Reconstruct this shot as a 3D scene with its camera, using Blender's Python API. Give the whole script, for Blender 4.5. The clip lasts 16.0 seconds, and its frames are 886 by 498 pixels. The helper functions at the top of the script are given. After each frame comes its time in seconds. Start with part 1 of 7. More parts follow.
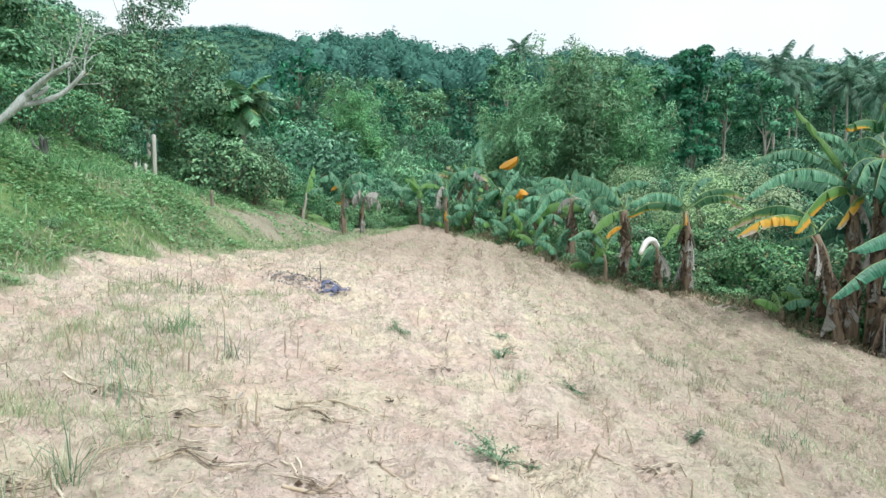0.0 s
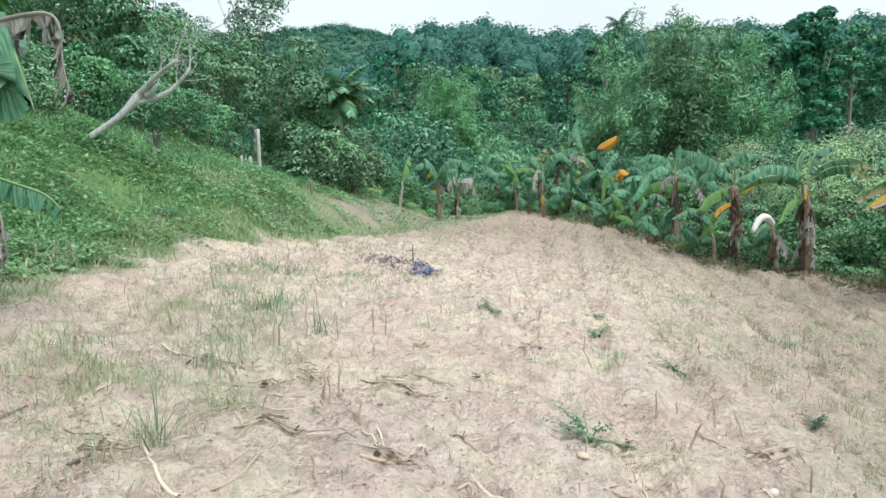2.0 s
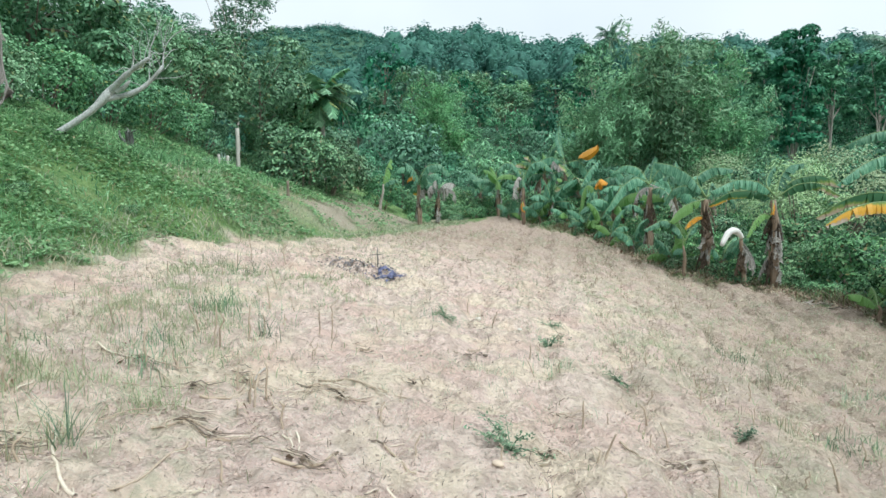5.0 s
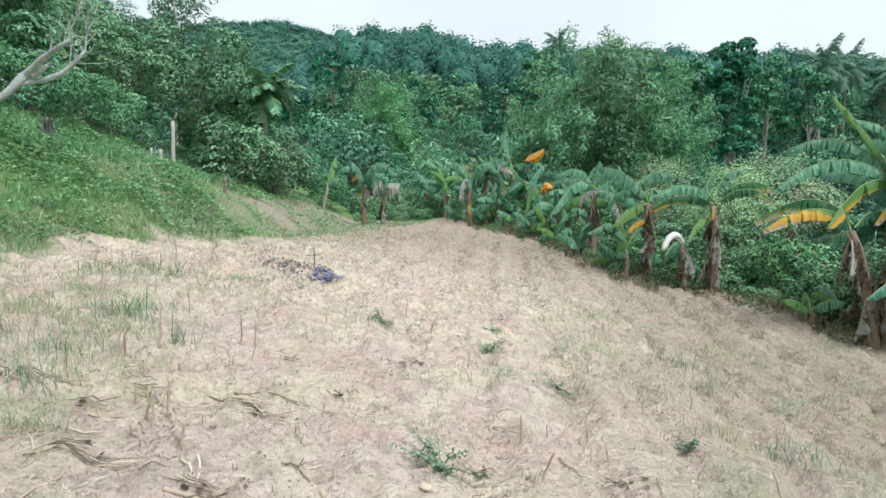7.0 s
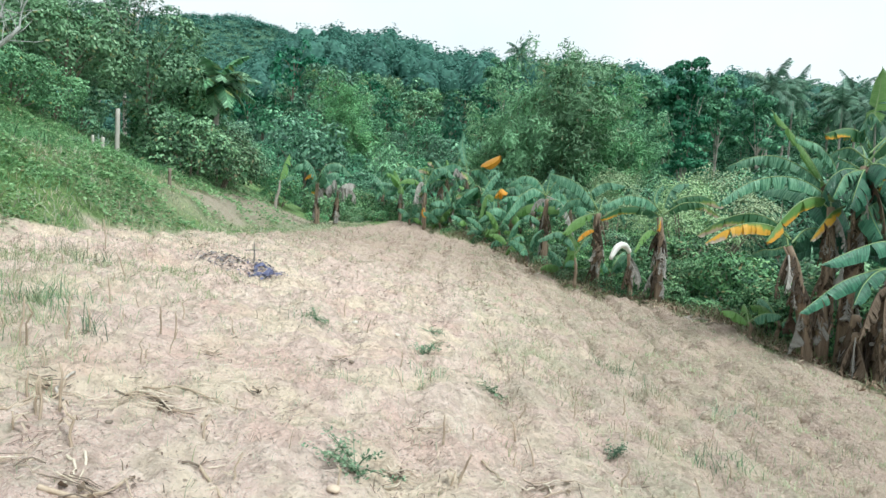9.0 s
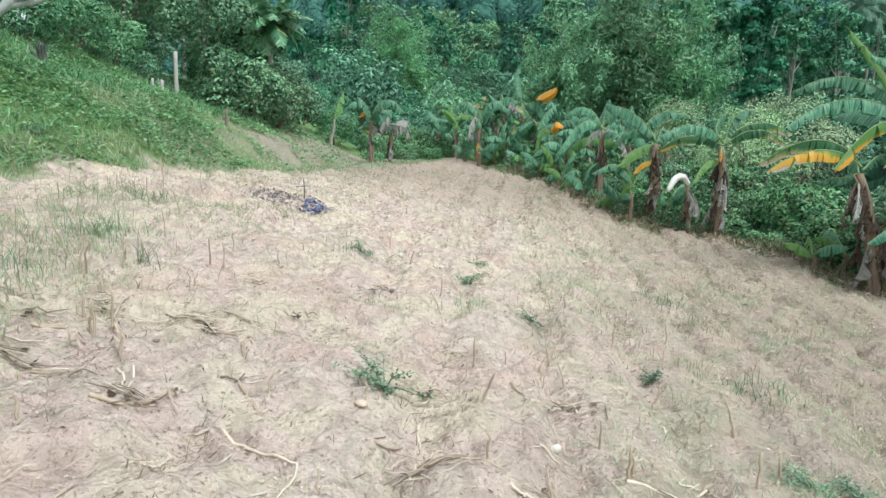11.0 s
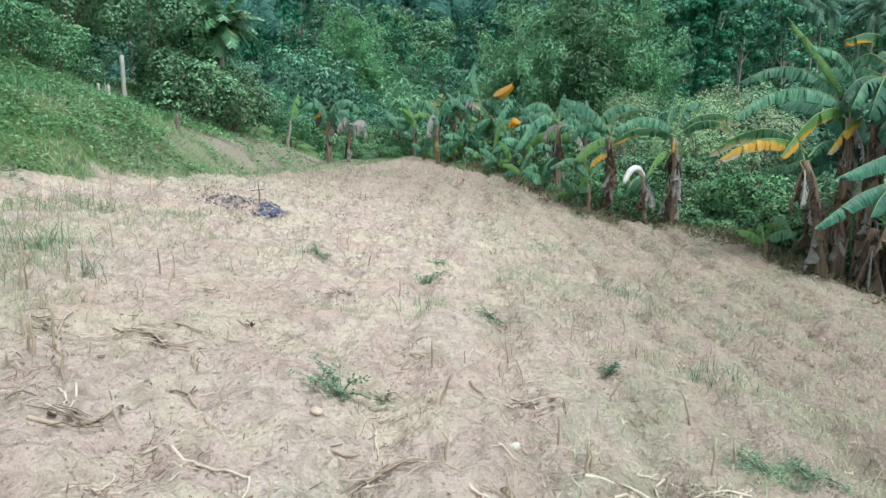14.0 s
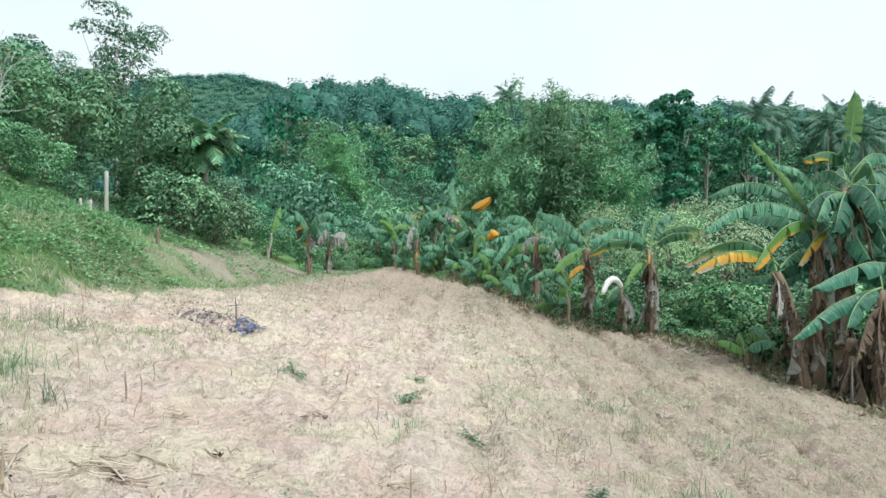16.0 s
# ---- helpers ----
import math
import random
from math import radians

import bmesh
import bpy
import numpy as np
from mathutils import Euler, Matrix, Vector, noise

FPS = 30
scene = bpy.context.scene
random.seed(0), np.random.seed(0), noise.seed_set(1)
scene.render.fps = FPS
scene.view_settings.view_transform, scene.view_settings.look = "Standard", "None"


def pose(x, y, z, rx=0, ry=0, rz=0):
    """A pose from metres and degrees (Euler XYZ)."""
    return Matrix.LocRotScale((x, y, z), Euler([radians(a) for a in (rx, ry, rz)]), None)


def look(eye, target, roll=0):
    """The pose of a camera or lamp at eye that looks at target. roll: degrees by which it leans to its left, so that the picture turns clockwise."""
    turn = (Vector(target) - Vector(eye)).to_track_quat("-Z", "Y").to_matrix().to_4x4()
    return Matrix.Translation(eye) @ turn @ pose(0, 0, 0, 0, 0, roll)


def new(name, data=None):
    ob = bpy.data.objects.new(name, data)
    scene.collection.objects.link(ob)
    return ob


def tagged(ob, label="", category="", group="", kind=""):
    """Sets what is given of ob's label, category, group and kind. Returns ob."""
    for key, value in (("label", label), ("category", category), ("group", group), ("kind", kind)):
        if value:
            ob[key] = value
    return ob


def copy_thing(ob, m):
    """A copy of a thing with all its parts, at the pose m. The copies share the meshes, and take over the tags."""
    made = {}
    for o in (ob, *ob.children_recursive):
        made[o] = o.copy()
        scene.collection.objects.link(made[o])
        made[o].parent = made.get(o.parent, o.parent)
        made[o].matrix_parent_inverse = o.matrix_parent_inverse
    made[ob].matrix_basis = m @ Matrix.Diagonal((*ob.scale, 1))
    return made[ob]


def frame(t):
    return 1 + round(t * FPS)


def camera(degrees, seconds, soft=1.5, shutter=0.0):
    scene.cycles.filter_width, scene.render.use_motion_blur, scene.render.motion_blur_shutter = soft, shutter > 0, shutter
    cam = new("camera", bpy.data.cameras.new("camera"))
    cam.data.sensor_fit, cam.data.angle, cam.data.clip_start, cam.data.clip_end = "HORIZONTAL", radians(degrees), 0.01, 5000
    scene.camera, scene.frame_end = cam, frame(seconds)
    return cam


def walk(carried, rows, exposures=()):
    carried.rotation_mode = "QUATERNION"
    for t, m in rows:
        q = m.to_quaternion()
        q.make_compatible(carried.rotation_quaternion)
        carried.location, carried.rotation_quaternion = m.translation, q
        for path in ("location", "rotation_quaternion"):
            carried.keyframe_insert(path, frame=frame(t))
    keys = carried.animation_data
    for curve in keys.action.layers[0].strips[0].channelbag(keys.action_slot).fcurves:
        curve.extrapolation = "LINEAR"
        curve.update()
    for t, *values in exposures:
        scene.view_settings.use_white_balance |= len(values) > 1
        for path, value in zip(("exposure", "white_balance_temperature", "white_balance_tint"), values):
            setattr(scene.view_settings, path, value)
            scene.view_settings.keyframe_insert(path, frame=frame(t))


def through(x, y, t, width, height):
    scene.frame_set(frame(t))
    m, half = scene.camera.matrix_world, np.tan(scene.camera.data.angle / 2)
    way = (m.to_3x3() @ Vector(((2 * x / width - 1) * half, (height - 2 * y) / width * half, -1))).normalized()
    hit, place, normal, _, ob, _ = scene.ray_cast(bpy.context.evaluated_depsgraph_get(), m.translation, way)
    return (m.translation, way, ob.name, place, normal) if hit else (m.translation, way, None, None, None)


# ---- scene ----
EXPOSURES = [(0.0, 0.44, 5980, 4), (1.5, 0.37, 5930, 4), (4.5, 0.3, 5850, 4), (7.0, 0.29, 5880, 4), (7.5, 0.3, 5890, 4), (9.0, 0.41, 5960, 4), (10.0, 0.39, 5920, 4), (12.5, 0.22, 5720, 2), (13.5, 0.19, 5720, 2), (14.5, 0.26, 5760, 3), (15.5, 0.39, 5870, 3), (16.0, 0.37, 5900, 3)]
FOV = 69.10
cam = camera(FOV, 16.0, soft=1.5, shutter=0.0)
walk(cam, [
    (0, look((0.000, 0.000, 1.600), (-0.000, 9.986, 1.078), -0.44)),
    (0.5, look((0.008, 0.120, 1.576), (-0.097, 10.082, 0.713), -0.11)),
    (1, look((0.029, 0.099, 1.544), (-0.452, 10.024, 0.421), -0.07)),
    (1.5, look((0.039, 0.138, 1.498), (-0.938, 10.051, 0.612), -1.04)),
    (2, look((0.100, 0.187, 1.448), (-1.433, 10.046, 0.786), -2.06)),
    (2.5, look((0.214, 0.180, 1.449), (-1.669, 9.971, 0.683), -2.68)),
    (3, look((0.277, 0.210, 1.464), (-1.817, 9.967, 0.824), -2.24)),
    (3.5, look((0.349, 0.169, 1.464), (-1.886, 9.892, 0.777), -1.82)),
    (4, look((0.413, 0.146, 1.471), (-1.658, 9.903, 0.749), -1.84)),
    (4.5, look((0.445, 0.171, 1.476), (-1.282, 9.994, 0.750), -0.89)),
    (4.7, look((0.469, 0.158, 1.476), (-1.084, 10.017, 0.861), -0.69)),
    (6.8, look((0.517, 0.540, 1.454), (-0.180, 10.498, 0.851), 0.90)),
    (7, look((0.558, 0.547, 1.451), (0.017, 10.515, 0.867), 0.54)),
    (7.5, look((0.604, 0.626, 1.444), (0.714, 10.600, 0.734), 0.29)),
    (8, look((0.644, 0.617, 1.433), (1.254, 10.565, 0.619), 0.39)),
    (8.5, look((0.669, 0.666, 1.404), (0.991, 10.651, 0.960), 0.86)),
    (9, look((0.751, 0.693, 1.376), (0.868, 10.680, 0.892), 2.75)),
    (9.5, look((0.847, 0.684, 1.353), (0.400, 10.659, 0.804), 2.92)),
    (10, look((0.907, 0.664, 1.339), (0.147, 10.600, 0.504), 2.08)),
    (10.2, look((0.922, 0.659, 1.332), (0.113, 10.575, 0.324), 1.85)),
    (12.5, look((0.983, 0.675, 1.295), (0.370, 10.497, -0.478), 1.05)),
    (13, look((0.992, 0.685, 1.290), (0.494, 10.499, -0.565), 1.28)),
    (13.5, look((1.003, 0.692, 1.298), (0.640, 10.517, -0.531), 1.04)),
    (14, look((1.022, 0.699, 1.325), (0.812, 10.585, -0.170), -0.05)),
    (14.5, look((1.024, 0.705, 1.348), (0.884, 10.658, 0.389), -0.30)),
    (15, look((1.038, 0.771, 1.376), (0.954, 10.753, 0.780), -0.72)),
    (15.5, look((1.025, 0.783, 1.403), (1.124, 10.782, 1.291), -0.50)),
    (16, look((1.032, 0.755, 1.402), (1.129, 10.752, 1.585), -0.35)),
], EXPOSURES)

# ---- world, sun ----
world = bpy.data.worlds.new("overcast_sky")
scene.world = world
world.use_nodes = True
wn, wl = world.node_tree.nodes, world.node_tree.links
wn.clear()
sky = wn.new("ShaderNodeTexSky")
sky.sky_type = 'NISHITA'
sky.sun_disc = False
sky.sun_elevation, sky.sun_rotation = radians(58), radians(132)
sky.dust_density, sky.ozone_density = 3.0, 1.0
cloud_coord = wn.new("ShaderNodeTexCoord")
cloud_noise = wn.new("ShaderNodeTexNoise")
cloud_noise.inputs["Scale"].default_value = 2.2
cloud_noise.inputs["Detail"].default_value = 5
cloud_ramp = wn.new("ShaderNodeMapRange")
cloud_ramp.inputs["From Min"].default_value, cloud_ramp.inputs["From Max"].default_value = 0.35, 0.7
cloud_ramp.inputs["To Min"].default_value, cloud_ramp.inputs["To Max"].default_value = 0.82, 0.97
cloud_mix = wn.new("ShaderNodeMix")
cloud_mix.data_type = 'RGBA'
cloud_mix.inputs[7].default_value = (12.0, 12.2, 12.0, 1)
sky_bg = wn.new("ShaderNodeBackground")
sky_bg.inputs["Strength"].default_value = 0.070
sky_out = wn.new("ShaderNodeOutputWorld")
wl.new(cloud_coord.outputs["Generated"], cloud_noise.inputs["Vector"])
wl.new(cloud_noise.outputs["Fac"], cloud_ramp.inputs["Value"])
wl.new(cloud_ramp.outputs["Result"], cloud_mix.inputs[0])
wl.new(sky.outputs["Color"], cloud_mix.inputs[6])
wl.new(cloud_mix.outputs[2], sky_bg.inputs["Color"])
wl.new(sky_bg.outputs[0], sky_out.inputs["Surface"])

sun_data = bpy.data.lights.new("sun", 'SUN')
sun_data.energy, sun_data.angle, sun_data.color = 2.7, radians(20), (1.0, 0.96, 0.9)
sun = new("sun", sun_data)
SUN_AZ, SUN_EL = radians(132), radians(58)
sun.matrix_world = look((math.sin(SUN_AZ) * 60, math.cos(SUN_AZ) * 60, 60 * math.tan(SUN_EL)), (0, 0, 0))

# ---- materials ----
class Nodes:
    """A short way to write node trees."""
    def __init__(self, name):
        self.mat = bpy.data.materials.new(name)
        self.mat.use_nodes = True
        self.t = self.mat.node_tree
        self.t.nodes.clear()
        self.out = self.n("ShaderNodeOutputMaterial")

    def n(self, kind, **props):
        node = self.t.nodes.new(kind)
        for key, value in props.items():
            if key == "op":
                node.operation = value
            elif key == "data":
                node.data_type = value
            elif key == "blend":
                node.blend_type = value
            elif key == "feature":
                node.feature = value
        return node

    def put(self, value, socket):
        if isinstance(value, bpy.types.NodeSocket):
            self.t.links.new(value, socket)
        else:
            socket.default_value = value

    def coord(self):
        return self.n("ShaderNodeTexCoord").outputs["Object"]

    def where(self):
        return self.n("ShaderNodeNewGeometry").outputs["Position"]

    def scaled(self, vec, s):
        m = self.n("ShaderNodeMapping")
        self.put(vec, m.inputs["Vector"])
        m.inputs["Scale"].default_value = s if isinstance(s, tuple) else (s, s, s)
        return m.outputs[0]

    def noise(self, vec, scale, detail=4.0, rough=0.55):
        m = self.n("ShaderNodeTexNoise")
        self.put(vec, m.inputs["Vector"])
        m.inputs["Scale"].default_value = scale
        m.inputs["Detail"].default_value = detail
        m.inputs["Roughness"].default_value = rough
        return m.outputs["Fac"]

    def voronoi(self, vec, scale, feature='F1'):
        m = self.n("ShaderNodeTexVoronoi", feature=feature)
        self.put(vec, m.inputs["Vector"])
        m.inputs["Scale"].default_value = scale
        return m.outputs["Distance"]

    def ramp(self, value, lo, hi, a=0.0, b=1.0):
        m = self.n("ShaderNodeMapRange")
        self.put(value, m.inputs["Value"])
        m.inputs["From Min"].default_value, m.inputs["From Max"].default_value = lo, hi
        m.inputs["To Min"].default_value, m.inputs["To Max"].default_value = a, b
        return m.outputs["Result"]

    def math(self, op, a, b=0.0):
        m = self.n("ShaderNodeMath", op=op)
        self.put(a, m.inputs[0])
        self.put(b, m.inputs[1])
        return m.outputs[0]

    def mix(self, fac, a, b, blend='MIX'):
        m = self.n("ShaderNodeMix", data='RGBA', blend=blend)
        self.put(fac, m.inputs[0])
        self.put((*a, 1) if isinstance(a, tuple) and len(a) == 3 else a, m.inputs[6])
        self.put((*b, 1) if isinstance(b, tuple) and len(b) == 3 else b, m.inputs[7])
        return m.outputs[2]

    def bump(self, height, strength, distance):
        m = self.n("ShaderNodeBump")
        self.put(height, m.inputs["Height"])
        m.inputs["Strength"].default_value, m.inputs["Distance"].default_value = strength, distance
        return m.outputs[0]

    def surface(self, colour, rough=0.8, normal=None, spec=0.3):
        p = self.n("ShaderNodeBsdfPrincipled")
        self.put((*colour, 1) if isinstance(colour, tuple) and len(colour) == 3 else colour, p.inputs["Base Color"])
        self.put(rough, p.inputs["Roughness"])
        p.inputs["Specular IOR Level"].default_value = spec
        if normal is not None:
            self.put(normal, p.inputs["Normal"])
        return p.outputs[0]

    def end(self, shader):
        self.t.links.new(shader, self.out.inputs["Surface"])
        return self.mat


def leaf_material(name, dark, mid, light, through=0.15, rough=0.5, odd=None, odd_share=0.0, vary=1.0):
    """Foliage: each leaf has its own tone, each plant a slight cast, and light shines through."""
    k = Nodes(name)
    island = k.n("ShaderNodeNewGeometry").outputs["Random Per Island"]
    tone = k.math('ADD', k.ramp(island, 0, 1, 0.5 - 0.5 * vary, 0.5 + 0.5 * vary), k.ramp(k.noise(k.where(), 0.9, 2), 0.3, 0.7, -0.22, 0.22))
    plant = k.n("ShaderNodeObjectInfo").outputs["Random"]
    c = k.mix(k.ramp(tone, 0.0, 0.55), dark, mid)
    c = k.mix(k.ramp(tone, 0.55, 1.0), c, light)
    patch = k.noise(k.where(), 0.55, 3)
    c = k.mix(k.ramp(patch, 0.35, 0.7, 0.0, 0.4), c, mid)
    if odd:
        speck = k.math('FRACT', k.math('MULTIPLY', island, 37.17))
        c = k.mix(k.math('LESS_THAN', speck, odd_share), c, odd)
    hsv = k.n("ShaderNodeHueSaturation")
    k.put(k.ramp(plant, 0, 1, 0.485, 0.515), hsv.inputs["Hue"])
    k.put(k.ramp(k.math('FRACT', k.math('MULTIPLY', plant, 7.3)), 0, 1, 0.85, 1.1), hsv.inputs["Saturation"])
    k.put(k.ramp(k.math('FRACT', k.math('MULTIPLY', plant, 13.7)), 0, 1, 0.8, 1.25), hsv.inputs["Value"])
    k.put(c, hsv.inputs["Color"])
    col = hsv.outputs[0]
    top = k.surface(col, rough, None, 0.25)
    tr = k.n("ShaderNodeBsdfTranslucent")
    k.put(col, tr.inputs["Color"])
    m = k.n("ShaderNodeMixShader")
    m.inputs[0].default_value = through
    k.t.links.new(top, m.inputs[1])
    k.t.links.new(tr.outputs[0], m.inputs[2])
    return k.end(m.outputs[0])


def plain_material(name, a, b, scale, rough=0.8, bump=0.4, depth=0.01, stretch=(1, 1, 1), stain=None, spec=0.25):
    """Two tones in a grain, broad stains, and fine relief."""
    k = Nodes(name)
    v = k.scaled(k.coord(), stretch)
    fine = k.noise(v, scale, 6, 0.65)
    broad = k.noise(v, scale * 0.17, 3)
    c = k.mix(k.ramp(fine, 0.3, 0.7), a, b)
    c = k.mix(k.ramp(broad, 0.5, 0.75, 0, 0.6), c, stain or tuple(x * 0.6 for x in a))
    return k.end(k.surface(c, rough, k.bump(fine, bump, depth), spec))


def banana_material(name, a, b, rib, through=0.3, rough=0.42, spread=0.2):
    """A banana blade: fine veins across, pleat highlights put into the colour, a paler tone now and then."""
    k = Nodes(name)
    uv = k.n("ShaderNodeUVMap").outputs[0]
    veins = k.noise(k.scaled(uv, (260.0, 3.0, 1.0)), 1.0, 2)
    blotch = k.noise(k.where(), 4.0, 4)
    pleats = k.noise(k.scaled(uv, (46.0, 0.8, 1.0)), 1.0, 2)
    # Pale bands: the pleats' silvery highlights, mixed into the leaf colour.
    c = k.mix(k.ramp(pleats, 0.38, 0.62, 0.0, 0.85), a, b)
    c = k.mix(k.ramp(veins, 0.35, 0.65, 0.0, 0.35), c, a)
    c = k.mix(k.ramp(blotch, 0.5, 0.75, 0, 0.5), c, b)
    plant = k.n("ShaderNodeObjectInfo").outputs["Random"]
    hsv = k.n("ShaderNodeHueSaturation")
    k.put(k.ramp(plant, 0, 1, 1 - spread, 1 + spread), hsv.inputs["Value"])
    k.put(c, hsv.inputs["Color"])
    col = hsv.outputs[0]
    top = k.surface(col, rough, k.bump(k.math('ADD', k.math('MULTIPLY', pleats, 3.0), veins), 0.7, 0.012), 0.4)
    tr = k.n("ShaderNodeBsdfTranslucent")
    k.put(col, tr.inputs["Color"])
    m = k.n("ShaderNodeMixShader")
    m.inputs[0].default_value = through
    k.t.links.new(top, m.inputs[1])
    k.t.links.new(tr.outputs[0], m.inputs[2])
    return k.end(m.outputs[0])


def turning_material(name, start, dead, along_w=1.0, across_w=0.35, fresh=(0.045, 0.15, 0.062), turned=(0.74, 0.38, 0.045)):
    """A dying banana blade: green by the stalk and rib, then yellow, then withered at the rim and tip."""
    k = Nodes(name)
    uv = k.n("ShaderNodeUVMap").outputs[0]
    sep = k.n("ShaderNodeSeparateXYZ")
    k.put(uv, sep.inputs[0])
    veins = k.noise(k.scaled(uv, (260.0, 3.0, 1.0)), 1.0, 2)
    bands = k.noise(k.scaled(uv, (22.0, 1.2, 1.0)), 1.0, 3)
    age = k.math('ADD', k.math('MULTIPLY', sep.outputs[0], along_w), k.math('MULTIPLY', sep.outputs[1], across_w))
    age = k.math('ADD', age, k.math('MULTIPLY', k.math('SUBTRACT', bands, 0.5), 0.45))
    age = k.math('ADD', age, k.math('MULTIPLY', k.math('SUBTRACT', k.noise(k.where(), 7.0, 4), 0.5), 0.4))
    c = k.mix(k.ramp(age, start - 0.16, start, 0, 0.75), fresh, (0.26, 0.36, 0.07))
    c = k.mix(k.ramp(age, start - 0.02, start + 0.1), c, turned)
    c = k.mix(k.ramp(age, dead - 0.06, dead + 0.08), c, (0.46, 0.37, 0.28))
    c = k.mix(k.ramp(age, dead + 0.08, dead + 0.3), c, (0.66, 0.60, 0.53))
    c = k.mix(k.ramp(veins, 0.35, 0.7, 0.0, 0.25), c, (0.08, 0.11, 0.04))
    top = k.surface(c, 0.5, k.bump(veins, 0.5, 0.006), 0.3)
    tr = k.n("ShaderNodeBsdfTranslucent")
    k.put(c, tr.inputs["Color"])
    m = k.n("ShaderNodeMixShader")
    m.inputs[0].default_value = 0.28
    k.t.links.new(top, m.inputs[1])
    k.t.links.new(tr.outputs[0], m.inputs[2])
    return k.end(m.outputs[0])


def ground_material():
    """Tilled clay soil with straw, short grass and forest floor, told apart by the sheet's zones."""
    k = Nodes("ground_soil")
    p = k.where()
    zone = k.n("ShaderNodeAttribute")
    zone.attribute_name = "zone"
    sep = k.n("ShaderNodeSeparateColor")
    k.put(zone.outputs["Color"], sep.inputs[0])
    grass, path, wood = sep.outputs[0], sep.outputs[1], sep.outputs[2]
    big = k.noise(p, 0.45, 4)
    mid = k.noise(p, 2.6, 5, 0.6)
    fine = k.noise(p, 17.0, 6, 0.7)
    grit = k.noise(p, 75.0, 4, 0.7)
    warp = k.n("ShaderNodeMapping")
    k.put(p, warp.inputs["Vector"])
    warp.inputs["Scale"].default_value = (1.25, 0.55, 1.0)
    rows = k.noise(warp.outputs[0], 2.2, 5, 0.65)
    soil = k.mix(k.ramp(big, 0.40, 0.60), (0.796, 0.612, 0.531), (0.860, 0.693, 0.603))
    soil = k.mix(k.ramp(mid, 0.47, 0.62), soil, (0.860, 0.720, 0.611))
    soil = k.mix(k.ramp(rows, 0.50, 0.60, 0, 0.45), soil, (0.624, 0.462, 0.411))
    soil = k.mix(k.ramp(k.noise(p, 4.6, 4, 0.6), 0.53, 0.62, 0, 0.4), soil, (0.513, 0.378, 0.326))
    soil = k.mix(k.ramp(k.noise(p, 9.5, 4, 0.6), 0.58, 0.66, 0, 0.5), soil, (0.429, 0.315, 0.261))
    soil = k.mix(k.ramp(fine, 0.55, 0.66, 0, 0.4), soil, (0.530, 0.397, 0.332))
    soil = k.mix(k.ramp(grit, 0.52, 0.62, 0, 0.65), soil, (0.860, 0.789, 0.705))
    soil = k.mix(k.ramp(k.noise(p, 52.0, 4, 0.7), 0.55, 0.64, 0, 0.45), soil, (0.470, 0.352, 0.286))
    # straw flecks lying in all directions
    for turn, sc in ((0.4, 9.0), (1.7, 11.0), (2.6, 8.0)):
        m = k.n("ShaderNodeMapping")
        k.put(p, m.inputs["Vector"])
        m.inputs["Rotation"].default_value = (0, 0, turn)
        m.inputs["Scale"].default_value = (sc * 5, sc * 0.7, sc * 0.7)
        fleck = k.voronoi(m.outputs[0], 1.0)
        soil = k.mix(k.ramp(fleck, 0.10, 0.16, 0.5, 0.0), soil, (0.832, 0.704, 0.569))
    soil = k.mix(k.ramp(k.noise(p, 1.3, 4, 0.6), 0.48, 0.60, 0, 0.6), soil, (0.860, 0.744, 0.557))
    soil = k.mix(k.ramp(k.noise(k.scaled(p, (1.0, 1.0, 3.0)), 1.1, 3), 0.55, 0.66, 0, 0.4), soil, (0.764, 0.532, 0.451))
    soil = k.mix(k.ramp(k.noise(p, 38.0, 3, 0.6), 0.60, 0.68, 0, 0.75), soil, (0.292, 0.213, 0.166))
    # thin patches of wilted grass and moss
    wilt = k.noise(p, 0.8, 4, 0.6)
    soil = k.mix(k.math('MULTIPLY', k.ramp(wilt, 0.49, 0.62, 0, 0.5), k.ramp(k.noise(p, 11.0, 4, 0.6), 0.46, 0.60)), soil, (0.43, 0.43, 0.30))
    away = k.n("ShaderNodeSeparateXYZ")
    k.put(p, away.inputs[0])
    moss = k.math('MULTIPLY', k.ramp(away.outputs[0], 0.4, 2.2, 0, 0.6), k.ramp(k.noise(p, 1.7, 5, 0.65), 0.44, 0.60))
    soil = k.mix(moss, soil, (0.52, 0.52, 0.37))
    turf = k.mix(k.ramp(mid, 0.40, 0.60), (0.10, 0.21, 0.07), (0.19, 0.31, 0.11))
    turf = k.mix(k.ramp(fine, 0.48, 0.66), turf, (0.28, 0.36, 0.16))
    turf = k.mix(k.ramp(big, 0.54, 0.68, 0, 0.4), turf, (0.36, 0.36, 0.21))
    dirt = k.mix(k.ramp(fine, 0.35, 0.7), (0.41, 0.32, 0.255), (0.30, 0.24, 0.185))
    litter = k.mix(k.ramp(mid, 0.4, 0.65), (0.045, 0.11, 0.065), (0.075, 0.135, 0.08))
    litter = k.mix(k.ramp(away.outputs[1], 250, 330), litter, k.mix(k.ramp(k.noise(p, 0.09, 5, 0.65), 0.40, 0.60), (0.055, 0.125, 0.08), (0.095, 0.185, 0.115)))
    c = k.mix(path, soil, dirt)
    c = k.mix(grass, c, turf)
    worn = k.mix(k.ramp(fine, 0.35, 0.65), (0.50, 0.42, 0.355), (0.38, 0.37, 0.27))
    c = k.mix(k.math('MULTIPLY', zone.outputs["Alpha"], k.ramp(mid, 0.3, 0.6, 0.95, 0.6)), c, worn)
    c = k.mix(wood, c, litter)
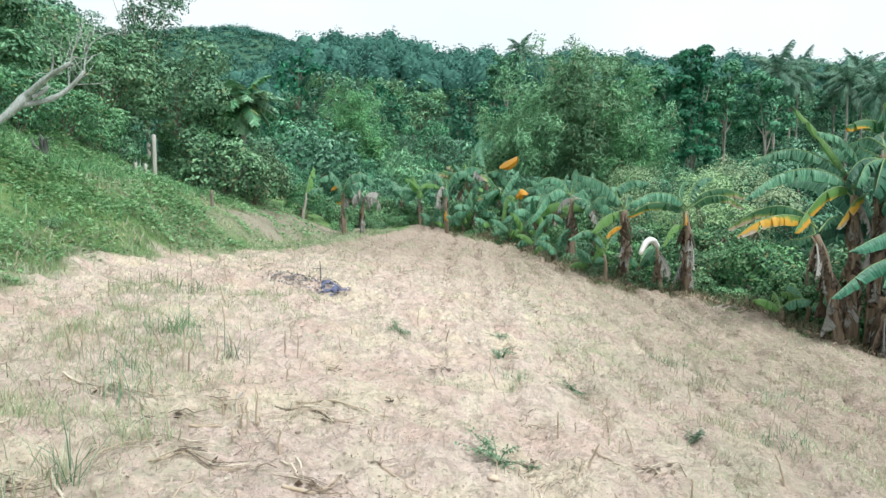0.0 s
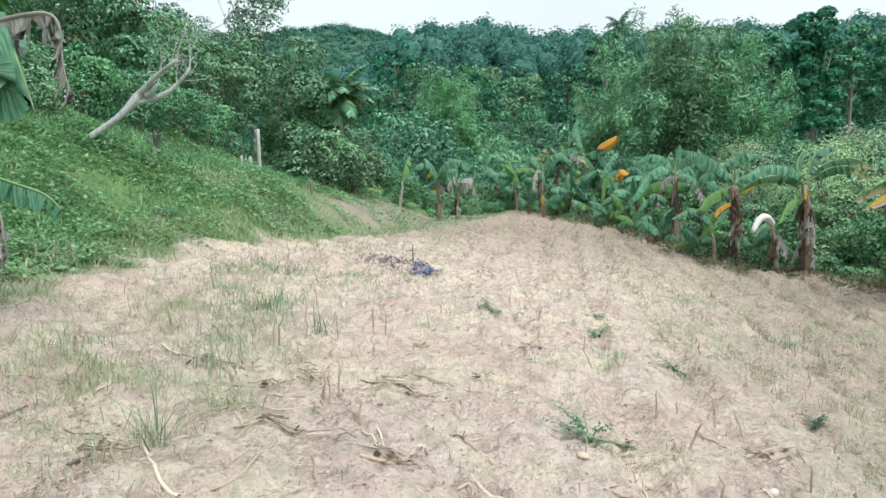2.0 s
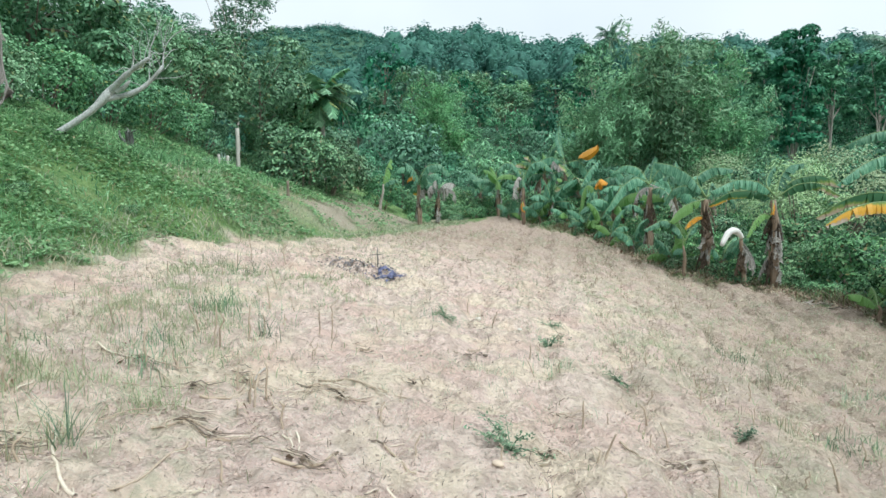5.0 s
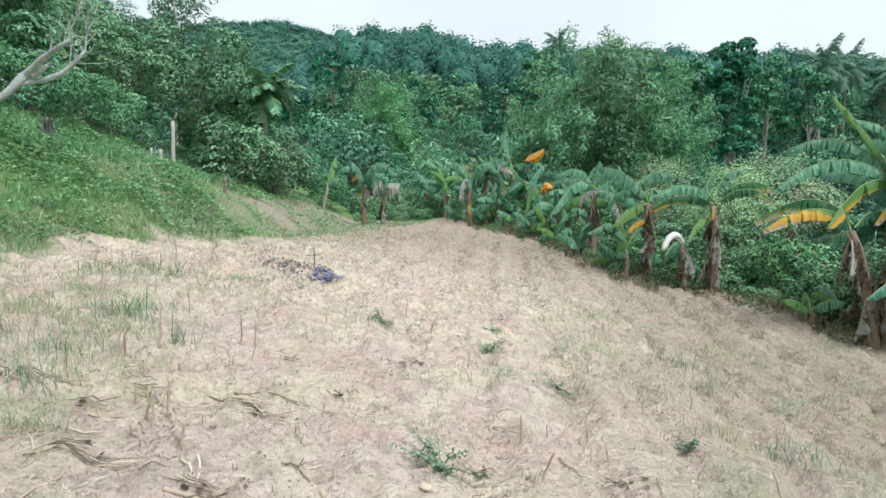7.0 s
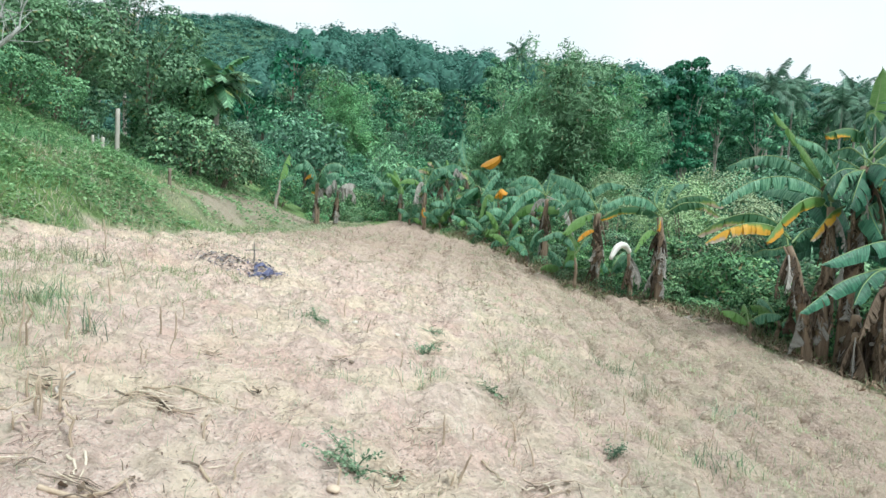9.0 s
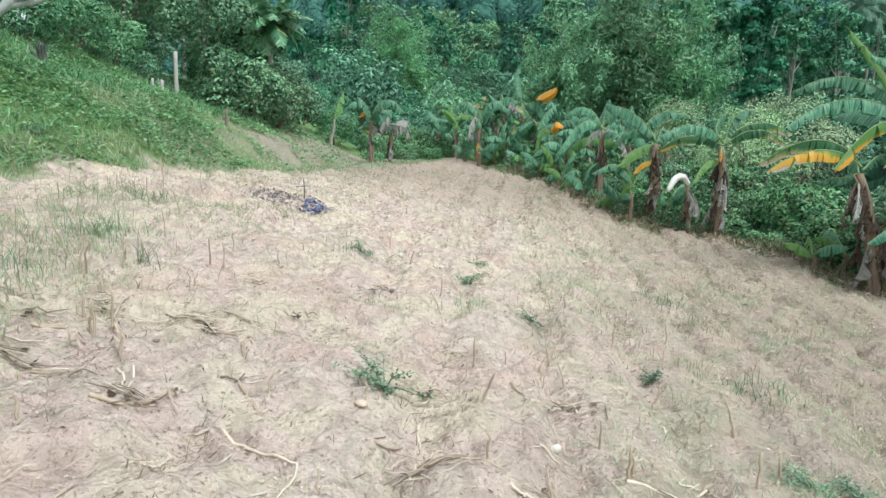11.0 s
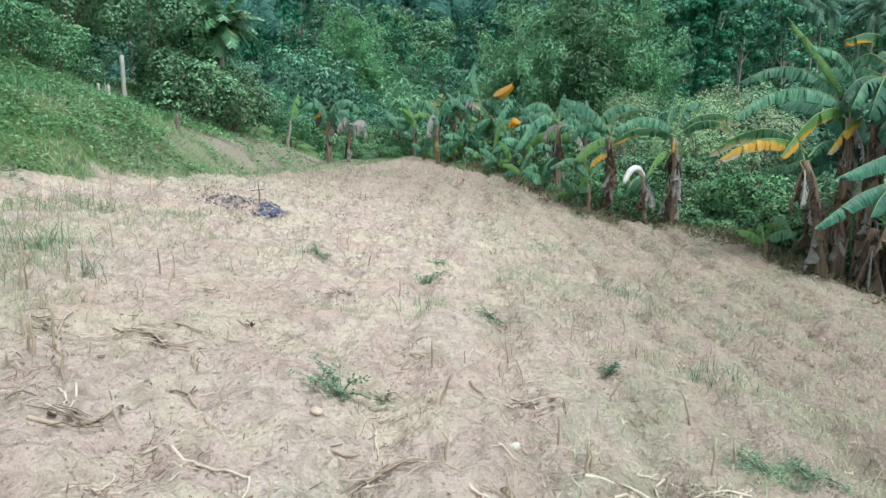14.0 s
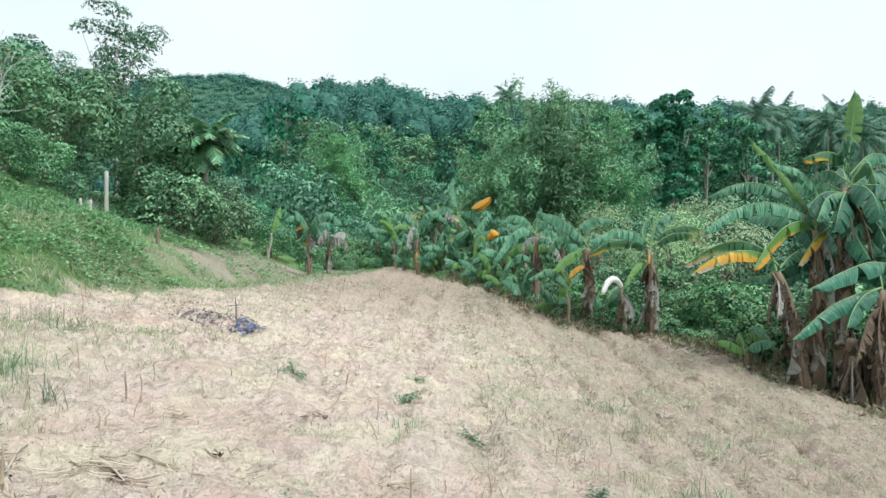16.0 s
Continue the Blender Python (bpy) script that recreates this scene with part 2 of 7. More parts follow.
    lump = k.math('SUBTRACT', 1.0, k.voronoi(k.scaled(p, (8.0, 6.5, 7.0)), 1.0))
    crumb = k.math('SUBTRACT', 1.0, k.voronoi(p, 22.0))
    # Gaps between the lumps are darkened in the colour, shade painted along the relief.
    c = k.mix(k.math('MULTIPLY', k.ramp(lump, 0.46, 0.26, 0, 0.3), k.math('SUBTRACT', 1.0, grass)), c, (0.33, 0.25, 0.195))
    h = k.math('ADD', k.math('MULTIPLY', lump, 0.55), k.math('ADD', k.math('MULTIPLY', crumb, 0.3), k.math('ADD', k.math('MULTIPLY', fine, 0.6), k.math('MULTIPLY', grit, 0.2))))
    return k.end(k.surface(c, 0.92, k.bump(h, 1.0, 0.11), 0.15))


GROUND = ground_material()
LEAF_WOOD = leaf_material("leaf_woodland", (0.007, 0.034, 0.018), (0.100, 0.268, 0.150), (0.255, 0.515, 0.290), vary=0.9)
LEAF_HEDGE = leaf_material("leaf_hedge", (0.012, 0.046, 0.020), (0.152, 0.335, 0.170), (0.365, 0.640, 0.370), odd=(0.30, 0.34, 0.132), odd_share=0.03, vary=0.75)
LEAF_UNDER = leaf_material("leaf_undergrowth", (0.008, 0.026, 0.012), (0.110, 0.265, 0.122), (0.340, 0.590, 0.285), 0.15, odd=(0.30, 0.28, 0.143), odd_share=0.03, vary=1.0)
LEAF_DEEP = leaf_material("leaf_deep_green", (0.005, 0.032, 0.019), (0.036, 0.163, 0.090), (0.086, 0.302, 0.156), vary=0.6)
LEAF_BAMBOO = leaf_material("leaf_bamboo", (0.022, 0.072, 0.035), (0.190, 0.405, 0.205), (0.365, 0.650, 0.345), odd=(0.30, 0.30, 0.154), odd_share=0.02, vary=0.6)
LEAF_PALE = leaf_material("leaf_pale_shrub", (0.203, 0.325, 0.178), (0.350, 0.490, 0.255), (0.470, 0.600, 0.340), vary=0.5)
# Distance haze is put into this leaf colour as extra blue.
LEAF_FAR_HAZY = leaf_material("leaf_far_hill_hazy", (0.010, 0.045, 0.042), (0.065, 0.216, 0.178), (0.14, 0.378, 0.287), 0.25, 0.7, vary=0.45)
GRASS_LUSH = leaf_material("grass_lush", (0.050, 0.150, 0.061), (0.200, 0.400, 0.175), (0.375, 0.600, 0.320), 0.4, 0.6, odd=(0.42, 0.38, 0.220), odd_share=0.02)
GRASS_WILT = leaf_material("grass_wilted", (0.22, 0.26, 0.16), (0.34, 0.37, 0.25), (0.48, 0.48, 0.36), 0.3, 0.7, odd=(0.48, 0.42, 0.29), odd_share=0.25)
STRAW = leaf_material("straw", (0.45, 0.36, 0.25), (0.62, 0.53, 0.39), (0.8, 0.73, 0.6), 0.1, 0.7)
STALK = plain_material("dry_stalk", (0.38, 0.30, 0.22), (0.52, 0.43, 0.33), 60, 0.85, stretch=(1, 1, 0.2))
BARK = plain_material("bark", (0.17, 0.135, 0.105), (0.26, 0.22, 0.175), 14, 0.9, 0.8, 0.03, (1, 1, 0.3))
BARK_PALE = plain_material("bark_pale", (0.34, 0.30, 0.26), (0.52, 0.48, 0.43), 18, 0.85, 0.6, 0.02, (1, 1, 0.3))
POST_GREY = plain_material("weathered_post", (0.40, 0.38, 0.34), (0.54, 0.52, 0.47), 20, 0.9, 0.5, 0.01, (1, 1, 0.15))
B_GREEN = banana_material("banana_green", (0.046, 0.175, 0.098), (0.235, 0.46, 0.285), None, 0.25, 0.34)
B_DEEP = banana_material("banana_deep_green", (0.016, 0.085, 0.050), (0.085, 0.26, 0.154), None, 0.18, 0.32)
B_LIGHT = banana_material("banana_light_green", (0.15, 0.32, 0.085), (0.24, 0.42, 0.14), None, 0.4)
B_YELLOW = turning_material("banana_yellow", 0.45, 0.90, 0.75, 0.5, (0.12, 0.25, 0.06), (0.72, 0.41, 0.05))
B_TIP = turning_material("banana_yellow_edge", 1.02, 1.35, 0.65, 0.7)
B_HALF = turning_material("banana_half_yellow", 0.78, 1.3, 0.55, 0.65, (0.13, 0.28, 0.07))
B_RAG = turning_material("banana_ragged_edge", 0.95, 1.02, 0.9, 0.4, turned=(0.46, 0.40, 0.20))
B_ORANGE = banana_material("banana_orange", (0.76, 0.34, 0.03), (0.82, 0.43, 0.06), None, 0.35)
B_DRY = banana_material("banana_withered", (0.26, 0.245, 0.22), (0.56, 0.545, 0.51), None, 0.2, 0.85)
B_BROWN = banana_material("banana_dead_brown", (0.065, 0.047, 0.033), (0.23, 0.175, 0.125), None, 0.15, 0.85, 0.6)
B_STEM = plain_material("banana_stem", (0.17, 0.125, 0.090), (0.35, 0.27, 0.195), 12, 0.75, 0.5, 0.02, (1, 1, 0.12), (0.10, 0.06, 0.04))
B_RIB = plain_material("banana_midrib", (0.16, 0.27, 0.10), (0.27, 0.37, 0.18), 30, 0.5, 0.2, 0.004)
WHITE_CLOTH = plain_material("bleached_leaf", (0.74, 0.73, 0.69), (0.84, 0.83, 0.80), 25, 0.8, 0.4, 0.01)
STONE = plain_material("pale_stone", (0.56, 0.52, 0.45), (0.70, 0.66, 0.58), 40, 0.9, 0.5, 0.01)
ASH = plain_material("ash_and_char", (0.15, 0.145, 0.15), (0.36, 0.34, 0.34), 25, 0.95, 0.8, 0.02)
BLUE_SCRAP = plain_material("blue_plastic", (0.10, 0.11, 0.20), (0.17, 0.18, 0.28), 14, 0.5, 0.5, 0.02)

PALE_STEM = plain_material("pale_dry_stem", (0.56, 0.48, 0.38), (0.70, 0.63, 0.52), 50, 0.8, 0.3, 0.004, (1, 1, 0.3), (0.50, 0.42, 0.32))
DEAD_WOOD = plain_material("grey_dead_wood", (0.30, 0.315, 0.305), (0.56, 0.58, 0.56), 26, 0.9, 0.9, 0.03, (1, 1, 0.3), (0.17, 0.185, 0.14))
CULM = plain_material("bamboo_culm", (0.10, 0.14, 0.06), (0.17, 0.20, 0.09), 18, 0.6, 0.3, 0.01, (1, 1, 0.3))
WEED = leaf_material("weed_greyish", (0.045, 0.10, 0.050), (0.185, 0.305, 0.185), (0.325, 0.455, 0.290), 0.25, 0.6)
FIELD_GRASS = leaf_material("grass_field_green", (0.202, 0.270, 0.139), (0.362, 0.442, 0.252), (0.538, 0.565, 0.378), 0.3, 0.65, odd=(0.46, 0.42, 0.28), odd_share=0.15)
DRY_WEED = leaf_material("dry_brown_weed", (0.12, 0.095, 0.065), (0.25, 0.21, 0.14), (0.40, 0.37, 0.25), 0.2, 0.8, odd=(0.22, 0.30, 0.13), odd_share=0.3)
DARK_WOOD = plain_material("dark_dead_wood", (0.09, 0.095, 0.09), (0.19, 0.195, 0.18), 22, 0.9, 0.7, 0.02, (1, 1, 0.3))
LEAF_PALM = leaf_material("leaf_palm", (0.043, 0.097, 0.067), (0.155, 0.290, 0.200), (0.280, 0.440, 0.330), 0.2, 0.5, vary=0.7)

# ---- the ground ----
def smooth(a, b, v):
    s = np.clip((np.asarray(v, float) - a) / (b - a), 0, 1)
    return s * s * (3 - 2 * s)


def left_edge(y):
    """Where the tilled soil ends at the grassy bank."""
    return np.interp(y, [-5, 3.5, 4.7, 5.7, 7, 9, 10, 11, 11.8, 12.8, 14.7, 16.5, 18, 23, 25, 29, 37], [-4.2, -4.2, -4.3, -4.75, -5.2, -5.4, -5.45, -5.3, -5.1, -4.95, -4.7, -4.0, -3.6, -3.25, -2.9, -2.0, -1.5])


def right_edge(y):
    """Where it ends at the row of banana plants."""
    return np.interp(y, [-5, 8, 12, 13.5, 15.2, 16.8, 17.5, 19.5, 23.5, 26, 31, 37], [10, 9.3, 8.6, 7.7, 6.9, 6.2, 4.9, 3.8, 2.8, 1.2, 0.2, -0.8])


def wavy(x, y, s, k):
    """A cheap smooth unevenness, from -1 to 1."""
    x, y = np.asarray(x, float) * s, np.asarray(y, float) * s
    return (np.sin(x * 1.3 + 1.7 * k) * np.cos(y * 1.1 - k) + np.sin(x * 0.6 - y * 1.7 + 2.3 * k) + np.cos(x * 2.1 + y * 0.9 + 4.1 * k) * 0.6) / 2.6


LATTICE = np.random.default_rng(99).uniform(-1, 1, (6, 256, 256))


def lumps(x, y, cell, k):
    """Smooth random unevenness with no repeat, from -1 to 1; cell: its size in metres."""
    x, y = np.asarray(x, float) / cell + 90.3 + 17 * k, np.asarray(y, float) / cell + 71.7 + 29 * k
    ix, iy = np.floor(x).astype(int), np.floor(y).astype(int)
    u, v = x - ix, y - iy
    u, v = u * u * (3 - 2 * u), v * v * (3 - 2 * v)
    g = LATTICE[k % 6]
    a, b = g[ix % 256, iy % 256], g[(ix + 1) % 256, iy % 256]
    c, d = g[ix % 256, (iy + 1) % 256], g[(ix + 1) % 256, (iy + 1) % 256]
    return (a * (1 - u) + b * u) * (1 - v) + (c * (1 - u) + d * u) * v


def hill(x, y):
    """The wooded slope across the valley, its ridge and the far summit."""
    x, y = np.asarray(x, float), np.asarray(y, float)
    side = smooth(0.15, 0.7, x / np.maximum(y, 20))
    start = 47 - 6 * side + 42 * smooth(-0.17, -0.36, x / np.maximum(y, 20))
    run = np.maximum(0, y - start)
    up = 0.275 * np.minimum(run, 135) * (1 - 0.12 * side) + 0.13 * np.clip(run - 135, 0, 260)
    bearing = x / np.maximum(y, 20)
    up = up * (1 + 0.075 * smooth(-0.2, 0.08, bearing) + 0.13 * smooth(0.06, -0.1, bearing) * smooth(-0.42, -0.24, bearing))
    up = up + 0.6 * wavy(x, y, 0.09, 2) * smooth(0, 40, run) * 3
    up = up + 71 * np.exp(-((x + 192) / 140) ** 2 - ((y - 510) / 110) ** 2)
    return up


def height(x, y):
    """The lie of the land, without clods and furrows."""
    x, y = np.asarray(x, float), np.asarray(y, float)
    xc, yc = np.clip(x, -4.8, 9.5), np.clip(y, -8, 37)
    z = -0.011 - 0.2022 * xc + 0.0182 * yc + 0.00574 * xc * yc - 0.00535 * xc * xc + 0.00034 * yc * yc
    xn, yn = np.clip(x, -3.2, 4.0), np.clip(y, 2.5, 11.0)
    z = z + (-0.0107 + 0.0372 * xn - 0.0111 * yn - 0.0081 * xn * yn) * smooth(24, 13, y) * smooth(7.0, 4.5, x) * smooth(-4.6, -3.2, x)
    d = np.maximum(0, -4.9 - x)
    near = smooth(22, 15, y)
    z = z + smooth(64, 36, y) * (0.57 + 0.26 * near) * np.minimum(d, 5.5 - 1.3 * near) * d / (d + 1.5) + (0.22 - 0.14 * near) * np.clip(d - 5.5 + 1.3 * near, 0, 14) * smooth(60, 30, y)
    z = z + 0.5 * smooth(-4.6, -6.0, x) * smooth(-9.5, -6.8, x) * smooth(9.5, 12.5, y) * smooth(32, 25, y)
    e = np.maximum(0, x - 9.5)
    z = z - 0.28 * np.minimum(e, 12) * smooth(0, 3, e)
    valley = smooth(36, 47, y)
    z = z * (1 - 0.8 * valley * smooth(-14, -4, x)) - 1.5 * valley * smooth(-14, -4, x)
    return z + hill(x, y)


def tilled(x, y):
    """1 on the tilled soil, 0 off it, with a ragged edge."""
    x, y = np.asarray(x, float), np.asarray(y, float)
    rag = 0.35 * wavy(x, y, 1.9, 1) + 0.2 * wavy(x, y, 4.7, 5)
    return smooth(-0.35, 0.35, np.minimum(x - left_edge(y) + rag, right_edge(y) - x + rag)) * smooth(38, 34, y)


def trodden(x, y):
    """The bare path that climbs round the foot of the bank."""
    x, y = np.asarray(x, float), np.asarray(y, float)
    line = np.interp(y, [12, 15, 18, 21, 24, 27, 31, 36], [-5.3, -5.6, -5.8, -5.8, -5.85, -5.75, -5.0, -3.2])
    half = np.interp(y, [12.5, 15, 18, 22, 27, 33], [0.3, 0.4, 0.55, 1.0, 1.1, 0.7])
    bare = np.interp(y, [12.2, 13.5, 17.5, 19.5], [0.0, 0.22, 0.35, 1.0])
    return bare * smooth(0.6, -0.6, np.abs(x - line) - half + 0.5 * wavy(x, y, 1.6, 3) + 0.25 * lumps(x, y, 0.5, 1)) * smooth(37, 33, y)


def furrow_at(x, y):
    """How near a place is to the bottom of a furrow: 1 in it, 0 on the ridge."""
    across = np.asarray(x, float) - 0.03 * np.asarray(y, float) + 0.10 * lumps(x, y, 1.3, 0) + 0.045 * lumps(x, y, 0.4, 2)
    return np.exp(-((((across - 0.46) / 0.82 + 0.5) % 1 - 0.5) * 0.82 / 0.15) ** 2)


def relief(x, y):
    """Clods, low mounds and narrow furrows of the tilled soil, and a shallow ditch across the upper side."""
    x, y = np.asarray(x, float), np.asarray(y, float)
    furrow = -0.125 * furrow_at(x, y) * (0.75 + 0.45 * lumps(x, y, 1.4, 1)) * (0.3 + 0.7 * smooth(-0.2, 0.5, x))
    ditch = np.exp(-((y - 4.55 - 0.75 * (x + 1.6) - 0.15 * lumps(x, y, 0.6, 2)) / 0.22) ** 2) * smooth(-3.4, -2.4, x) * smooth(-0.35, -0.9, x)
    mounds = lumps(x, y, 0.62, 2) * 0.050 + lumps(x, y, 0.30, 3) * 0.044 + lumps(x, y, 0.14, 4) * 0.028 + lumps(x, y, 0.075, 1) * 0.016 + lumps(x, y, 0.038, 0) * 0.009
    holes = np.minimum(0, lumps(x, y, 0.24, 5) + 0.55) * 0.11
    return furrow + (mounds + holes) * (1 + 0.7 * smooth(5.5, 9.5, y)) - 0.07 * ditch + 0.02


def lie(x, y):
    """The finished height of the ground at a place."""
    t = tilled(x, y)
    return height(x, y) + t * relief(x, y) + (1 - t) * 0.05 * wavy(x, y, 1.1, 8)


def z_at(x, y):
    return float(lie(x, y))


def spread(stops):
    """Grid lines from (start, step) pairs, each step growing evenly into the next."""
    out, v = [], stops[0][0]
    places, steps = [s[0] for s in stops], [s[1] for s in stops]
    while v < places[-1]:
        out.append(v)
        v += float(np.interp(v, places, steps))
    return np.array(out + [places[-1]])


def build_ground():
    xs = spread([(-1500, 150), (-300, 30), (-60, 4), (-20, 0.7), (-7, 0.085), (-3, 0.036), (3.5, 0.036), (9, 0.10), (20, 0.8), (60, 4), (300, 30), (1500, 150)])
    ys = spread([(-1200, 150), (-200, 30), (-20, 3), (0.5, 0.12), (2.4, 0.030), (7, 0.05), (14, 0.11), (30, 0.3), (45, 1.0), (100, 4), (300, 15), (700, 40), (2400, 200)])
    gx, gy = np.meshgrid(xs, ys)
    rng = np.random.default_rng(5)
    rough = rng.normal(0, 1, gx.shape)
    rough = (rough + np.roll(rough, 1, 0) + np.roll(rough, 1, 1)) / 1.7
    t = tilled(gx, gy)
    gz = lie(gx, gy) + rough * 0.009 * t * smooth(20, 8, gy)
    verts = np.stack([gx, gy, gz], -1).reshape(-1, 3)
    ny, nx = gx.shape
    i = (np.arange(ny - 1)[:, None] * nx + np.arange(nx - 1)[None]).ravel()
    faces = np.stack([i, i + 1, i + 1 + nx, i + nx], -1)
    me = bpy.data.meshes.new("ground")
    me.vertices.add(len(verts))
    me.vertices.foreach_set("co", verts.ravel())
    me.loops.add(faces.size)
    me.loops.foreach_set("vertex_index", faces.ravel().astype(np.int32))
    me.polygons.add(len(faces))
    me.polygons.foreach_set("loop_start", np.arange(len(faces), dtype=np.int32) * 4)
    me.update(calc_edges=True)
    x, y = gx.ravel(), gy.ravel()
    wood = np.maximum.reduce([smooth(36, 39, y), smooth(0.6, 2.0, x - right_edge(y)), smooth(-10.5, -13, x + 0 * y) * smooth(10, 13, y), smooth(22, 27, y) * smooth(-8.5, -10.5, x)])
    path = np.maximum.reduce([trodden(x, y), smooth(10, 21, y) * 0.75, smooth(0.6, 5.0, x + 0.5 * lumps(x, y, 1.5, 0)) * 0.6, smooth(-3.0, -0.6, x - right_edge(y) + 0.4 * lumps(x, y, 0.9, 1)) * 0.75])
    grass = (1 - tilled(x, y)) * (1 - 0.8 * trodden(x, y))
    zone = np.stack([grass, path, wood, trodden(x, y)], -1)
    me.color_attributes.new("zone", 'FLOAT_COLOR', 'POINT').data.foreach_set("color", zone.ravel())
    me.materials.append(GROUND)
    me.polygons.foreach_set("use_smooth", np.ones(len(faces), bool))
    return tagged(new("ground", me), "sloping tilled clay field with furrows, grassy bank and wooded hill", "ground", kind="structure")


build_ground()


# ---- mesh helpers ----
def empty(name, m, label="", category="", group="", kind=""):
    ob = new(name)
    ob.empty_display_size = 0.2
    ob.matrix_world = m
    return tagged(ob, label, category, group, kind)


def sheet(name, verts, faces, mats, uv=None, index=None, smooth_faces=False):
    """A mesh from number arrays; faces is a list of tuples or an array of quads."""
    me = bpy.data.meshes.new(name)
    verts = np.asarray(verts, float)
    faces = np.asarray(faces, np.int32)
    n = faces.shape[1]
    me.vertices.add(len(verts))
    me.vertices.foreach_set("co", verts.ravel())
    me.loops.add(faces.size)
    me.loops.foreach_set("vertex_index", faces.ravel())
    me.polygons.add(len(faces))
    me.polygons.foreach_set("loop_start", np.arange(len(faces), dtype=np.int32) * n)
    me.update(calc_edges=True)
    for m in mats if isinstance(mats, (list, tuple)) else [mats]:
        me.materials.append(m)
    if index is not None:
        me.polygons.foreach_set("material_index", np.asarray(index, np.int32))
    if uv is not None:
        me.uv_layers.new(name="UVMap").data.foreach_set("uv", np.asarray(uv, float)[faces.ravel()].ravel())
    if smooth_faces:
        me.polygons.foreach_set("use_smooth", np.ones(len(faces), bool))
    return me


def child(name, me, parent, label="", kind=""):
    ob = new(name, me)
    ob.parent = parent
    return tagged(ob, label, kind=kind)


def tube(points, radii, sides=8, cap=True):
    """Vertices and quads of a tube along points."""
    pts = np.asarray(points, float)
    n = len(pts)
    tang = np.gradient(pts, axis=0)
    tang /= np.linalg.norm(tang, axis=1, keepdims=True) + 1e-9
    ref = np.array([0.31, 0.95, 0.05]) if abs(tang[0][1]) < 0.8 else np.array([1.0, 0.1, 0.0])
    a = np.cross(tang, ref)
    a /= np.linalg.norm(a, axis=1, keepdims=True) + 1e-9
    b = np.cross(tang, a)
    ang = np.linspace(0, 2 * math.pi, sides, endpoint=False)
    ring = a[:, None] * np.cos(ang)[None, :, None] + b[:, None] * np.sin(ang)[None, :, None]
    verts = (pts[:, None] + ring * np.asarray(radii, float)[:, None, None]).reshape(-1, 3)
    i, j = np.meshgrid(np.arange(n - 1), np.arange(sides), indexing="ij")
    k = (j + 1) % sides
    faces = np.stack([i * sides + j, i * sides + k, (i + 1) * sides + k, (i + 1) * sides + j], -1).reshape(-1, 4)
    if cap:
        verts = np.vstack([verts, pts[-1] + tang[-1] * radii[-1] * 0.3])
        tip = len(verts) - 1
        top = (n - 1) * sides
        half = [(top + q, top + q + 1, top + (q + 2) % sides, tip) for q in range(0, sides, 2)]
        faces = np.vstack([faces, half])
    return verts, faces


def joined(pieces):
    """Several (verts, quads) as one."""
    vs, fs, at = [], [], 0
    for v, f in pieces:
        vs.append(v)
        fs.append(np.asarray(f) + at)
        at += len(v)
    return np.vstack(vs), np.vstack(fs)


def unit(v):
    return v / (np.linalg.norm(v, axis=-1, keepdims=True) + 1e-9)


def leaf_quads(rng, centres, outward, size, aspect=0.5, lift=0.35, fold=0.25, loose=0.4):
    """Folded diamond leaves at centres; each faces roughly outward and up and points along a random way."""
    n = len(centres)
    normal = unit(outward * 1.1 + rng.normal(0, loose, (n, 3)) + np.array([0, 0, lift]))
    way = unit(np.cross(normal, rng.normal(0, 1, (n, 3))) + np.array([0, 0, -0.25]))
    side = unit(np.cross(normal, way))
    s = (np.asarray(size) * rng.uniform(0.65, 1.35, n))[:, None]
    base, tip = centres - way * s * 0.5, centres + way * s * 0.5
    mid = centres + normal * s * fold * 0.3
    l, r = mid + side * s * aspect * 0.5 - normal * s * fold * 0.35, mid - side * s * aspect * 0.5 - normal * s * fold * 0.35
    verts = np.stack([base, l, tip, r], 1).reshape(-1, 3)
    faces = np.arange(n * 4).reshape(-1, 4)
    return verts, faces


def crown_points(rng, lobes, n):
    """Places and outward directions spread through the outer part of a set of (centre, radii) lobes, not inside other lobes."""
    cs, rs = np.array([l[0] for l in lobes], float), np.array([l[1] for l in lobes], float)
    share = rs.prod(1) ** (2 / 3)
    pick = rng.choice(len(lobes), int(n * 1.7), p=share / share.sum())
    d = unit(rng.normal(0, 1, (len(pick), 3)))
    d[:, 2] = np.where(d[:, 2] < -0.55, -d[:, 2], d[:, 2])
    bumpy = 1 + 0.16 * np.sin(d[:, 0] * 7 + pick) * np.cos(d[:, 1] * 6 + pick * 2) + 0.1 * np.sin(d[:, 2] * 11 + pick)
    depth = rng.uniform(0.55, 1.0, len(pick)) ** 0.4
    p = cs[pick] + d * rs[pick] * (bumpy * depth)[:, None]
    inside = np.zeros(len(p), bool)
    for q in range(len(lobes)):
        inside |= ((((p - cs[q]) / rs[q]) ** 2).sum(1) < 0.5) & (pick != q)
    p, d = p[~inside][:n], d[~inside][:n]
    return p, d

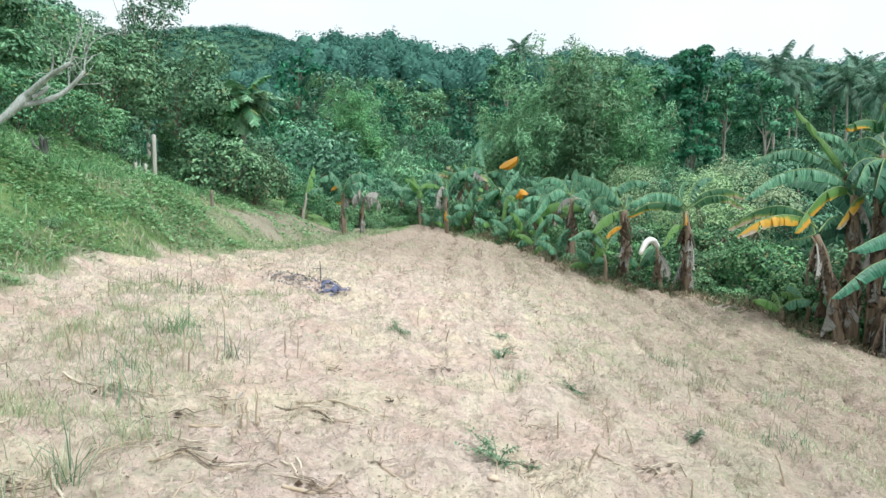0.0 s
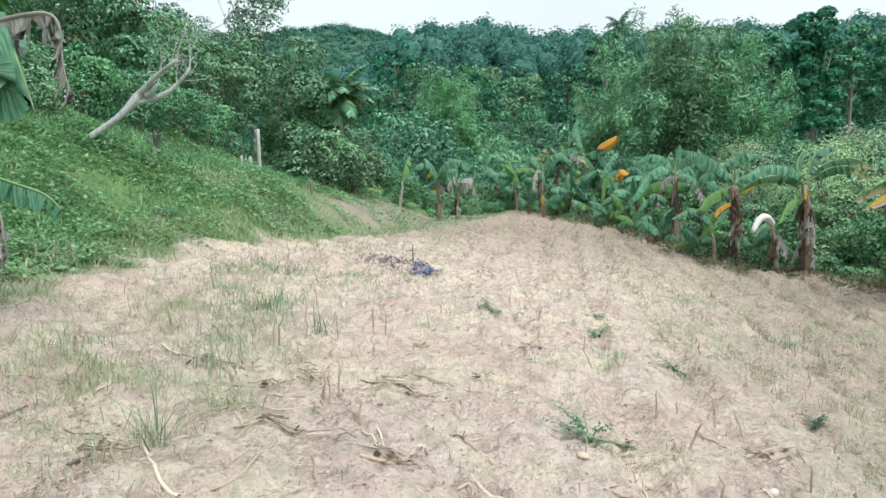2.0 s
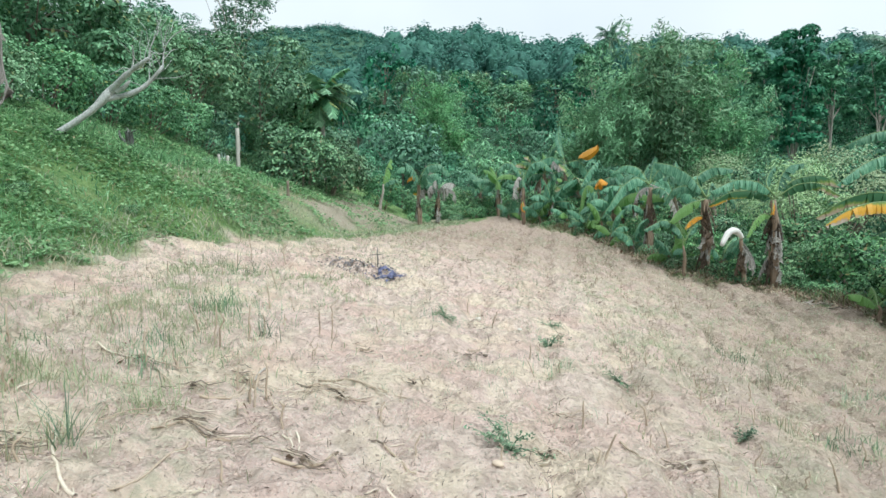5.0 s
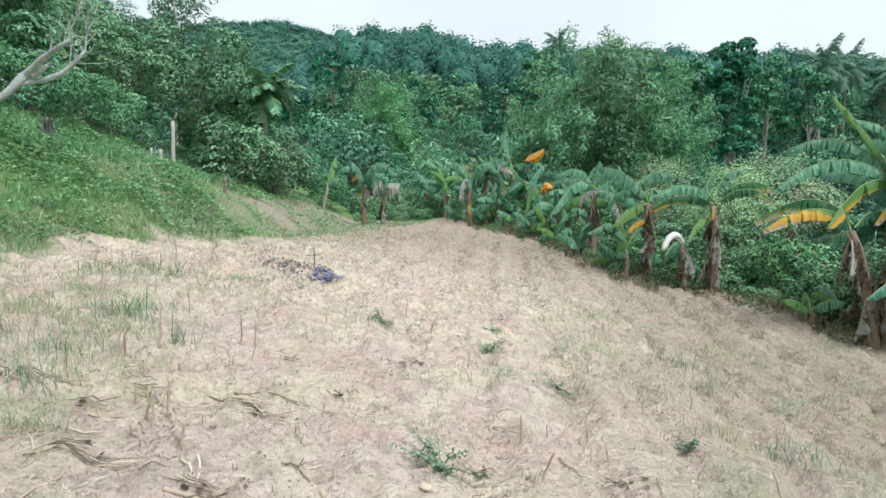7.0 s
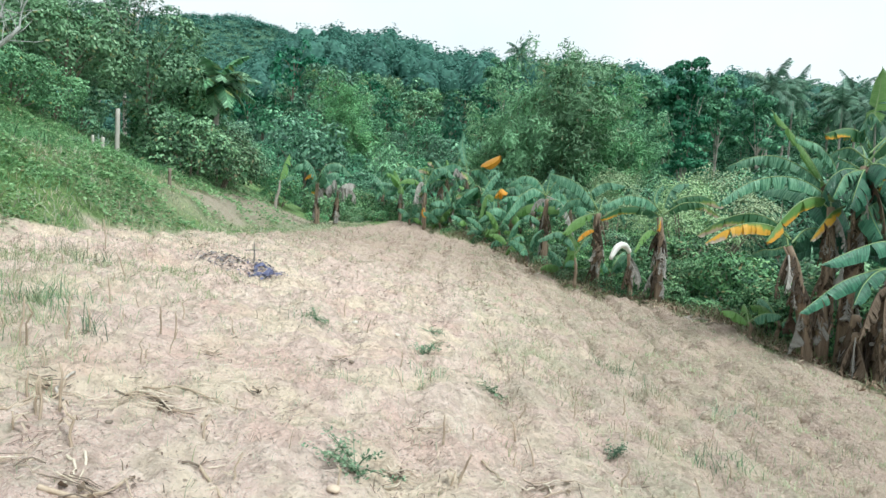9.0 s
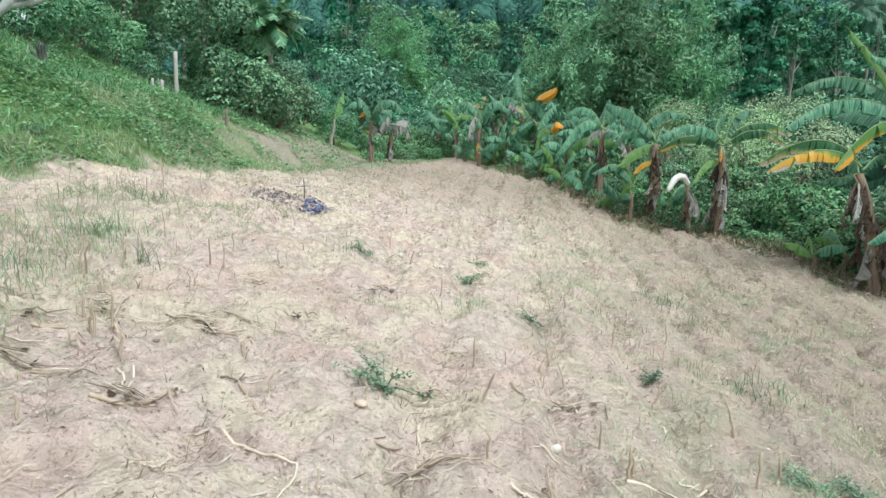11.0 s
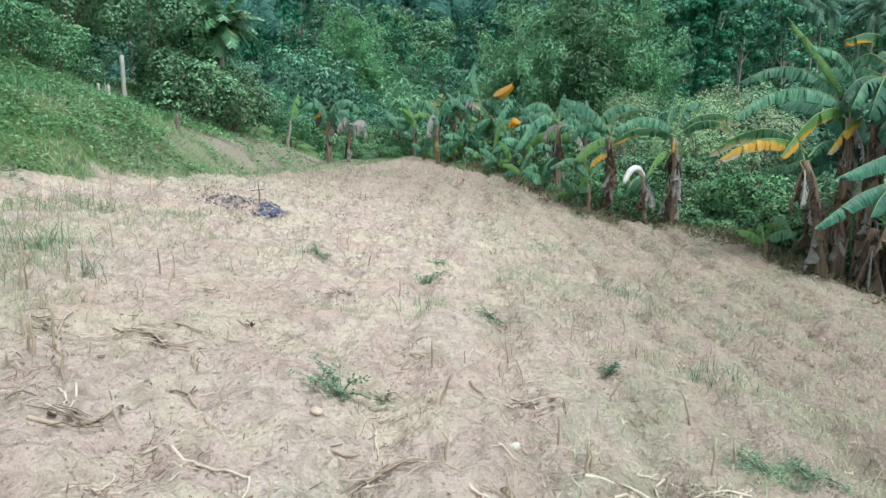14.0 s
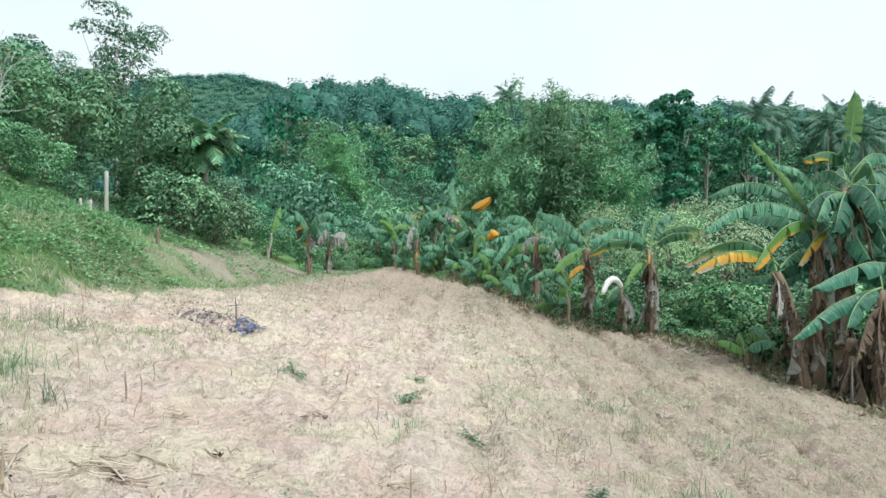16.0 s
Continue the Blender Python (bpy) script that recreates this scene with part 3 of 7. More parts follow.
# ---- trees and shrubs ----
def tree_lobes(rng, h, spread_r, base, count, flat=0.75):
    lobes = [((0, 0, base + (h - base) * 0.48), (spread_r * 0.5, spread_r * 0.5, (h - base) * 0.36))]
    for _ in range(int(count * 1.35)):
        a, u = rng.uniform(0, 2 * math.pi), rng.uniform(0.1, 1.0)
        r = spread_r * rng.uniform(0.19, 0.38)
        out = spread_r * 0.78 * math.sqrt(1 - (u - 0.35) ** 2)
        lobes.append(((math.cos(a) * out, math.sin(a) * out, base + (h - base) * (0.12 + 0.78 * u)), (r, r, r * flat)))
    return lobes


def make_tree(seed, h, spread_r, base, leaves, size, leaf_mat, bark, count=14, aspect=0.5, label="", category="tree", trunk_r=None, name="tree", flat=0.75, loose=0.3):
    """A tree at the origin: a tapered trunk with limbs into the lobes of a leafy crown."""
    rng = np.random.default_rng(seed)
    root = empty(name, Matrix(), label, category)
    lobes = tree_lobes(rng, h, spread_r, base, count, flat)
    r0 = trunk_r or h * 0.018
    k = np.linspace(0, 1, 7)[:, None]
    lean = rng.uniform(-0.05, 0.05, 2) * h
    line = np.hstack([np.sin(k * 2.2) * lean[0], np.sin(k * 2.0) * lean[1], k * h * 0.8 - 0.3])
    pieces = [tube(line, r0 * (1 - 0.75 * k[:, 0]), 8)]
    for c, r in lobes[1:9]:
        at = line[rng.integers(2, 5)]
        c = np.array(c)
        midway = at * 0.5 + c * 0.5 + np.array([0, 0, 0.06 * h])
        pieces.append(tube(np.array([at, midway, c]), np.array([r0 * 0.42, r0 * 0.25, r0 * 0.08]), 6))
    v, f = joined(pieces)
    child("trunk", sheet("trunk", v, f, bark, smooth_faces=True), root)
    p, d = crown_points(rng, lobes, leaves)
    v, f = leaf_quads(rng, p, d, size, aspect, loose=loose)
    child("crown", sheet("crown", v, f, leaf_mat), root)
    return root


def make_shrub(seed, h, r, leaves, size, leaf_mat, label, name="shrub", category="shrub", count=7, aspect=0.5):
    """Low leafy growth on several stems, leafy to the ground."""
    rng = np.random.default_rng(seed)
    root = empty(name, Matrix(), label, category)
    lobes = [((0, 0, h * 0.42), (r * 0.75, r * 0.75, h * 0.5))]
    pieces = []
    for _ in range(count):
        a, u = rng.uniform(0, 2 * math.pi), rng.uniform(0.05, 0.95)
        q = r * rng.uniform(0.3, 0.5)
        out = r * rng.uniform(0.4, 0.75)
        lobes.append(((math.cos(a) * out, math.sin(a) * out, h * (0.15 + 0.62 * u * (1 - 0.3 * out / r))), (q, q, q * 0.8)))
    for c, q in lobes[1:]:
        c = np.array(c)
        pieces.append(tube(np.array([c * (0.15, 0.15, 0) - (0, 0, 0.2), c * (0.5, 0.5, 0.55), c]), np.array([0.035, 0.025, 0.01]) * (0.5 + h * 0.25), 5))
    v, f = joined(pieces)
    child("stem", sheet("stem", v, f, BARK, smooth_faces=True), root)
    p, d = crown_points(rng, lobes, leaves)
    p[:, 2] = np.maximum(p[:, 2], 0.03)
    v, f = leaf_quads(rng, p, d, size, aspect)
    child("crown", sheet("crown", v, f, leaf_mat), root)
    return root


def make_bamboo(seed, h, r, culms, per, label, leaf=0.4):
    """A clump of bamboo: culms that arch out at the top, each with a plume of narrow leaves."""
    rng = np.random.default_rng(seed)
    root = empty("bamboo_clump", Matrix(), label, "bamboo")
    pieces, ps, ds = [], [], []
    for _ in range(culms):
        a = rng.uniform(0, 2 * math.pi)
        hh, out = h * rng.uniform(0.5, 0.98), r * rng.uniform(0.2, 1.15)
        k = np.linspace(0, 1, 9)
        bow = out * (0.25 * k + 0.75 * k ** 2.4)
        z = hh * np.sin(k * 1.95)
        foot = rng.normal(0, r * 0.13, 2)
        line = np.stack([foot[0] + math.cos(a) * bow, foot[1] + math.sin(a) * bow, z - 0.2], -1)
        pieces.append(tube(line, 0.028 * (1 - 0.8 * k), 4))
        lobes = []
        for u in np.linspace(0.12, 1.0, 7) + rng.uniform(-0.05, 0.05, 7):
            c = np.array([np.interp(u, k, line[:, q]) for q in range(3)]) + rng.normal(0, 0.12 * r, 3)
            q = r * rng.uniform(0.11, 0.21) * (0.7 + 0.45 * math.sin(min(1.0, u) * math.pi))
            lobes.append((c - (0, 0, q * 0.3), (q, q, q * 1.15)))
        p, d = crown_points(rng, lobes, per)
        ps.append(p + rng.normal(0, 0.04 * r, p.shape))
        ds.append(d)
    v, f = joined(pieces)
    child("stem", sheet("stem", v, f, CULM, smooth_faces=True), root, kind="stuff")
    v, f = leaf_quads(rng, np.vstack(ps), np.vstack(ds), leaf * 1.15, 0.2, 0.3, loose=0.35)
    child("foliage", sheet("foliage", v, f, LEAF_BAMBOO), root)
    return root


def make_palm(seed, h, fronds, length, label, leaf_mat):
    """A palm: a slender trunk and arching fronds with hanging leaflets."""
    rng = np.random.default_rng(seed)
    root = empty("palm_tree", Matrix(), label, "palm")
    k = np.linspace(0, 1, 8)
    sway = rng.uniform(-0.06, 0.06, 2) * h
    line = np.stack([sway[0] * k ** 2, sway[1] * k ** 2, k * h - 0.3], -1)
    v, f = tube(line, 0.16 - 0.06 * k, 8)
    child("trunk", sheet("trunk", v, f, BARK_PALE, smooth_faces=True), root)
    top = line[-1]
    for q in range(fronds):
        a = q * 2.39996 + rng.uniform(-0.2, 0.2)
        rise = 1.25 - 1.75 * (q / fronds) + rng.uniform(-0.12, 0.12)
        s = np.linspace(0, 1, 10)
        ang = rise - s * (0.9 + 0.5 * rng.uniform())
        step = length / 9
        rr = np.concatenate([[0], np.cumsum(np.cos(ang[:-1]) * step)])
        zz = np.concatenate([[0], np.cumsum(np.sin(ang[:-1]) * step)])
        mid = np.stack([math.cos(a) * rr, math.sin(a) * rr, zz], -1) + top
        rib = tube(mid, 0.035 * (1 - 0.85 * s), 4)
        n = 26
        u = np.linspace(0.1, 0.99, n)
        p = np.stack([np.interp(u, s, mid[:, c]) for c in range(3)], -1)
        t = unit(np.stack([np.interp(u, s, np.gradient(mid[:, c])) for c in range(3)], -1))
        sd = unit(np.cross(t, [0, 0, 1]))
        vs, fs = [rib[0]], [rib[1]]
        at = len(rib[0])
        for sign in (-1, 1):
            ln = length * 0.24 * np.sin(np.clip(u * 2.6 + 0.35, 0, math.pi)) + 0.12
            w = unit(sd * sign + t * 0.45 + np.array([0, 0, -0.55]) + rng.normal(0, 0.08, (n, 3))) * ln[:, None]
            wid = t * 0.055
            vv = np.stack([p - wid, p + wid, p + w * 0.6 + wid * 0.8, p + w], 1).reshape(-1, 3)
            vs.append(vv)
            fs.append(np.arange(n * 4).reshape(-1, 4) + at)
            at += len(vv)
        child("frond", sheet("frond", np.vstack(vs), np.vstack(fs), leaf_mat), root)
    return root


# ---- banana plants ----
LEAF_MATS = {"green": B_GREEN, "deep": B_DEEP, "light": B_LIGHT, "tip": B_TIP, "half": B_HALF, "yellow": B_YELLOW, "orange": B_ORANGE, "dry": B_DRY, "brown": B_BROWN, "rag": B_RAG}


def lamina(rng, mid, ahead, width, state="green", torn=0.3, hang=0.7, stalk=0.13, sides=5, rib_r=0.015, sag=(0.35, 0.8)):
    """A banana leaf along its midrib: two half blades, each torn into strips that curve down from the rib."""
    n = len(mid)
    dead = state in ("dry", "brown")
    s = np.linspace(0, 1, n)
    t = unit(np.gradient(mid, axis=0))
    sa, ca = ahead[1], ahead[0]
    sd = unit(np.cross(t, [0, 0, 1.0]) + np.array([sa, -ca, 0]) * 0.25)
    piece = float(np.linalg.norm(mid[1] - mid[0]))
    up = unit(np.cross(sd, t))
    rib_v, rib_f = tube(mid, rib_r * (1.1 - s) + 0.004, sides)
    vs, fs, uvs = [rib_v], [rib_f], [np.zeros((len(rib_v), 2))]
    ix = [np.ones(len(rib_f))]
    at = len(rib_v)
    prof = np.clip((s - stalk) / (1 - stalk), 0, 1)
    w = width * 0.5 * np.clip(np.sin(np.clip(prof, 0, 1) ** 0.7 * math.pi), 0, 1) ** 0.36
    across = (0.0, 0.3, 0.65, 1.0)
    first = int(stalk * (n - 1))
    for sign in (-1, 1):
        drop = hang + rng.uniform(-0.12, 0.12)
        q = first
        while q < n - 1:
            e = q + 1
            while e < n - 1 and rng.uniform() > torn:
                e += 1
            extra = rng.uniform(-0.2, 0.3) if torn > 0.2 else rng.uniform(-0.06, 0.08)
            reach = rng.uniform(0.5, 1.7) if dead else rng.uniform(0.90, 1.05)
            gap = rng.uniform(0.15, 0.6) if dead else rng.uniform(0.05, 0.42)
            sway = rng.normal(0, 0.25 if dead else 0.06)
            rows = []
            for idx in range(q, e + 1):
                frac = (idx - q) / (e - q) - 0.5
                spot = mid[idx] + up[idx] * 0.006
                row = [spot]
                for c in range(1, 4):
                    d1 = min(1.5, drop + extra + (0.75 if not dead else 0.3) * (across[c] - 0.3))
                    way = unit(sd[idx] * sign * math.cos(d1) - up[idx] * math.sin(d1) * sag[0] - np.array([0, 0, math.sin(d1) * sag[1]]) + t[idx] * (0.2 + sway * across[c]))
                    spot = spot + way * w[idx] * (across[c] - across[c - 1]) * reach
                    pull = t[idx] * (-frac) * gap * across[c] * piece * (e - q)
                    row.append(spot + pull + (rng.normal(0, 0.016, 3) * across[c] if dead else 0))
                rows.append(row)
            m = len(rows)
            vs.append(np.array(rows).reshape(-1, 3))
            uvs.append(np.array([(s[q + i], across[c]) for i in range(m) for c in range(4)]))
            i, c = np.meshgrid(np.arange(m - 1), np.arange(3), indexing="ij")
            k = (i * 4 + c).ravel()
            fs.append(np.stack([k, k + 4, k + 5, k + 1], -1) + at)
            ix.append(np.zeros(len(k)))
            at += m * 4
            q = e
    return sheet("leaf", np.vstack(vs), np.vstack(fs), [LEAF_MATS[state], LEAF_MATS[state] if dead else B_RIB], np.vstack(uvs), np.concatenate(ix), True)


def blade(rng, start, az, rise, length, width, droop, state="green", torn=0.3, hang=0.7, twist=0.0, n=24, sides=5):
    """A leaf whose stalk and midrib rise and arch over."""
    s = np.linspace(0, 1, n)
    ang = np.maximum(rise - droop * (0.25 * s + 0.75 * s ** 1.6), -1.5)
    step = length / (n - 1)
    rr = np.concatenate([[0], np.cumsum(np.cos(ang[:-1]) * step)])
    zz = np.concatenate([[0], np.cumsum(np.sin(ang[:-1]) * step)])
    az = radians(az)
    bow = twist * length * s ** 2
    ca, sa = math.cos(az), math.sin(az)
    mid = np.stack([ca * rr - sa * bow, sa * rr + ca * bow, zz], -1) + np.asarray(start, float)
    return lamina(rng, mid, (ca, sa), width, state, torn, hang, sides=sides)


def along(points, n=24):
    """A smooth line through a few places."""
    pts = np.asarray(points, float)
    u = np.linspace(0, 1, n) * (len(pts) - 1)
    k = np.arange(len(pts))
    line = np.stack([np.interp(u, k, pts[:, c]) for c in range(3)], -1)
    for _ in range(6):
        line[1:-1] = (line[:-2] + line[1:-1] * 2 + line[2:]) / 4
    return line


LEAF_WORDS = {"yellow": "yellowed leaf", "orange": "orange dying leaf", "dry": "withered leaf", "brown": "dead brown leaf", "tip": "green leaf yellowing at the edge",
              "half": "green leaf turning yellow", "rag": "leaf with ragged withered edge"}


def banana_plant(x, y, h, leaves, seed=1, r=0.13, lean=(0, 0), skirt=8, label="", name="banana_plant", group="banana plants along the field", stem_mat=None, ribs=()):
    """A banana plant: a sheathed stem, each leaf a part, and dead leaves hanging down the stem.
    leaves: (azimuth, rise in degrees, length, width, droop in degrees, state)
    ribs: leaves given by the places their midribs pass: (places, width, state, hang, torn, sag)"""
    rng = np.random.default_rng(seed)
    z = z_at(x, y)
    root = empty(name, pose(x, y, z), label, "banana plant", group)
    k = np.linspace(0, 1, 14)
    wob = 0.03 * np.sin(k * 9 + seed) * k
    line = np.stack([lean[0] * h * k ** 1.5 + wob, lean[1] * h * k ** 1.5 - wob * 0.6, k * h - 0.15], -1)
    rad = r * 0.72 * (1.0 - 0.38 * k) * (1 + 0.09 * np.sin(k * 23 + seed))
    pieces = [tube(line, rad, 10)]
    for q in range(0 if name == "banana_stump" else 9):
        a, i0 = rng.uniform(0, 2 * math.pi), int(rng.uniform(0.0, 0.75) * 13)
        off = np.array([math.cos(a), math.sin(a), 0]) * rad[i0] * 0.8
        run = line[i0:i0 + 5]
        seg = run + off * np.array([1.0, 1.05, 1.15, 1.35, 1.8])[:len(run), None]
        if len(seg) > 2:
            pieces.append(tube(seg, np.linspace(0.055, 0.012, len(seg)) * (r / 0.13), 6))
    v, f = joined(pieces)
    child("pseudostem", sheet("pseudostem", v, f, stem_mat or B_STEM, smooth_faces=True), root, "brown sheathed stem")
    top = line[-1]
    for az, rise, ln, wd, droop, state in leaves:
        dead = state in ("dry", "brown")
        me = blade(rng, top - (0, 0, rng.uniform(0, 0.15)), az, radians(rise), ln, wd * (1.45 if not dead else rng.uniform(0.9, 1.5)), radians(droop), state, rng.uniform(0.15, 0.5) if dead else rng.uniform(0.15, 0.45),
                   1.2 if dead else rng.uniform(0.55, 0.95), rng.uniform(-0.12, 0.12))
        child("leaf", me, root, LEAF_WORDS.get(state, ""))
    for places, wd, state, hang, torn, sag in ribs:
        mid = along(places) - np.array([x, y, z])
        d = mid[-1] - mid[0]
        child("leaf", lamina(rng, mid, unit(np.array([d[0], d[1]])), wd * (0.74 if group else 1.0), state, torn, hang, 0.1, sag=sag), root, LEAF_WORDS.get(state, ""))
    for q in range(skirt):
        a = rng.uniform(0, 360)
        i0 = int(rng.uniform(0.25, 1.0) ** 0.7 * 13)
        zz = max(0.25, line[i0][2])
        off = np.array([math.cos(radians(a)), math.sin(radians(a)), 0]) * rad[i0] * 0.8
        me = blade(rng, line[i0] + off, a, radians(rng.uniform(-86, -58)), min(zz * 0.9, rng.uniform(0.3, 0.85)), rng.uniform(0.14, 0.36) * (r / 0.13), radians(rng.uniform(20, 45)),
                   "dry" if rng.uniform() < 0.36 else "brown", rng.uniform(0.2, 0.6), 0.8, rng.uniform(-0.25, 0.25), 13, 4)
        child("dead_leaf", me, root, "hanging dead leaf")
    return root


def some_leaves(seed, n, length, states=("green",) * 11 + ("light", "light", "rag"), width=0.54):
    rng = np.random.default_rng(seed)
    out = []
    for q in range(n):
        young = q / max(1, n - 1)
        out.append((q * 137.5 + rng.uniform(-25, 25), 80 - 58 * (1 - young) + rng.uniform(-8, 8), length * rng.uniform(0.75, 1.1), width * rng.uniform(0.85, 1.2),
                    118 - 65 * young + rng.uniform(-30, 35), states[int(rng.integers(len(states)))]))
    return out

# ---- the wood and the hedges ----
def put(root, x, y, size=1.0, turn=0.0, sink=0.0, tall=1.0):
    return Matrix.LocRotScale((x, y, z_at(x, y) - sink), Euler((0, 0, turn)), (size, size, size * tall))


def plant_all(root, spots, label="", group=""):
    """spots: (x, y, size, turn[, tall]). The first is the thing itself, the rest are copies."""
    for n, (x, y, size, turn, *tall) in enumerate(spots):
        m = put(root, x, y, size, turn, 0.1, tall[0] if tall else 1.0)
        if n == 0:
            root.matrix_world = m
            tagged(root, label, group=group)
        else:
            copy_thing(root, m)
    return root


# the wood at the top of the bank, from the near left round to the far end of the field
oak = make_tree(11, 6.2, 2.6, 0.9, 10500, 0.172, LEAF_HEDGE, BARK, 18, label="broadleaf tree with a dense dark-green crown at the wood's edge")
plant_all(oak, [(-12.6, 16.2, 0.82, 0.3), (-11.2, 21.0, 0.95, 2.1), (-14.8, 19.0, 0.9, 4.0), (-9.4, 25.2, 0.72, 1.1), (-16.5, 14.0, 0.9, 5.0), (-12.8, 25.0, 1.0, 3.2), (-12.8, 10.2, 0.9, 1.5), (-13.6, 7.2, 1.0, 2.6)],
          group="trees at the wood's edge")
thicket = make_tree(12, 5.4, 2.4, 0.3, 9500, 0.152, LEAF_HEDGE, BARK, 16, label="shrubby tree leafy to the ground beside the fence", flat=0.9)
plant_all(thicket, [(-10.0, 24.2, 0.95, 0.0), (-13.6, 13.4, 0.95, 1.9), (-12.2, 18.8, 0.9, 3.9), (-9.6, 27.0, 0.85, 2.7), (-10.6, 28.0, 0.85, 5.1), (-15.5, 23.5, 0.95, 0.8), (-18.5, 17.5, 1.0, 2.0)],
          group="trees at the wood's edge")
glossy = make_shrub(13, 3.0, 1.9, 6200, 0.132, LEAF_HEDGE, "dense green shrub overhanging the path", count=9)
plant_all(glossy, [(-8.7, 26.3, 0.9, 0.2), (-8.3, 28.9, 0.85, 2.2), (-7.0, 32.4, 0.75, 4.1), (-9.2, 23.9, 0.75, 1.0), (-11.4, 19.2, 0.7, 3.3), (-12.9, 16.3, 0.65, 5.2), (-9.2, 31.0, 1.2, 3.0), (-13.6, 14.2, 0.6, 0.6), (-10.2, 13.2, 0.72, 1.6), (-10.0, 11.6, 0.62, 2.6), (-9.9, 10.2, 0.62, 3.6), (-10.0, 8.4, 0.64, 4.6), (-9.8, 14.8, 0.68, 5.6), (-9.7, 16.4, 0.66, 0.9), (-9.9, 18.3, 0.66, 2.0), (-10.7, 21.2, 0.6, 2.3), (-10.2, 6.0, 0.6, 1.2)],
          group="shrubs of the hedge")
sparse = make_tree(14, 12.0, 3.0, 5.0, 4800, 0.19, LEAF_WOOD, BARK_PALE, 13, label="tall slender tree with a sparse open crown", flat=0.5, trunk_r=0.13)
plant_all(sparse, [(-15.2, 33.6, 0.83, 0.4), (-19.6, 34.5, 0.72, 2.4), (-22.5, 34.0, 0.72, 4.4), (-17.4, 35.0, 0.74, 1.4)], group="tall trees above the wood")

# undergrowth behind the banana plants
mixed = make_shrub(21, 2.0, 1.5, 4600, 0.112, LEAF_UNDER, "green undergrowth shrub at the wood's edge", count=8)
plant_all(mixed, [(8.6, 17.4, 1.0, 0.0), (-7.8, 22.9, 1.2, 1.3), (-7.4, 24.5, 1.25, 4.2), (9.6, 15.4, 0.95, 1.2), (10.5, 13.6, 1.0, 2.2), (8.2, 19.6, 1.1, 3.2), (6.4, 21.4, 0.85, 4.2), (5.4, 24.2, 0.8, 5.2), (3.6, 26.4, 0.75, 0.9), (2.4, 29.2, 0.8, 1.9),
                  (0.6, 32.6, 0.8, 2.9), (-1.4, 37.6, 0.85, 3.9), (-3.6, 36.4, 1.0, 4.9), (-5.4, 35.0, 1.0, 5.9), (-2.4, 39.6, 1.3, 1.9), (0.6, 39.4, 1.2, 0.9), (2.8, 37.4, 1.3, 2.9), (-5.0, 38.6, 1.4, 3.3), (4.6, 35.6, 1.3, 1.3), (6.2, 31.0, 1.3, 4.3), (10.6, 16.6, 1.2, 0.5), (11.8, 14.8, 1.2, 1.7), (-3.4, 33.0, 0.5, 2.5), (7.3, 23.0, 0.9, 0.7), (7.5, 18.2, 0.7, 1.1), (5.6, 20.4, 0.6, 2.1), (4.3, 23.4, 0.6, 3.1), (2.9, 28.4, 0.6, 4.1), (1.9, 30.4, 0.6, 5.1), (9.7, 13.9, 0.9, 0.1), (8.8, 15.9, 0.75, 2.7), (0.2, 35.4, 0.8, 3.7)],
          group="undergrowth behind the banana plants")
low = make_shrub(22, 0.75, 0.75, 1700, 0.075, LEAF_UNDER, "low weeds at the field's edge", "weed_patch", "weeds", 6)
plant_all(low, [(7.6, 16.6, 0.8, 0.0), (-8.3, 11.2, 0.5, 0.3), (-7.6, 12.9, 0.42, 1.3), (-9.0, 9.4, 0.55, 2.3), (-8.9, 14.3, 0.5, 3.3), (-7.0, 8.6, 0.4, 4.3), (-9.3, 17.0, 0.6, 5.3), (-8.8, 19.6, 0.6, 0.7), (-9.2, 21.6, 0.6, 1.7), (-8.3, 23.4, 0.5, 2.7), (-6.4, 10.4, 0.35, 3.7), (-7.9, 16.0, 0.4, 4.7), (6.0, 17.9, 1.2, 1.4), (4.9, 19.6, 1.3, 2.4), (4.1, 21.4, 1.3, 3.4), (3.7, 23.6, 1.3, 4.4), (2.9, 25.6, 1.3, 5.4), (2.2, 27.6, 1.4, 0.4), (1.5, 29.4, 1.4, 1.1), (0.6, 31.4, 1.4, 2.1), (-0.4, 34.2, 1.4, 3.1), (-2.6, 34.4, 1.3, 4.1), (-4.7, 30.6, 1.0, 0.2), (7.0, 17.4, 1.1, 0.6), (9.3, 12.6, 0.8, 2.8), (8.6, 14.9, 0.7, 1.0), (5.4, 18.0, 0.9, 2.0), (4.6, 18.9, 0.9, 3.0), (4.0, 20.6, 0.9, 4.0), (3.5, 22.6, 0.8, 5.0), (9.4, 13.9, 0.7, 0.5), (2.4, 25.0, 0.7, 1.5), (1.2, 27.4, 0.7, 2.5),
                (-3.2, 31.6, 0.7, 3.5), (-4.4, 29.6, 0.6, 4.5), (5.7, 17.3, 0.7, 5.5), (3.0, 24.4, 0.7, 0.8)], group="weeds at the field's edge")
pale = make_shrub(23, 3.9, 1.7, 7600, 0.074, LEAF_PALE, "tall pale-green shrub with open twigs", count=10)
plant_all(pale, [(8.9, 21.8, 1.08, 0.0), (10.6, 23.6, 1.15, 2.0), (7.7, 26.0, 1.0, 4.0)], group="pale shrubs")
grove = make_tree(24, 7.0, 3.4, 0.8, 5400, 0.25, LEAF_WOOD, BARK, 16, label="spreading woodland tree in the valley")
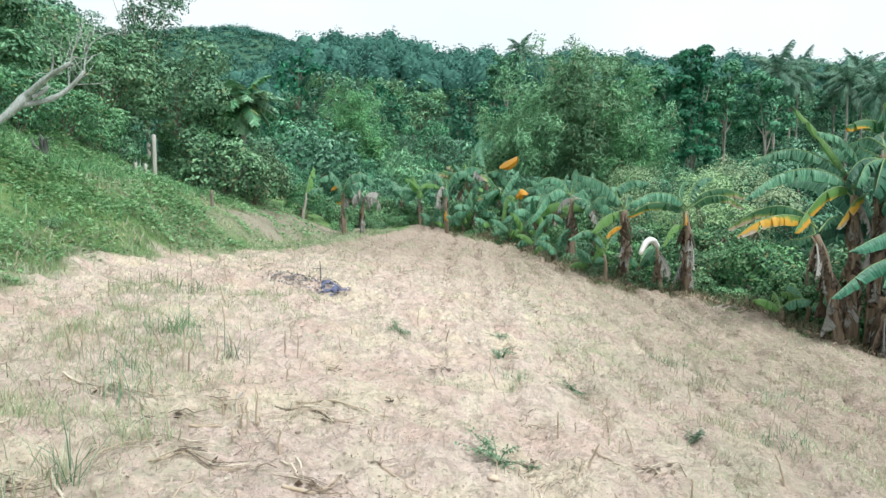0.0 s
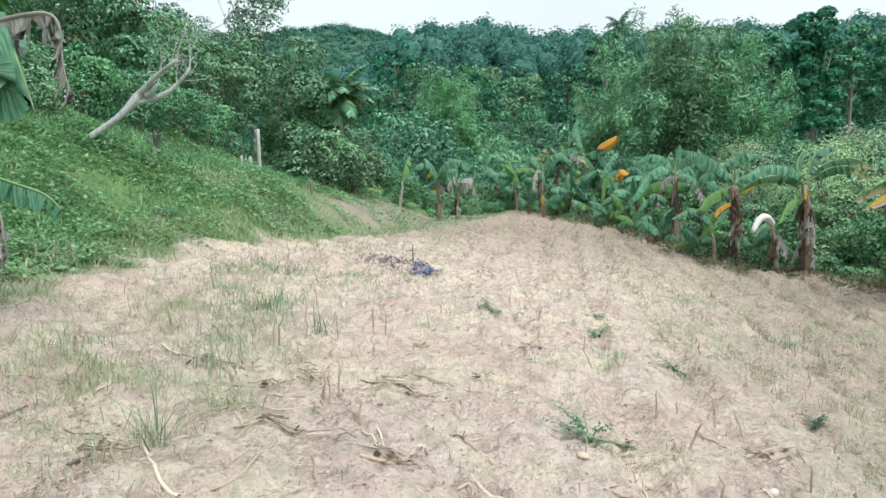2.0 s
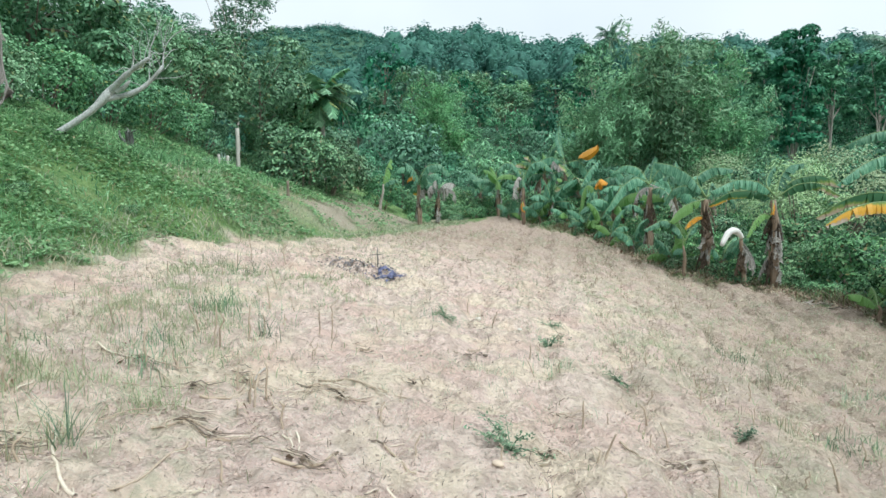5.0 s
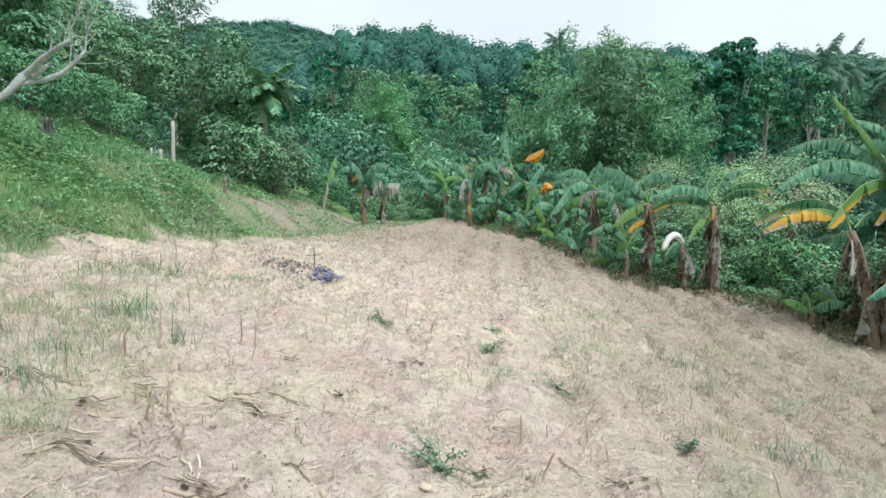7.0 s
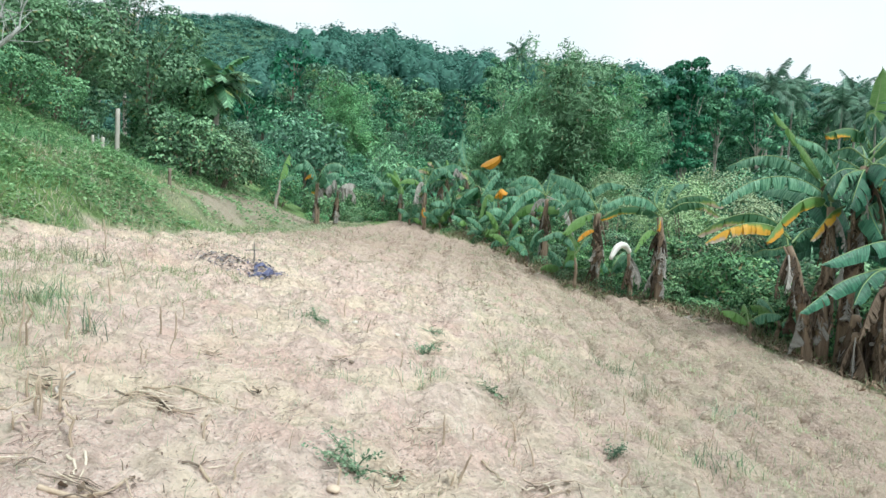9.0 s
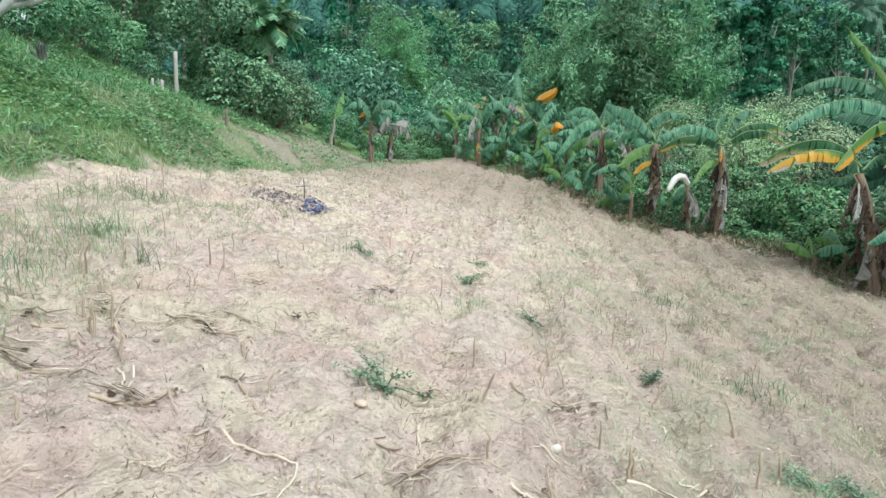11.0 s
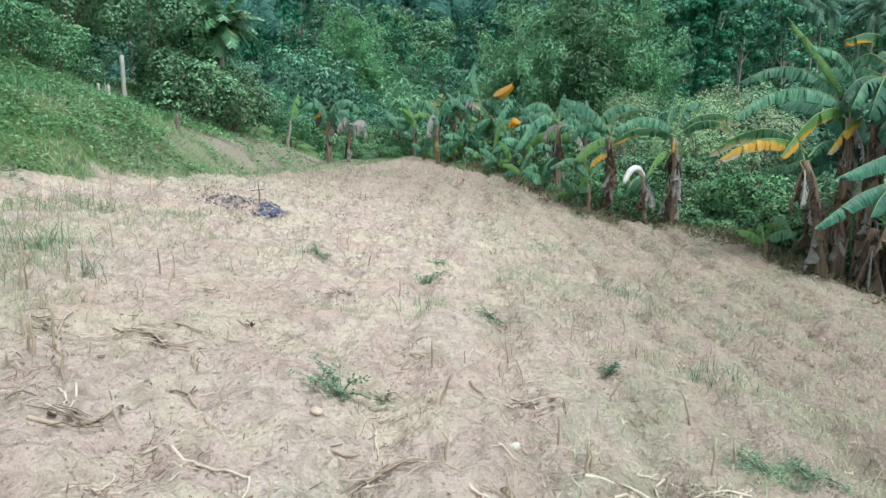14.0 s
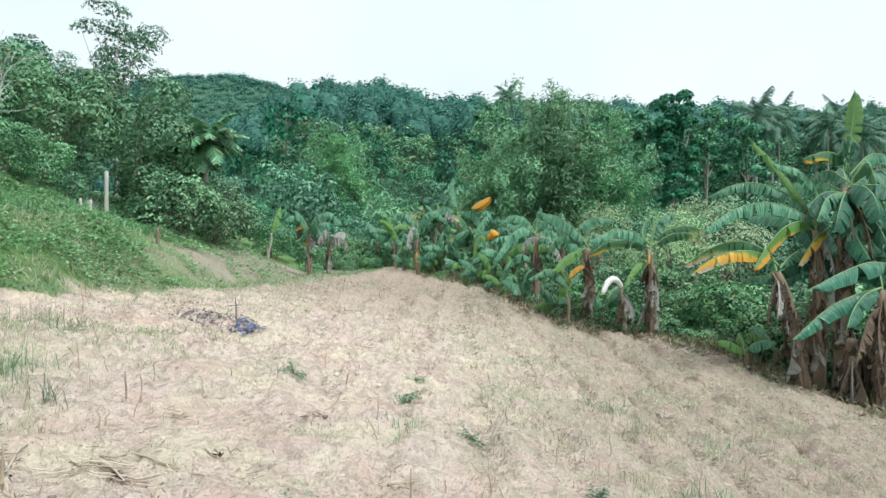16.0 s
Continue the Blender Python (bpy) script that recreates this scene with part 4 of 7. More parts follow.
plant_all(grove, [(13.5, 24.5, 0.8, 0.2), (16.0, 20.0, 0.85, 1.2), (18.5, 27.0, 0.8, 2.2), (14.5, 31.0, 1.0, 3.2), (21.0, 33.0, 1.15, 4.2), (10.5, 31.0, 0.7, 5.2), (-3.5, 42.0, 0.85, 0.8), (1.0, 43.0, 0.8, 1.8),
                  (-8.5, 38.5, 0.5, 2.8), (-20.5, 36.5, 1.0, 3.8), (-17.0, 30.5, 0.9, 4.8), (-20.0, 30.0, 1.2, 5.8), (24.0, 26.0, 1.1, 0.9), (25.5, 38.0, 1.25, 1.9), (-22.0, 24.0, 1.2, 3.0), (4.5, 33.5, 0.6, 2.0)],
          group="trees in the valley")

young_palm = make_palm(45, 4.1, 24, 1.65, "young palm with feathery fronds among the shrubs", LEAF_HEDGE)
young_palm.matrix_world = put(young_palm, -7.9, 25.6)

# bamboo
bamboo = make_bamboo(31, 12.0, 3.5, 30, 680, "tall feathery bamboo clump arching over the valley", 0.30)
plant_all(bamboo, [(8.9, 42.0, 1.16, 0.0), (6.6, 42.5, 0.86, 2.0), (11.4, 43.5, 0.88, 4.0), (4.3, 45.0, 0.74, 1.0), (-8.5, 62.0, 0.72, 3.0), (13.8, 46.0, 0.82, 5.0)], group="bamboo clumps")

# tall single trees and palms on the slope
dark = make_tree(41, 13.5, 1.75, 2.0, 8000, 0.30, LEAF_DEEP, BARK_PALE, 34, flat=0.6, label="tall dark tree standing above the wood", trunk_r=0.16)
plant_all(dark, [(20.2, 52.5, 1.17, 0.0), (33.0, 66.0, 0.8, 1.5)], group="tall dark trees")
round_top = make_tree(43, 14.0, 2.7, 6.0, 5200, 0.36, LEAF_WOOD, BARK_PALE, 16, flat=0.7, label="tall broadleaf tree with a rounded crown above the wood", trunk_r=0.17)
plant_all(round_top, [(16.7, 56.0, 1.04, 0.0), (24.6, 58.0, 0.92, 2.2), (9.0, 92.0, 0.95, 4.0), (28.6, 57.5, 0.86, 1.0), (37.5, 71.0, 0.86, 3.0), (44.0, 72.0, 0.84, 5.0), (21.6, 60.0, 0.88, 0.5), (50.0, 72.0, 0.82, 2.0)], group="tall broadleaf trees on the slope")
palm = make_palm(42, 9.5, 22, 3.2, "coconut palm with arching fronds on the slope", LEAF_PALM)
plant_all(palm, [(31.6, 62.0, 0.92, 0.0, 1.38), (12.6, 105.0, 0.95, 0.7), (38.6, 62.0, 0.9, 0.9, 1.04), (44.0, 68.0, 0.92, 2.9, 1.04), (36.0, 66.0, 0.9, 4.9, 1.04), (39.5, 58.0, 0.85, 3.3, 1.04), (42.5, 61.0, 0.9, 5.3, 1.04), (41.0, 63.5, 0.85, 1.3, 1.04)],
          group="coconut palms")

# the wooded slope, tree by tree as far as one can tell them apart
slope_kinds = [
    make_tree(51, 9.0, 3.6, 1.5, 620, 0.77, LEAF_WOOD, BARK, 15, label="broadleaf tree on the wooded slope"),
    make_tree(52, 10.5, 3.2, 2.0, 620, 0.77, LEAF_DEEP, BARK, 14, label="dark broadleaf tree on the wooded slope"),
    make_tree(53, 8.0, 3.9, 1.0, 1150, 0.62, LEAF_HEDGE, BARK, 16, label="bright green spreading tree on the wooded slope"),
    make_tree(55, 9.0, 3.4, 1.2, 2300, 0.40, LEAF_WOOD, BARK, 17, label="spreading broadleaf tree at the foot of the slope"),
    make_tree(56, 8.0, 3.6, 0.8, 2300, 0.39, LEAF_WOOD, BARK, 18, label="light green broadleaf tree at the foot of the slope"),
    make_bamboo(54, 9.5, 3.4, 14, 130, "feathery bamboo clump on the wooded slope", 0.55),
]
slope_rng = np.random.default_rng(77)
spots = [[], [], [], [], [], []]
row_y = 50.0
while row_y < 118:
    gap = 4.9 + (row_y - 50) * 0.024
    col_x = -0.72 * row_y - 4
    while col_x < 0.80 * row_y + 4:
        px, py = col_x + slope_rng.uniform(-0.4, 0.4) * gap, row_y + slope_rng.uniform(-0.4, 0.4) * gap
        kind = int(slope_rng.choice([3, 4, 5], p=[0.45, 0.35, 0.2])) if py < 76 else int(slope_rng.choice([0, 1, 2, 5], p=[0.36, 0.26, 0.24, 0.14]))
        spots[kind].append((px, py, slope_rng.uniform(0.62, 0.95) * (1 + 0.25 * float(smooth(65, 110, py))), slope_rng.uniform(0, 6.28), slope_rng.uniform(0.8, 1.15)))
        col_x += gap
    row_y += gap * 0.95
for kind, places in zip(slope_kinds, spots):
    plant_all(kind, places, group="trees on the wooded slope")


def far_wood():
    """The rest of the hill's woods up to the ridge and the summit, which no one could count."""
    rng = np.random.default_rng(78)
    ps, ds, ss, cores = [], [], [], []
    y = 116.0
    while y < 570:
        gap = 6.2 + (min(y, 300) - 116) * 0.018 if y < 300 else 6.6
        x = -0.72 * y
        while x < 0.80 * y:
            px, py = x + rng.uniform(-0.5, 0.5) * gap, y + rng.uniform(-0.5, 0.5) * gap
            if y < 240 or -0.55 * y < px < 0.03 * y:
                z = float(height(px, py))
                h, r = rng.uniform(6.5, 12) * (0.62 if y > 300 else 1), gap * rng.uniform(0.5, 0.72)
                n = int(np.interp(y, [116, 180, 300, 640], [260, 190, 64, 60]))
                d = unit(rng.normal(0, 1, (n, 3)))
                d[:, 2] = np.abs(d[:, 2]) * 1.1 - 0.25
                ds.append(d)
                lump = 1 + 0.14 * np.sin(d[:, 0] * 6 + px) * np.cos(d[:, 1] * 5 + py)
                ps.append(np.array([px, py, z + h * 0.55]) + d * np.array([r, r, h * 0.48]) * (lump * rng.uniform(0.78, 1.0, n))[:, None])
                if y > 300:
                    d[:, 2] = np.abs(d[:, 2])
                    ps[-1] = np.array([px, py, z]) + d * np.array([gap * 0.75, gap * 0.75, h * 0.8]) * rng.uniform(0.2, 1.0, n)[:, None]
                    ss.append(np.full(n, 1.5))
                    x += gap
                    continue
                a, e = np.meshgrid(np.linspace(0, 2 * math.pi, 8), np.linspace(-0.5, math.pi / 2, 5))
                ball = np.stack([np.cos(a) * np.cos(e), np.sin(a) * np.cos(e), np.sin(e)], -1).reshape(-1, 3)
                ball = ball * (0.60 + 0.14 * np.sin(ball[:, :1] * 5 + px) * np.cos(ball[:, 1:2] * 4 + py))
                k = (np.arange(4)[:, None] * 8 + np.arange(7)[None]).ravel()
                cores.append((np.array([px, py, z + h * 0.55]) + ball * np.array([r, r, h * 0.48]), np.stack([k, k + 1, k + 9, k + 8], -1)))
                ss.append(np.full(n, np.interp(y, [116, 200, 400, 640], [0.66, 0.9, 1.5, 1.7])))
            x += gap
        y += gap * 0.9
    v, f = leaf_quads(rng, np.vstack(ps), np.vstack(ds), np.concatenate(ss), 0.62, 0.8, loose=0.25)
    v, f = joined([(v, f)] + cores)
    ob = new("far_wood", sheet("far_wood", v, f, LEAF_FAR_HAZY))
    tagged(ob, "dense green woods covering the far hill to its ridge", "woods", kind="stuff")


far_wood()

# ---- the banana plants ----
EDGE = "banana plant with ragged arching leaves at the field's edge"
# the great clump at the near end of the row; the leaves that stand out follow their own midribs
banana_plant(8.01, 12.9, 2.35, [(75, 45, 1.2, 0.4, 90, "green"), (250, -30, 0.9, 0.3, 50, "dry"), (215, -45, 1.0, 0.3, 40, "brown")], 1, 0.15, (-0.213, 0.0), 22,
             "banana plant with a yellow leaf and a shaggy brown stem", ribs=[
        ([(7.51, 12.9, 1.28), (7.1, 12.78, 1.54), (6.56, 12.65, 1.57), (6.06, 12.53, 1.41), (5.66, 12.4, 1.14)], 0.62, "yellow", 1.0, 0.35, (0.5, 0.8)),
        ([(7.51, 12.9, 1.28), (7.26, 12.97, 1.62), (6.81, 13.05, 1.78), (6.29, 13.12, 1.63), (5.82, 13.2, 1.26)], 0.6, "rag", 1.0, 0.4, (0.5, 0.8)),
        ([(7.54, 12.9, 1.22), (7.85, 13.07, 1.49), (8.22, 13.23, 1.54), (8.48, 13.4, 1.27)], 0.5, "green", 0.9, 0.4, (0.5, 0.8)),
        ([(7.49, 12.9, 1.17), (7.28, 13.03, 1.06), (7.13, 13.17, 1.06), (6.99, 13.3, 0.94)], 0.4, "green", 0.9, 0.3, (0.5, 0.8)),])
banana_plant(8.43, 13.2, 3.27, [(120, 45, 1.6, 0.5, 80, "green"), (60, 50, 1.5, 0.5, 85, "green"), (240, -50, 1.1, 0.3, 35, "brown"), (280, -40, 1.0, 0.3, 45, "dry")], 2, 0.16, (0.009, 0.0), 30,
             "banana plant with long arching green and yellowing leaves", ribs=[
        ([(8.46, 13.2, 2.06), (7.91, 13.15, 2.42), (7.33, 13.1, 2.52), (6.65, 13.05, 2.34), (6.08, 13.0, 1.87)], 0.72, "green", 1.0, 0.45, (0.5, 0.8)),
        ([(8.46, 13.2, 2.15), (7.99, 13.3, 2.66), (7.38, 13.4, 2.94), (6.86, 13.5, 2.87), (6.45, 13.6, 2.62)], 0.62, "green", 0.95, 0.3, (0.5, 0.8)),
        ([(8.46, 13.2, 2.06), (8.01, 13.05, 2.14), (7.6, 12.9, 2.0), (7.19, 12.75, 1.6), (6.88, 12.6, 1.2)], 0.66, "half", 0.95, 0.3, (0.5, 0.8)),
        ([(8.43, 13.2, 2.09), (8.03, 13.27, 2.82), (7.63, 13.33, 3.36), (7.21, 13.4, 3.81)], 0.42, "light", 0.8, 0.1, (0.5, 0.8)),
        ([(8.7, 13.2, 1.98), (8.38, 13.07, 1.87), (8.1, 12.93, 1.59), (7.83, 12.8, 1.27)], 0.5, "yellow", 0.9, 0.3, (0.5, 0.8)),
        ([(8.6, 13.2, 2.26), (8.33, 13.1, 2.85), (7.95, 13.0, 3.14), (7.44, 12.9, 3.21)], 0.55, "green", 1.0, 0.5, (0.5, 0.8)),
        ([(8.48, 13.2, 2.13), (8.89, 13.4, 2.61), (9.36, 13.6, 2.68), (9.78, 13.8, 2.35)], 0.6, "green", 0.9, 0.4, (0.5, 0.8)),])
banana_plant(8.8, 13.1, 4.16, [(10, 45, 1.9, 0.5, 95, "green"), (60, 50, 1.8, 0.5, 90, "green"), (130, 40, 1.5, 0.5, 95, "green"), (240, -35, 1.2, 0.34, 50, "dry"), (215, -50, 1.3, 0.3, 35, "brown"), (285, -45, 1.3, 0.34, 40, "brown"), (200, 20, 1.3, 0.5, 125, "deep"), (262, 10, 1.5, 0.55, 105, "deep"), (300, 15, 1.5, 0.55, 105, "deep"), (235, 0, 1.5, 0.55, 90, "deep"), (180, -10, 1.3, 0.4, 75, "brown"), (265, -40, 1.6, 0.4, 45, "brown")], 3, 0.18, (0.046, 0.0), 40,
             "tall banana plant with a furled upright leaf", ribs=[
        ([(9.02, 13.1, 3.45), (9.11, 13.15, 3.85), (9.2, 13.2, 4.24), (9.25, 13.25, 4.72)], 0.52, "light", 0.12, 0.05, (0.5, 0.8)),
        ([(8.97, 13.1, 3.23), (8.71, 13.0, 3.42), (8.38, 12.9, 3.44), (7.94, 12.8, 3.28)], 0.62, "tip", 1.0, 0.3, (0.5, 0.8)),
        ([(8.98, 13.1, 2.69), (8.64, 12.9, 2.64), (8.3, 12.7, 2.52), (8.02, 12.5, 2.09)], 0.66, "green", 0.9, 0.4, (0.5, 0.8)),
        ([(8.99, 13.1, 2.8), (9.29, 12.97, 3.32), (9.35, 12.83, 2.87), (9.44, 12.7, 2.22)], 0.6, "rag", 1.0, 0.6, (0.5, 0.8)),
        ([(9.02, 13.1, 3.12), (8.73, 12.93, 3.51), (8.79, 12.77, 3.77), (8.89, 12.6, 3.47)], 0.6, "green", 1.0, 0.4, (0.5, 0.8)),
        ([(8.99, 13.1, 2.9), (9.22, 12.97, 2.62), (9.29, 12.83, 2.55), (8.99, 12.7, 2.3)], 0.4, "orange", 0.8, 0.3, (0.5, 0.8)),
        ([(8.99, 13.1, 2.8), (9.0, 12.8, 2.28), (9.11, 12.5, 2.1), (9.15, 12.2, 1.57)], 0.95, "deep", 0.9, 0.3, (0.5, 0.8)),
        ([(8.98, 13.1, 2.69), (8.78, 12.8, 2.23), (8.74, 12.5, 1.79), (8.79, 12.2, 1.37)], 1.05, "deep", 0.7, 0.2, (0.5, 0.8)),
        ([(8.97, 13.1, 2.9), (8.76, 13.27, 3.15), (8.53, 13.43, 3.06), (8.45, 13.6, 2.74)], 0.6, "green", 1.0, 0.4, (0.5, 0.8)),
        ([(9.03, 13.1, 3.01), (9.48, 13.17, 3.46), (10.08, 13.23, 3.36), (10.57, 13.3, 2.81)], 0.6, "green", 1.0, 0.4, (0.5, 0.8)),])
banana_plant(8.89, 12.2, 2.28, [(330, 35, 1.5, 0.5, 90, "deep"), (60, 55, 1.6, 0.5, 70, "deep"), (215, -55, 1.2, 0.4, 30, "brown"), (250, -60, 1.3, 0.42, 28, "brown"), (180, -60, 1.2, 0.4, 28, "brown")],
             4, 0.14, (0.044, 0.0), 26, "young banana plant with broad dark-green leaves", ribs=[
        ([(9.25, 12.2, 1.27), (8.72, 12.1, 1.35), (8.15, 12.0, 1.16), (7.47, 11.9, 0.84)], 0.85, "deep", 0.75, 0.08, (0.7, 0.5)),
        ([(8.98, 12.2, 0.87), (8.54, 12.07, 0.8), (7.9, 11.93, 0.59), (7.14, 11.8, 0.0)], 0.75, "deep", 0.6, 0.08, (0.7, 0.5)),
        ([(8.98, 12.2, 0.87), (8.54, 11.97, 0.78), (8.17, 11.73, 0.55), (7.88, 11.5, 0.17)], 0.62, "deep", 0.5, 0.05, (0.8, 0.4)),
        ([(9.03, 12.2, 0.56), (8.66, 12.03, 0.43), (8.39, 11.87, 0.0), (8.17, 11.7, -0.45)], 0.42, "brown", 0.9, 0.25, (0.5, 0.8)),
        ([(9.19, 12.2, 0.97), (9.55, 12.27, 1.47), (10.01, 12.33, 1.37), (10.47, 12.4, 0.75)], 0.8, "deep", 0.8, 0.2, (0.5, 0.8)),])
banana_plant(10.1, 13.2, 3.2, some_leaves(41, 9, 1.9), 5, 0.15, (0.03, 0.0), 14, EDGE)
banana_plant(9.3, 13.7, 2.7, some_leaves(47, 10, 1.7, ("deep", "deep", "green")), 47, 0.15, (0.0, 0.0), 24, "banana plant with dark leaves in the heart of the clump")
banana_plant(8.75, 12.75, 1.3, [(200, -60, 1.0, 0.4, 28, "brown"), (240, -62, 1.1, 0.42, 25, "brown"), (280, -58, 1.0, 0.4, 30, "brown"), (170, -60, 1.0, 0.4, 28, "dry")], 48, 0.19, (0.03, 0), 38, "dead banana stump hung with dead brown leaves", "banana_stump")
banana_plant(8.55, 12.4, 1.0, [(200, -50, 0.8, 0.4, 40, "brown"), (260, -45, 0.9, 0.4, 45, "brown"), (230, -60, 0.9, 0.4, 30, "dry"), (180, -55, 0.8, 0.35, 35, "brown")], 6, 0.15, (0, 0), 26, "rotting banana stump wrapped in dead leaves", "banana_stump")
banana_plant(8.2, 14.4, 0.7, [(200, 60, 0.9, 0.36, 80, "light"), (330, 50, 0.8, 0.34, 80, "green"), (100, 55, 0.9, 0.36, 70, "green")], 7, 0.06, (0, 0), 0, "small banana sucker with pale leaves")
banana_plant(7.35, 13.9, 0.55, [(190, 55, 0.75, 0.3, 80, "light"), (320, 50, 0.7, 0.3, 80, "green"), (80, 60, 0.7, 0.3, 70, "light")], 45, 0.05, (0, 0), 0, "small banana sucker with pale leaves")
banana_plant(9.0, 12.5, 1.6, [(200, -60, 1.2, 0.42, 28, "brown"), (235, -55, 1.3, 0.42, 32, "brown"), (255, -60, 1.3, 0.4, 28, "dry"), (220, -65, 1.3, 0.42, 20, "brown")], 43, 0.17, (0, 0), 34,
             "dead banana stump hung with dead brown leaves", "banana_stump")
banana_plant(9.5, 12.0, 1.5, [(195, -55, 1.2, 0.42, 30, "brown"), (230, -60, 1.3, 0.42, 28, "dry"), (260, -55, 1.2, 0.4, 35, "brown")], 44, 0.17, (0, 0), 30,
             "dead banana stump hung with dead brown leaves", "banana_stump")
# the row towards the far end
banana_plant(6.44, 16.9, 2.35, [(110, 60, 1.3, 0.42, 100, "green"), (250, -20, 0.5, 0.2, 60, "orange")], 8, 0.14, (-0.013, 0.0), 26, "banana plant with a shaggy brown stem and arching leaves", ribs=[
        ([(6.41, 16.9, 1.77), (6.01, 16.8, 2.11), (5.42, 16.7, 2.17), (4.8, 16.6, 1.85)], 0.7, "green", 1.0, 0.45, (0.5, 0.8)),
        ([(6.41, 16.9, 1.68), (5.93, 17.0, 1.91), (5.38, 17.1, 1.86), (4.93, 17.2, 1.52)], 0.6, "tip", 0.9, 0.45, (0.5, 0.8)),
        ([(6.44, 16.9, 1.79), (6.85, 16.97, 2.17), (7.46, 17.03, 2.28), (8.09, 17.1, 1.99)], 0.62, "rag", 1.0, 0.5, (0.5, 0.8)),
        ([(6.44, 16.9, 1.71), (6.86, 16.8, 2.04), (7.32, 16.7, 2.07), (7.77, 16.6, 1.72)], 0.55, "rag", 1.0, 0.55, (0.5, 0.8)),
        ([(6.43, 16.9, 1.79), (6.54, 16.97, 2.22), (6.77, 17.03, 2.51), (7.14, 17.1, 2.55)], 0.7, "green", 0.8, 0.3, (0.5, 0.8)),
        ([(6.4, 16.9, 1.74), (6.25, 17.1, 2.05), (6.39, 17.3, 2.35), (6.61, 17.5, 2.5)], 0.5, "green", 0.9, 0.4, (0.5, 0.8)),
        ([(6.38, 16.9, 1.25), (6.09, 16.77, 1.34), (5.85, 16.63, 1.15), (5.63, 16.5, 0.74)], 0.5, "light", 0.8, 0.15, (0.5, 0.8)),])
stump = banana_plant(5.8, 17.1, 1.31, [(300, -45, 0.8, 0.3, 40, "dry"), (350, -50, 0.8, 0.25, 35, "dry")], 9, 0.10, (-0.053, 0.0), 8, "broken banana stump with a bleached white drooping leaf", "banana_stump")
fold = along([(-0.07, 0.0, 1.2), (-0.25, -0.1, 1.42), (-0.47, -0.2, 1.36), (-0.64, -0.3, 1.02)], 14)
fold_v, fold_f = tube(fold, 0.085 * np.sin(np.linspace(0.45, 2.7, 14)) ** 0.7 * (1 + 0.08 * np.sin(np.arange(14) * 2.3)), 10)
child("leaf", sheet("leaf", fold_v, fold_f, WHITE_CLOTH, smooth_faces=True), stump, "bleached leaf folded over")
banana_plant(5.14, 18.2, 2.19, [(140, 65, 1.5, 0.45, 95, "green"), (60, 55, 1.5, 0.45, 95, "green"), (270, -50, 0.9, 0.3, 40, "brown")], 10, 0.13, (-0.005, 0), 20, EDGE, ribs=[
        ([(5.13, 18.2, 1.77), (4.73, 18.07, 2.32), (4.25, 17.93, 2.59), (3.7, 17.8, 2.68)], 0.85, "green", 1.0, 0.4, (0.5, 0.8)),
        ([(5.13, 18.2, 1.77), (4.85, 18.3, 2.3), (5.34, 18.4, 2.59), (5.92, 18.5, 2.5)], 0.7, "green", 1.0, 0.4, (0.5, 0.8)),
        ([(5.13, 18.2, 1.71), (4.71, 18.03, 1.62), (4.37, 17.87, 1.44), (4.08, 17.7, 1.08)], 0.7, "light", 0.8, 0.2, (0.5, 0.8)),
        ([(5.1, 18.2, 1.84), (4.7, 18.3, 2.09), (4.33, 18.4, 2.03), (4.08, 18.5, 1.57)], 0.6, "green", 1.0, 0.4, (0.5, 0.8)),
        ([(5.16, 18.2, 1.77), (5.49, 18.27, 2.02), (5.79, 18.33, 1.87), (5.96, 18.4, 1.48)], 0.6, "green", 1.0, 0.4, (0.5, 0.8)),
        ([(5.13, 18.2, 1.25), (4.88, 18.1, 1.26), (4.65, 18.0, 1.11), (4.54, 17.9, 0.93)], 0.4, "orange", 0.8, 0.4, (0.5, 0.8)),])
banana_plant(4.55, 18.0, 0.94, [(90, 75, 0.9, 0.36, 40, "light")], 46, 0.06, (0.011, 0), 0, "young banana sucker with arching leaves", ribs=[
        ([(4.56, 18.0, 0.58), (4.38, 17.93, 0.96), (3.99, 17.87, 1.2), (3.45, 17.8, 0.89)], 0.6, "green", 0.8, 0.2, (0.5, 0.8)),
        ([(4.56, 18.0, 0.58), (4.76, 18.07, 0.98), (4.96, 18.13, 1.07), (5.25, 18.2, 0.79)], 0.5, "green", 0.8, 0.2, (0.5, 0.8)),])
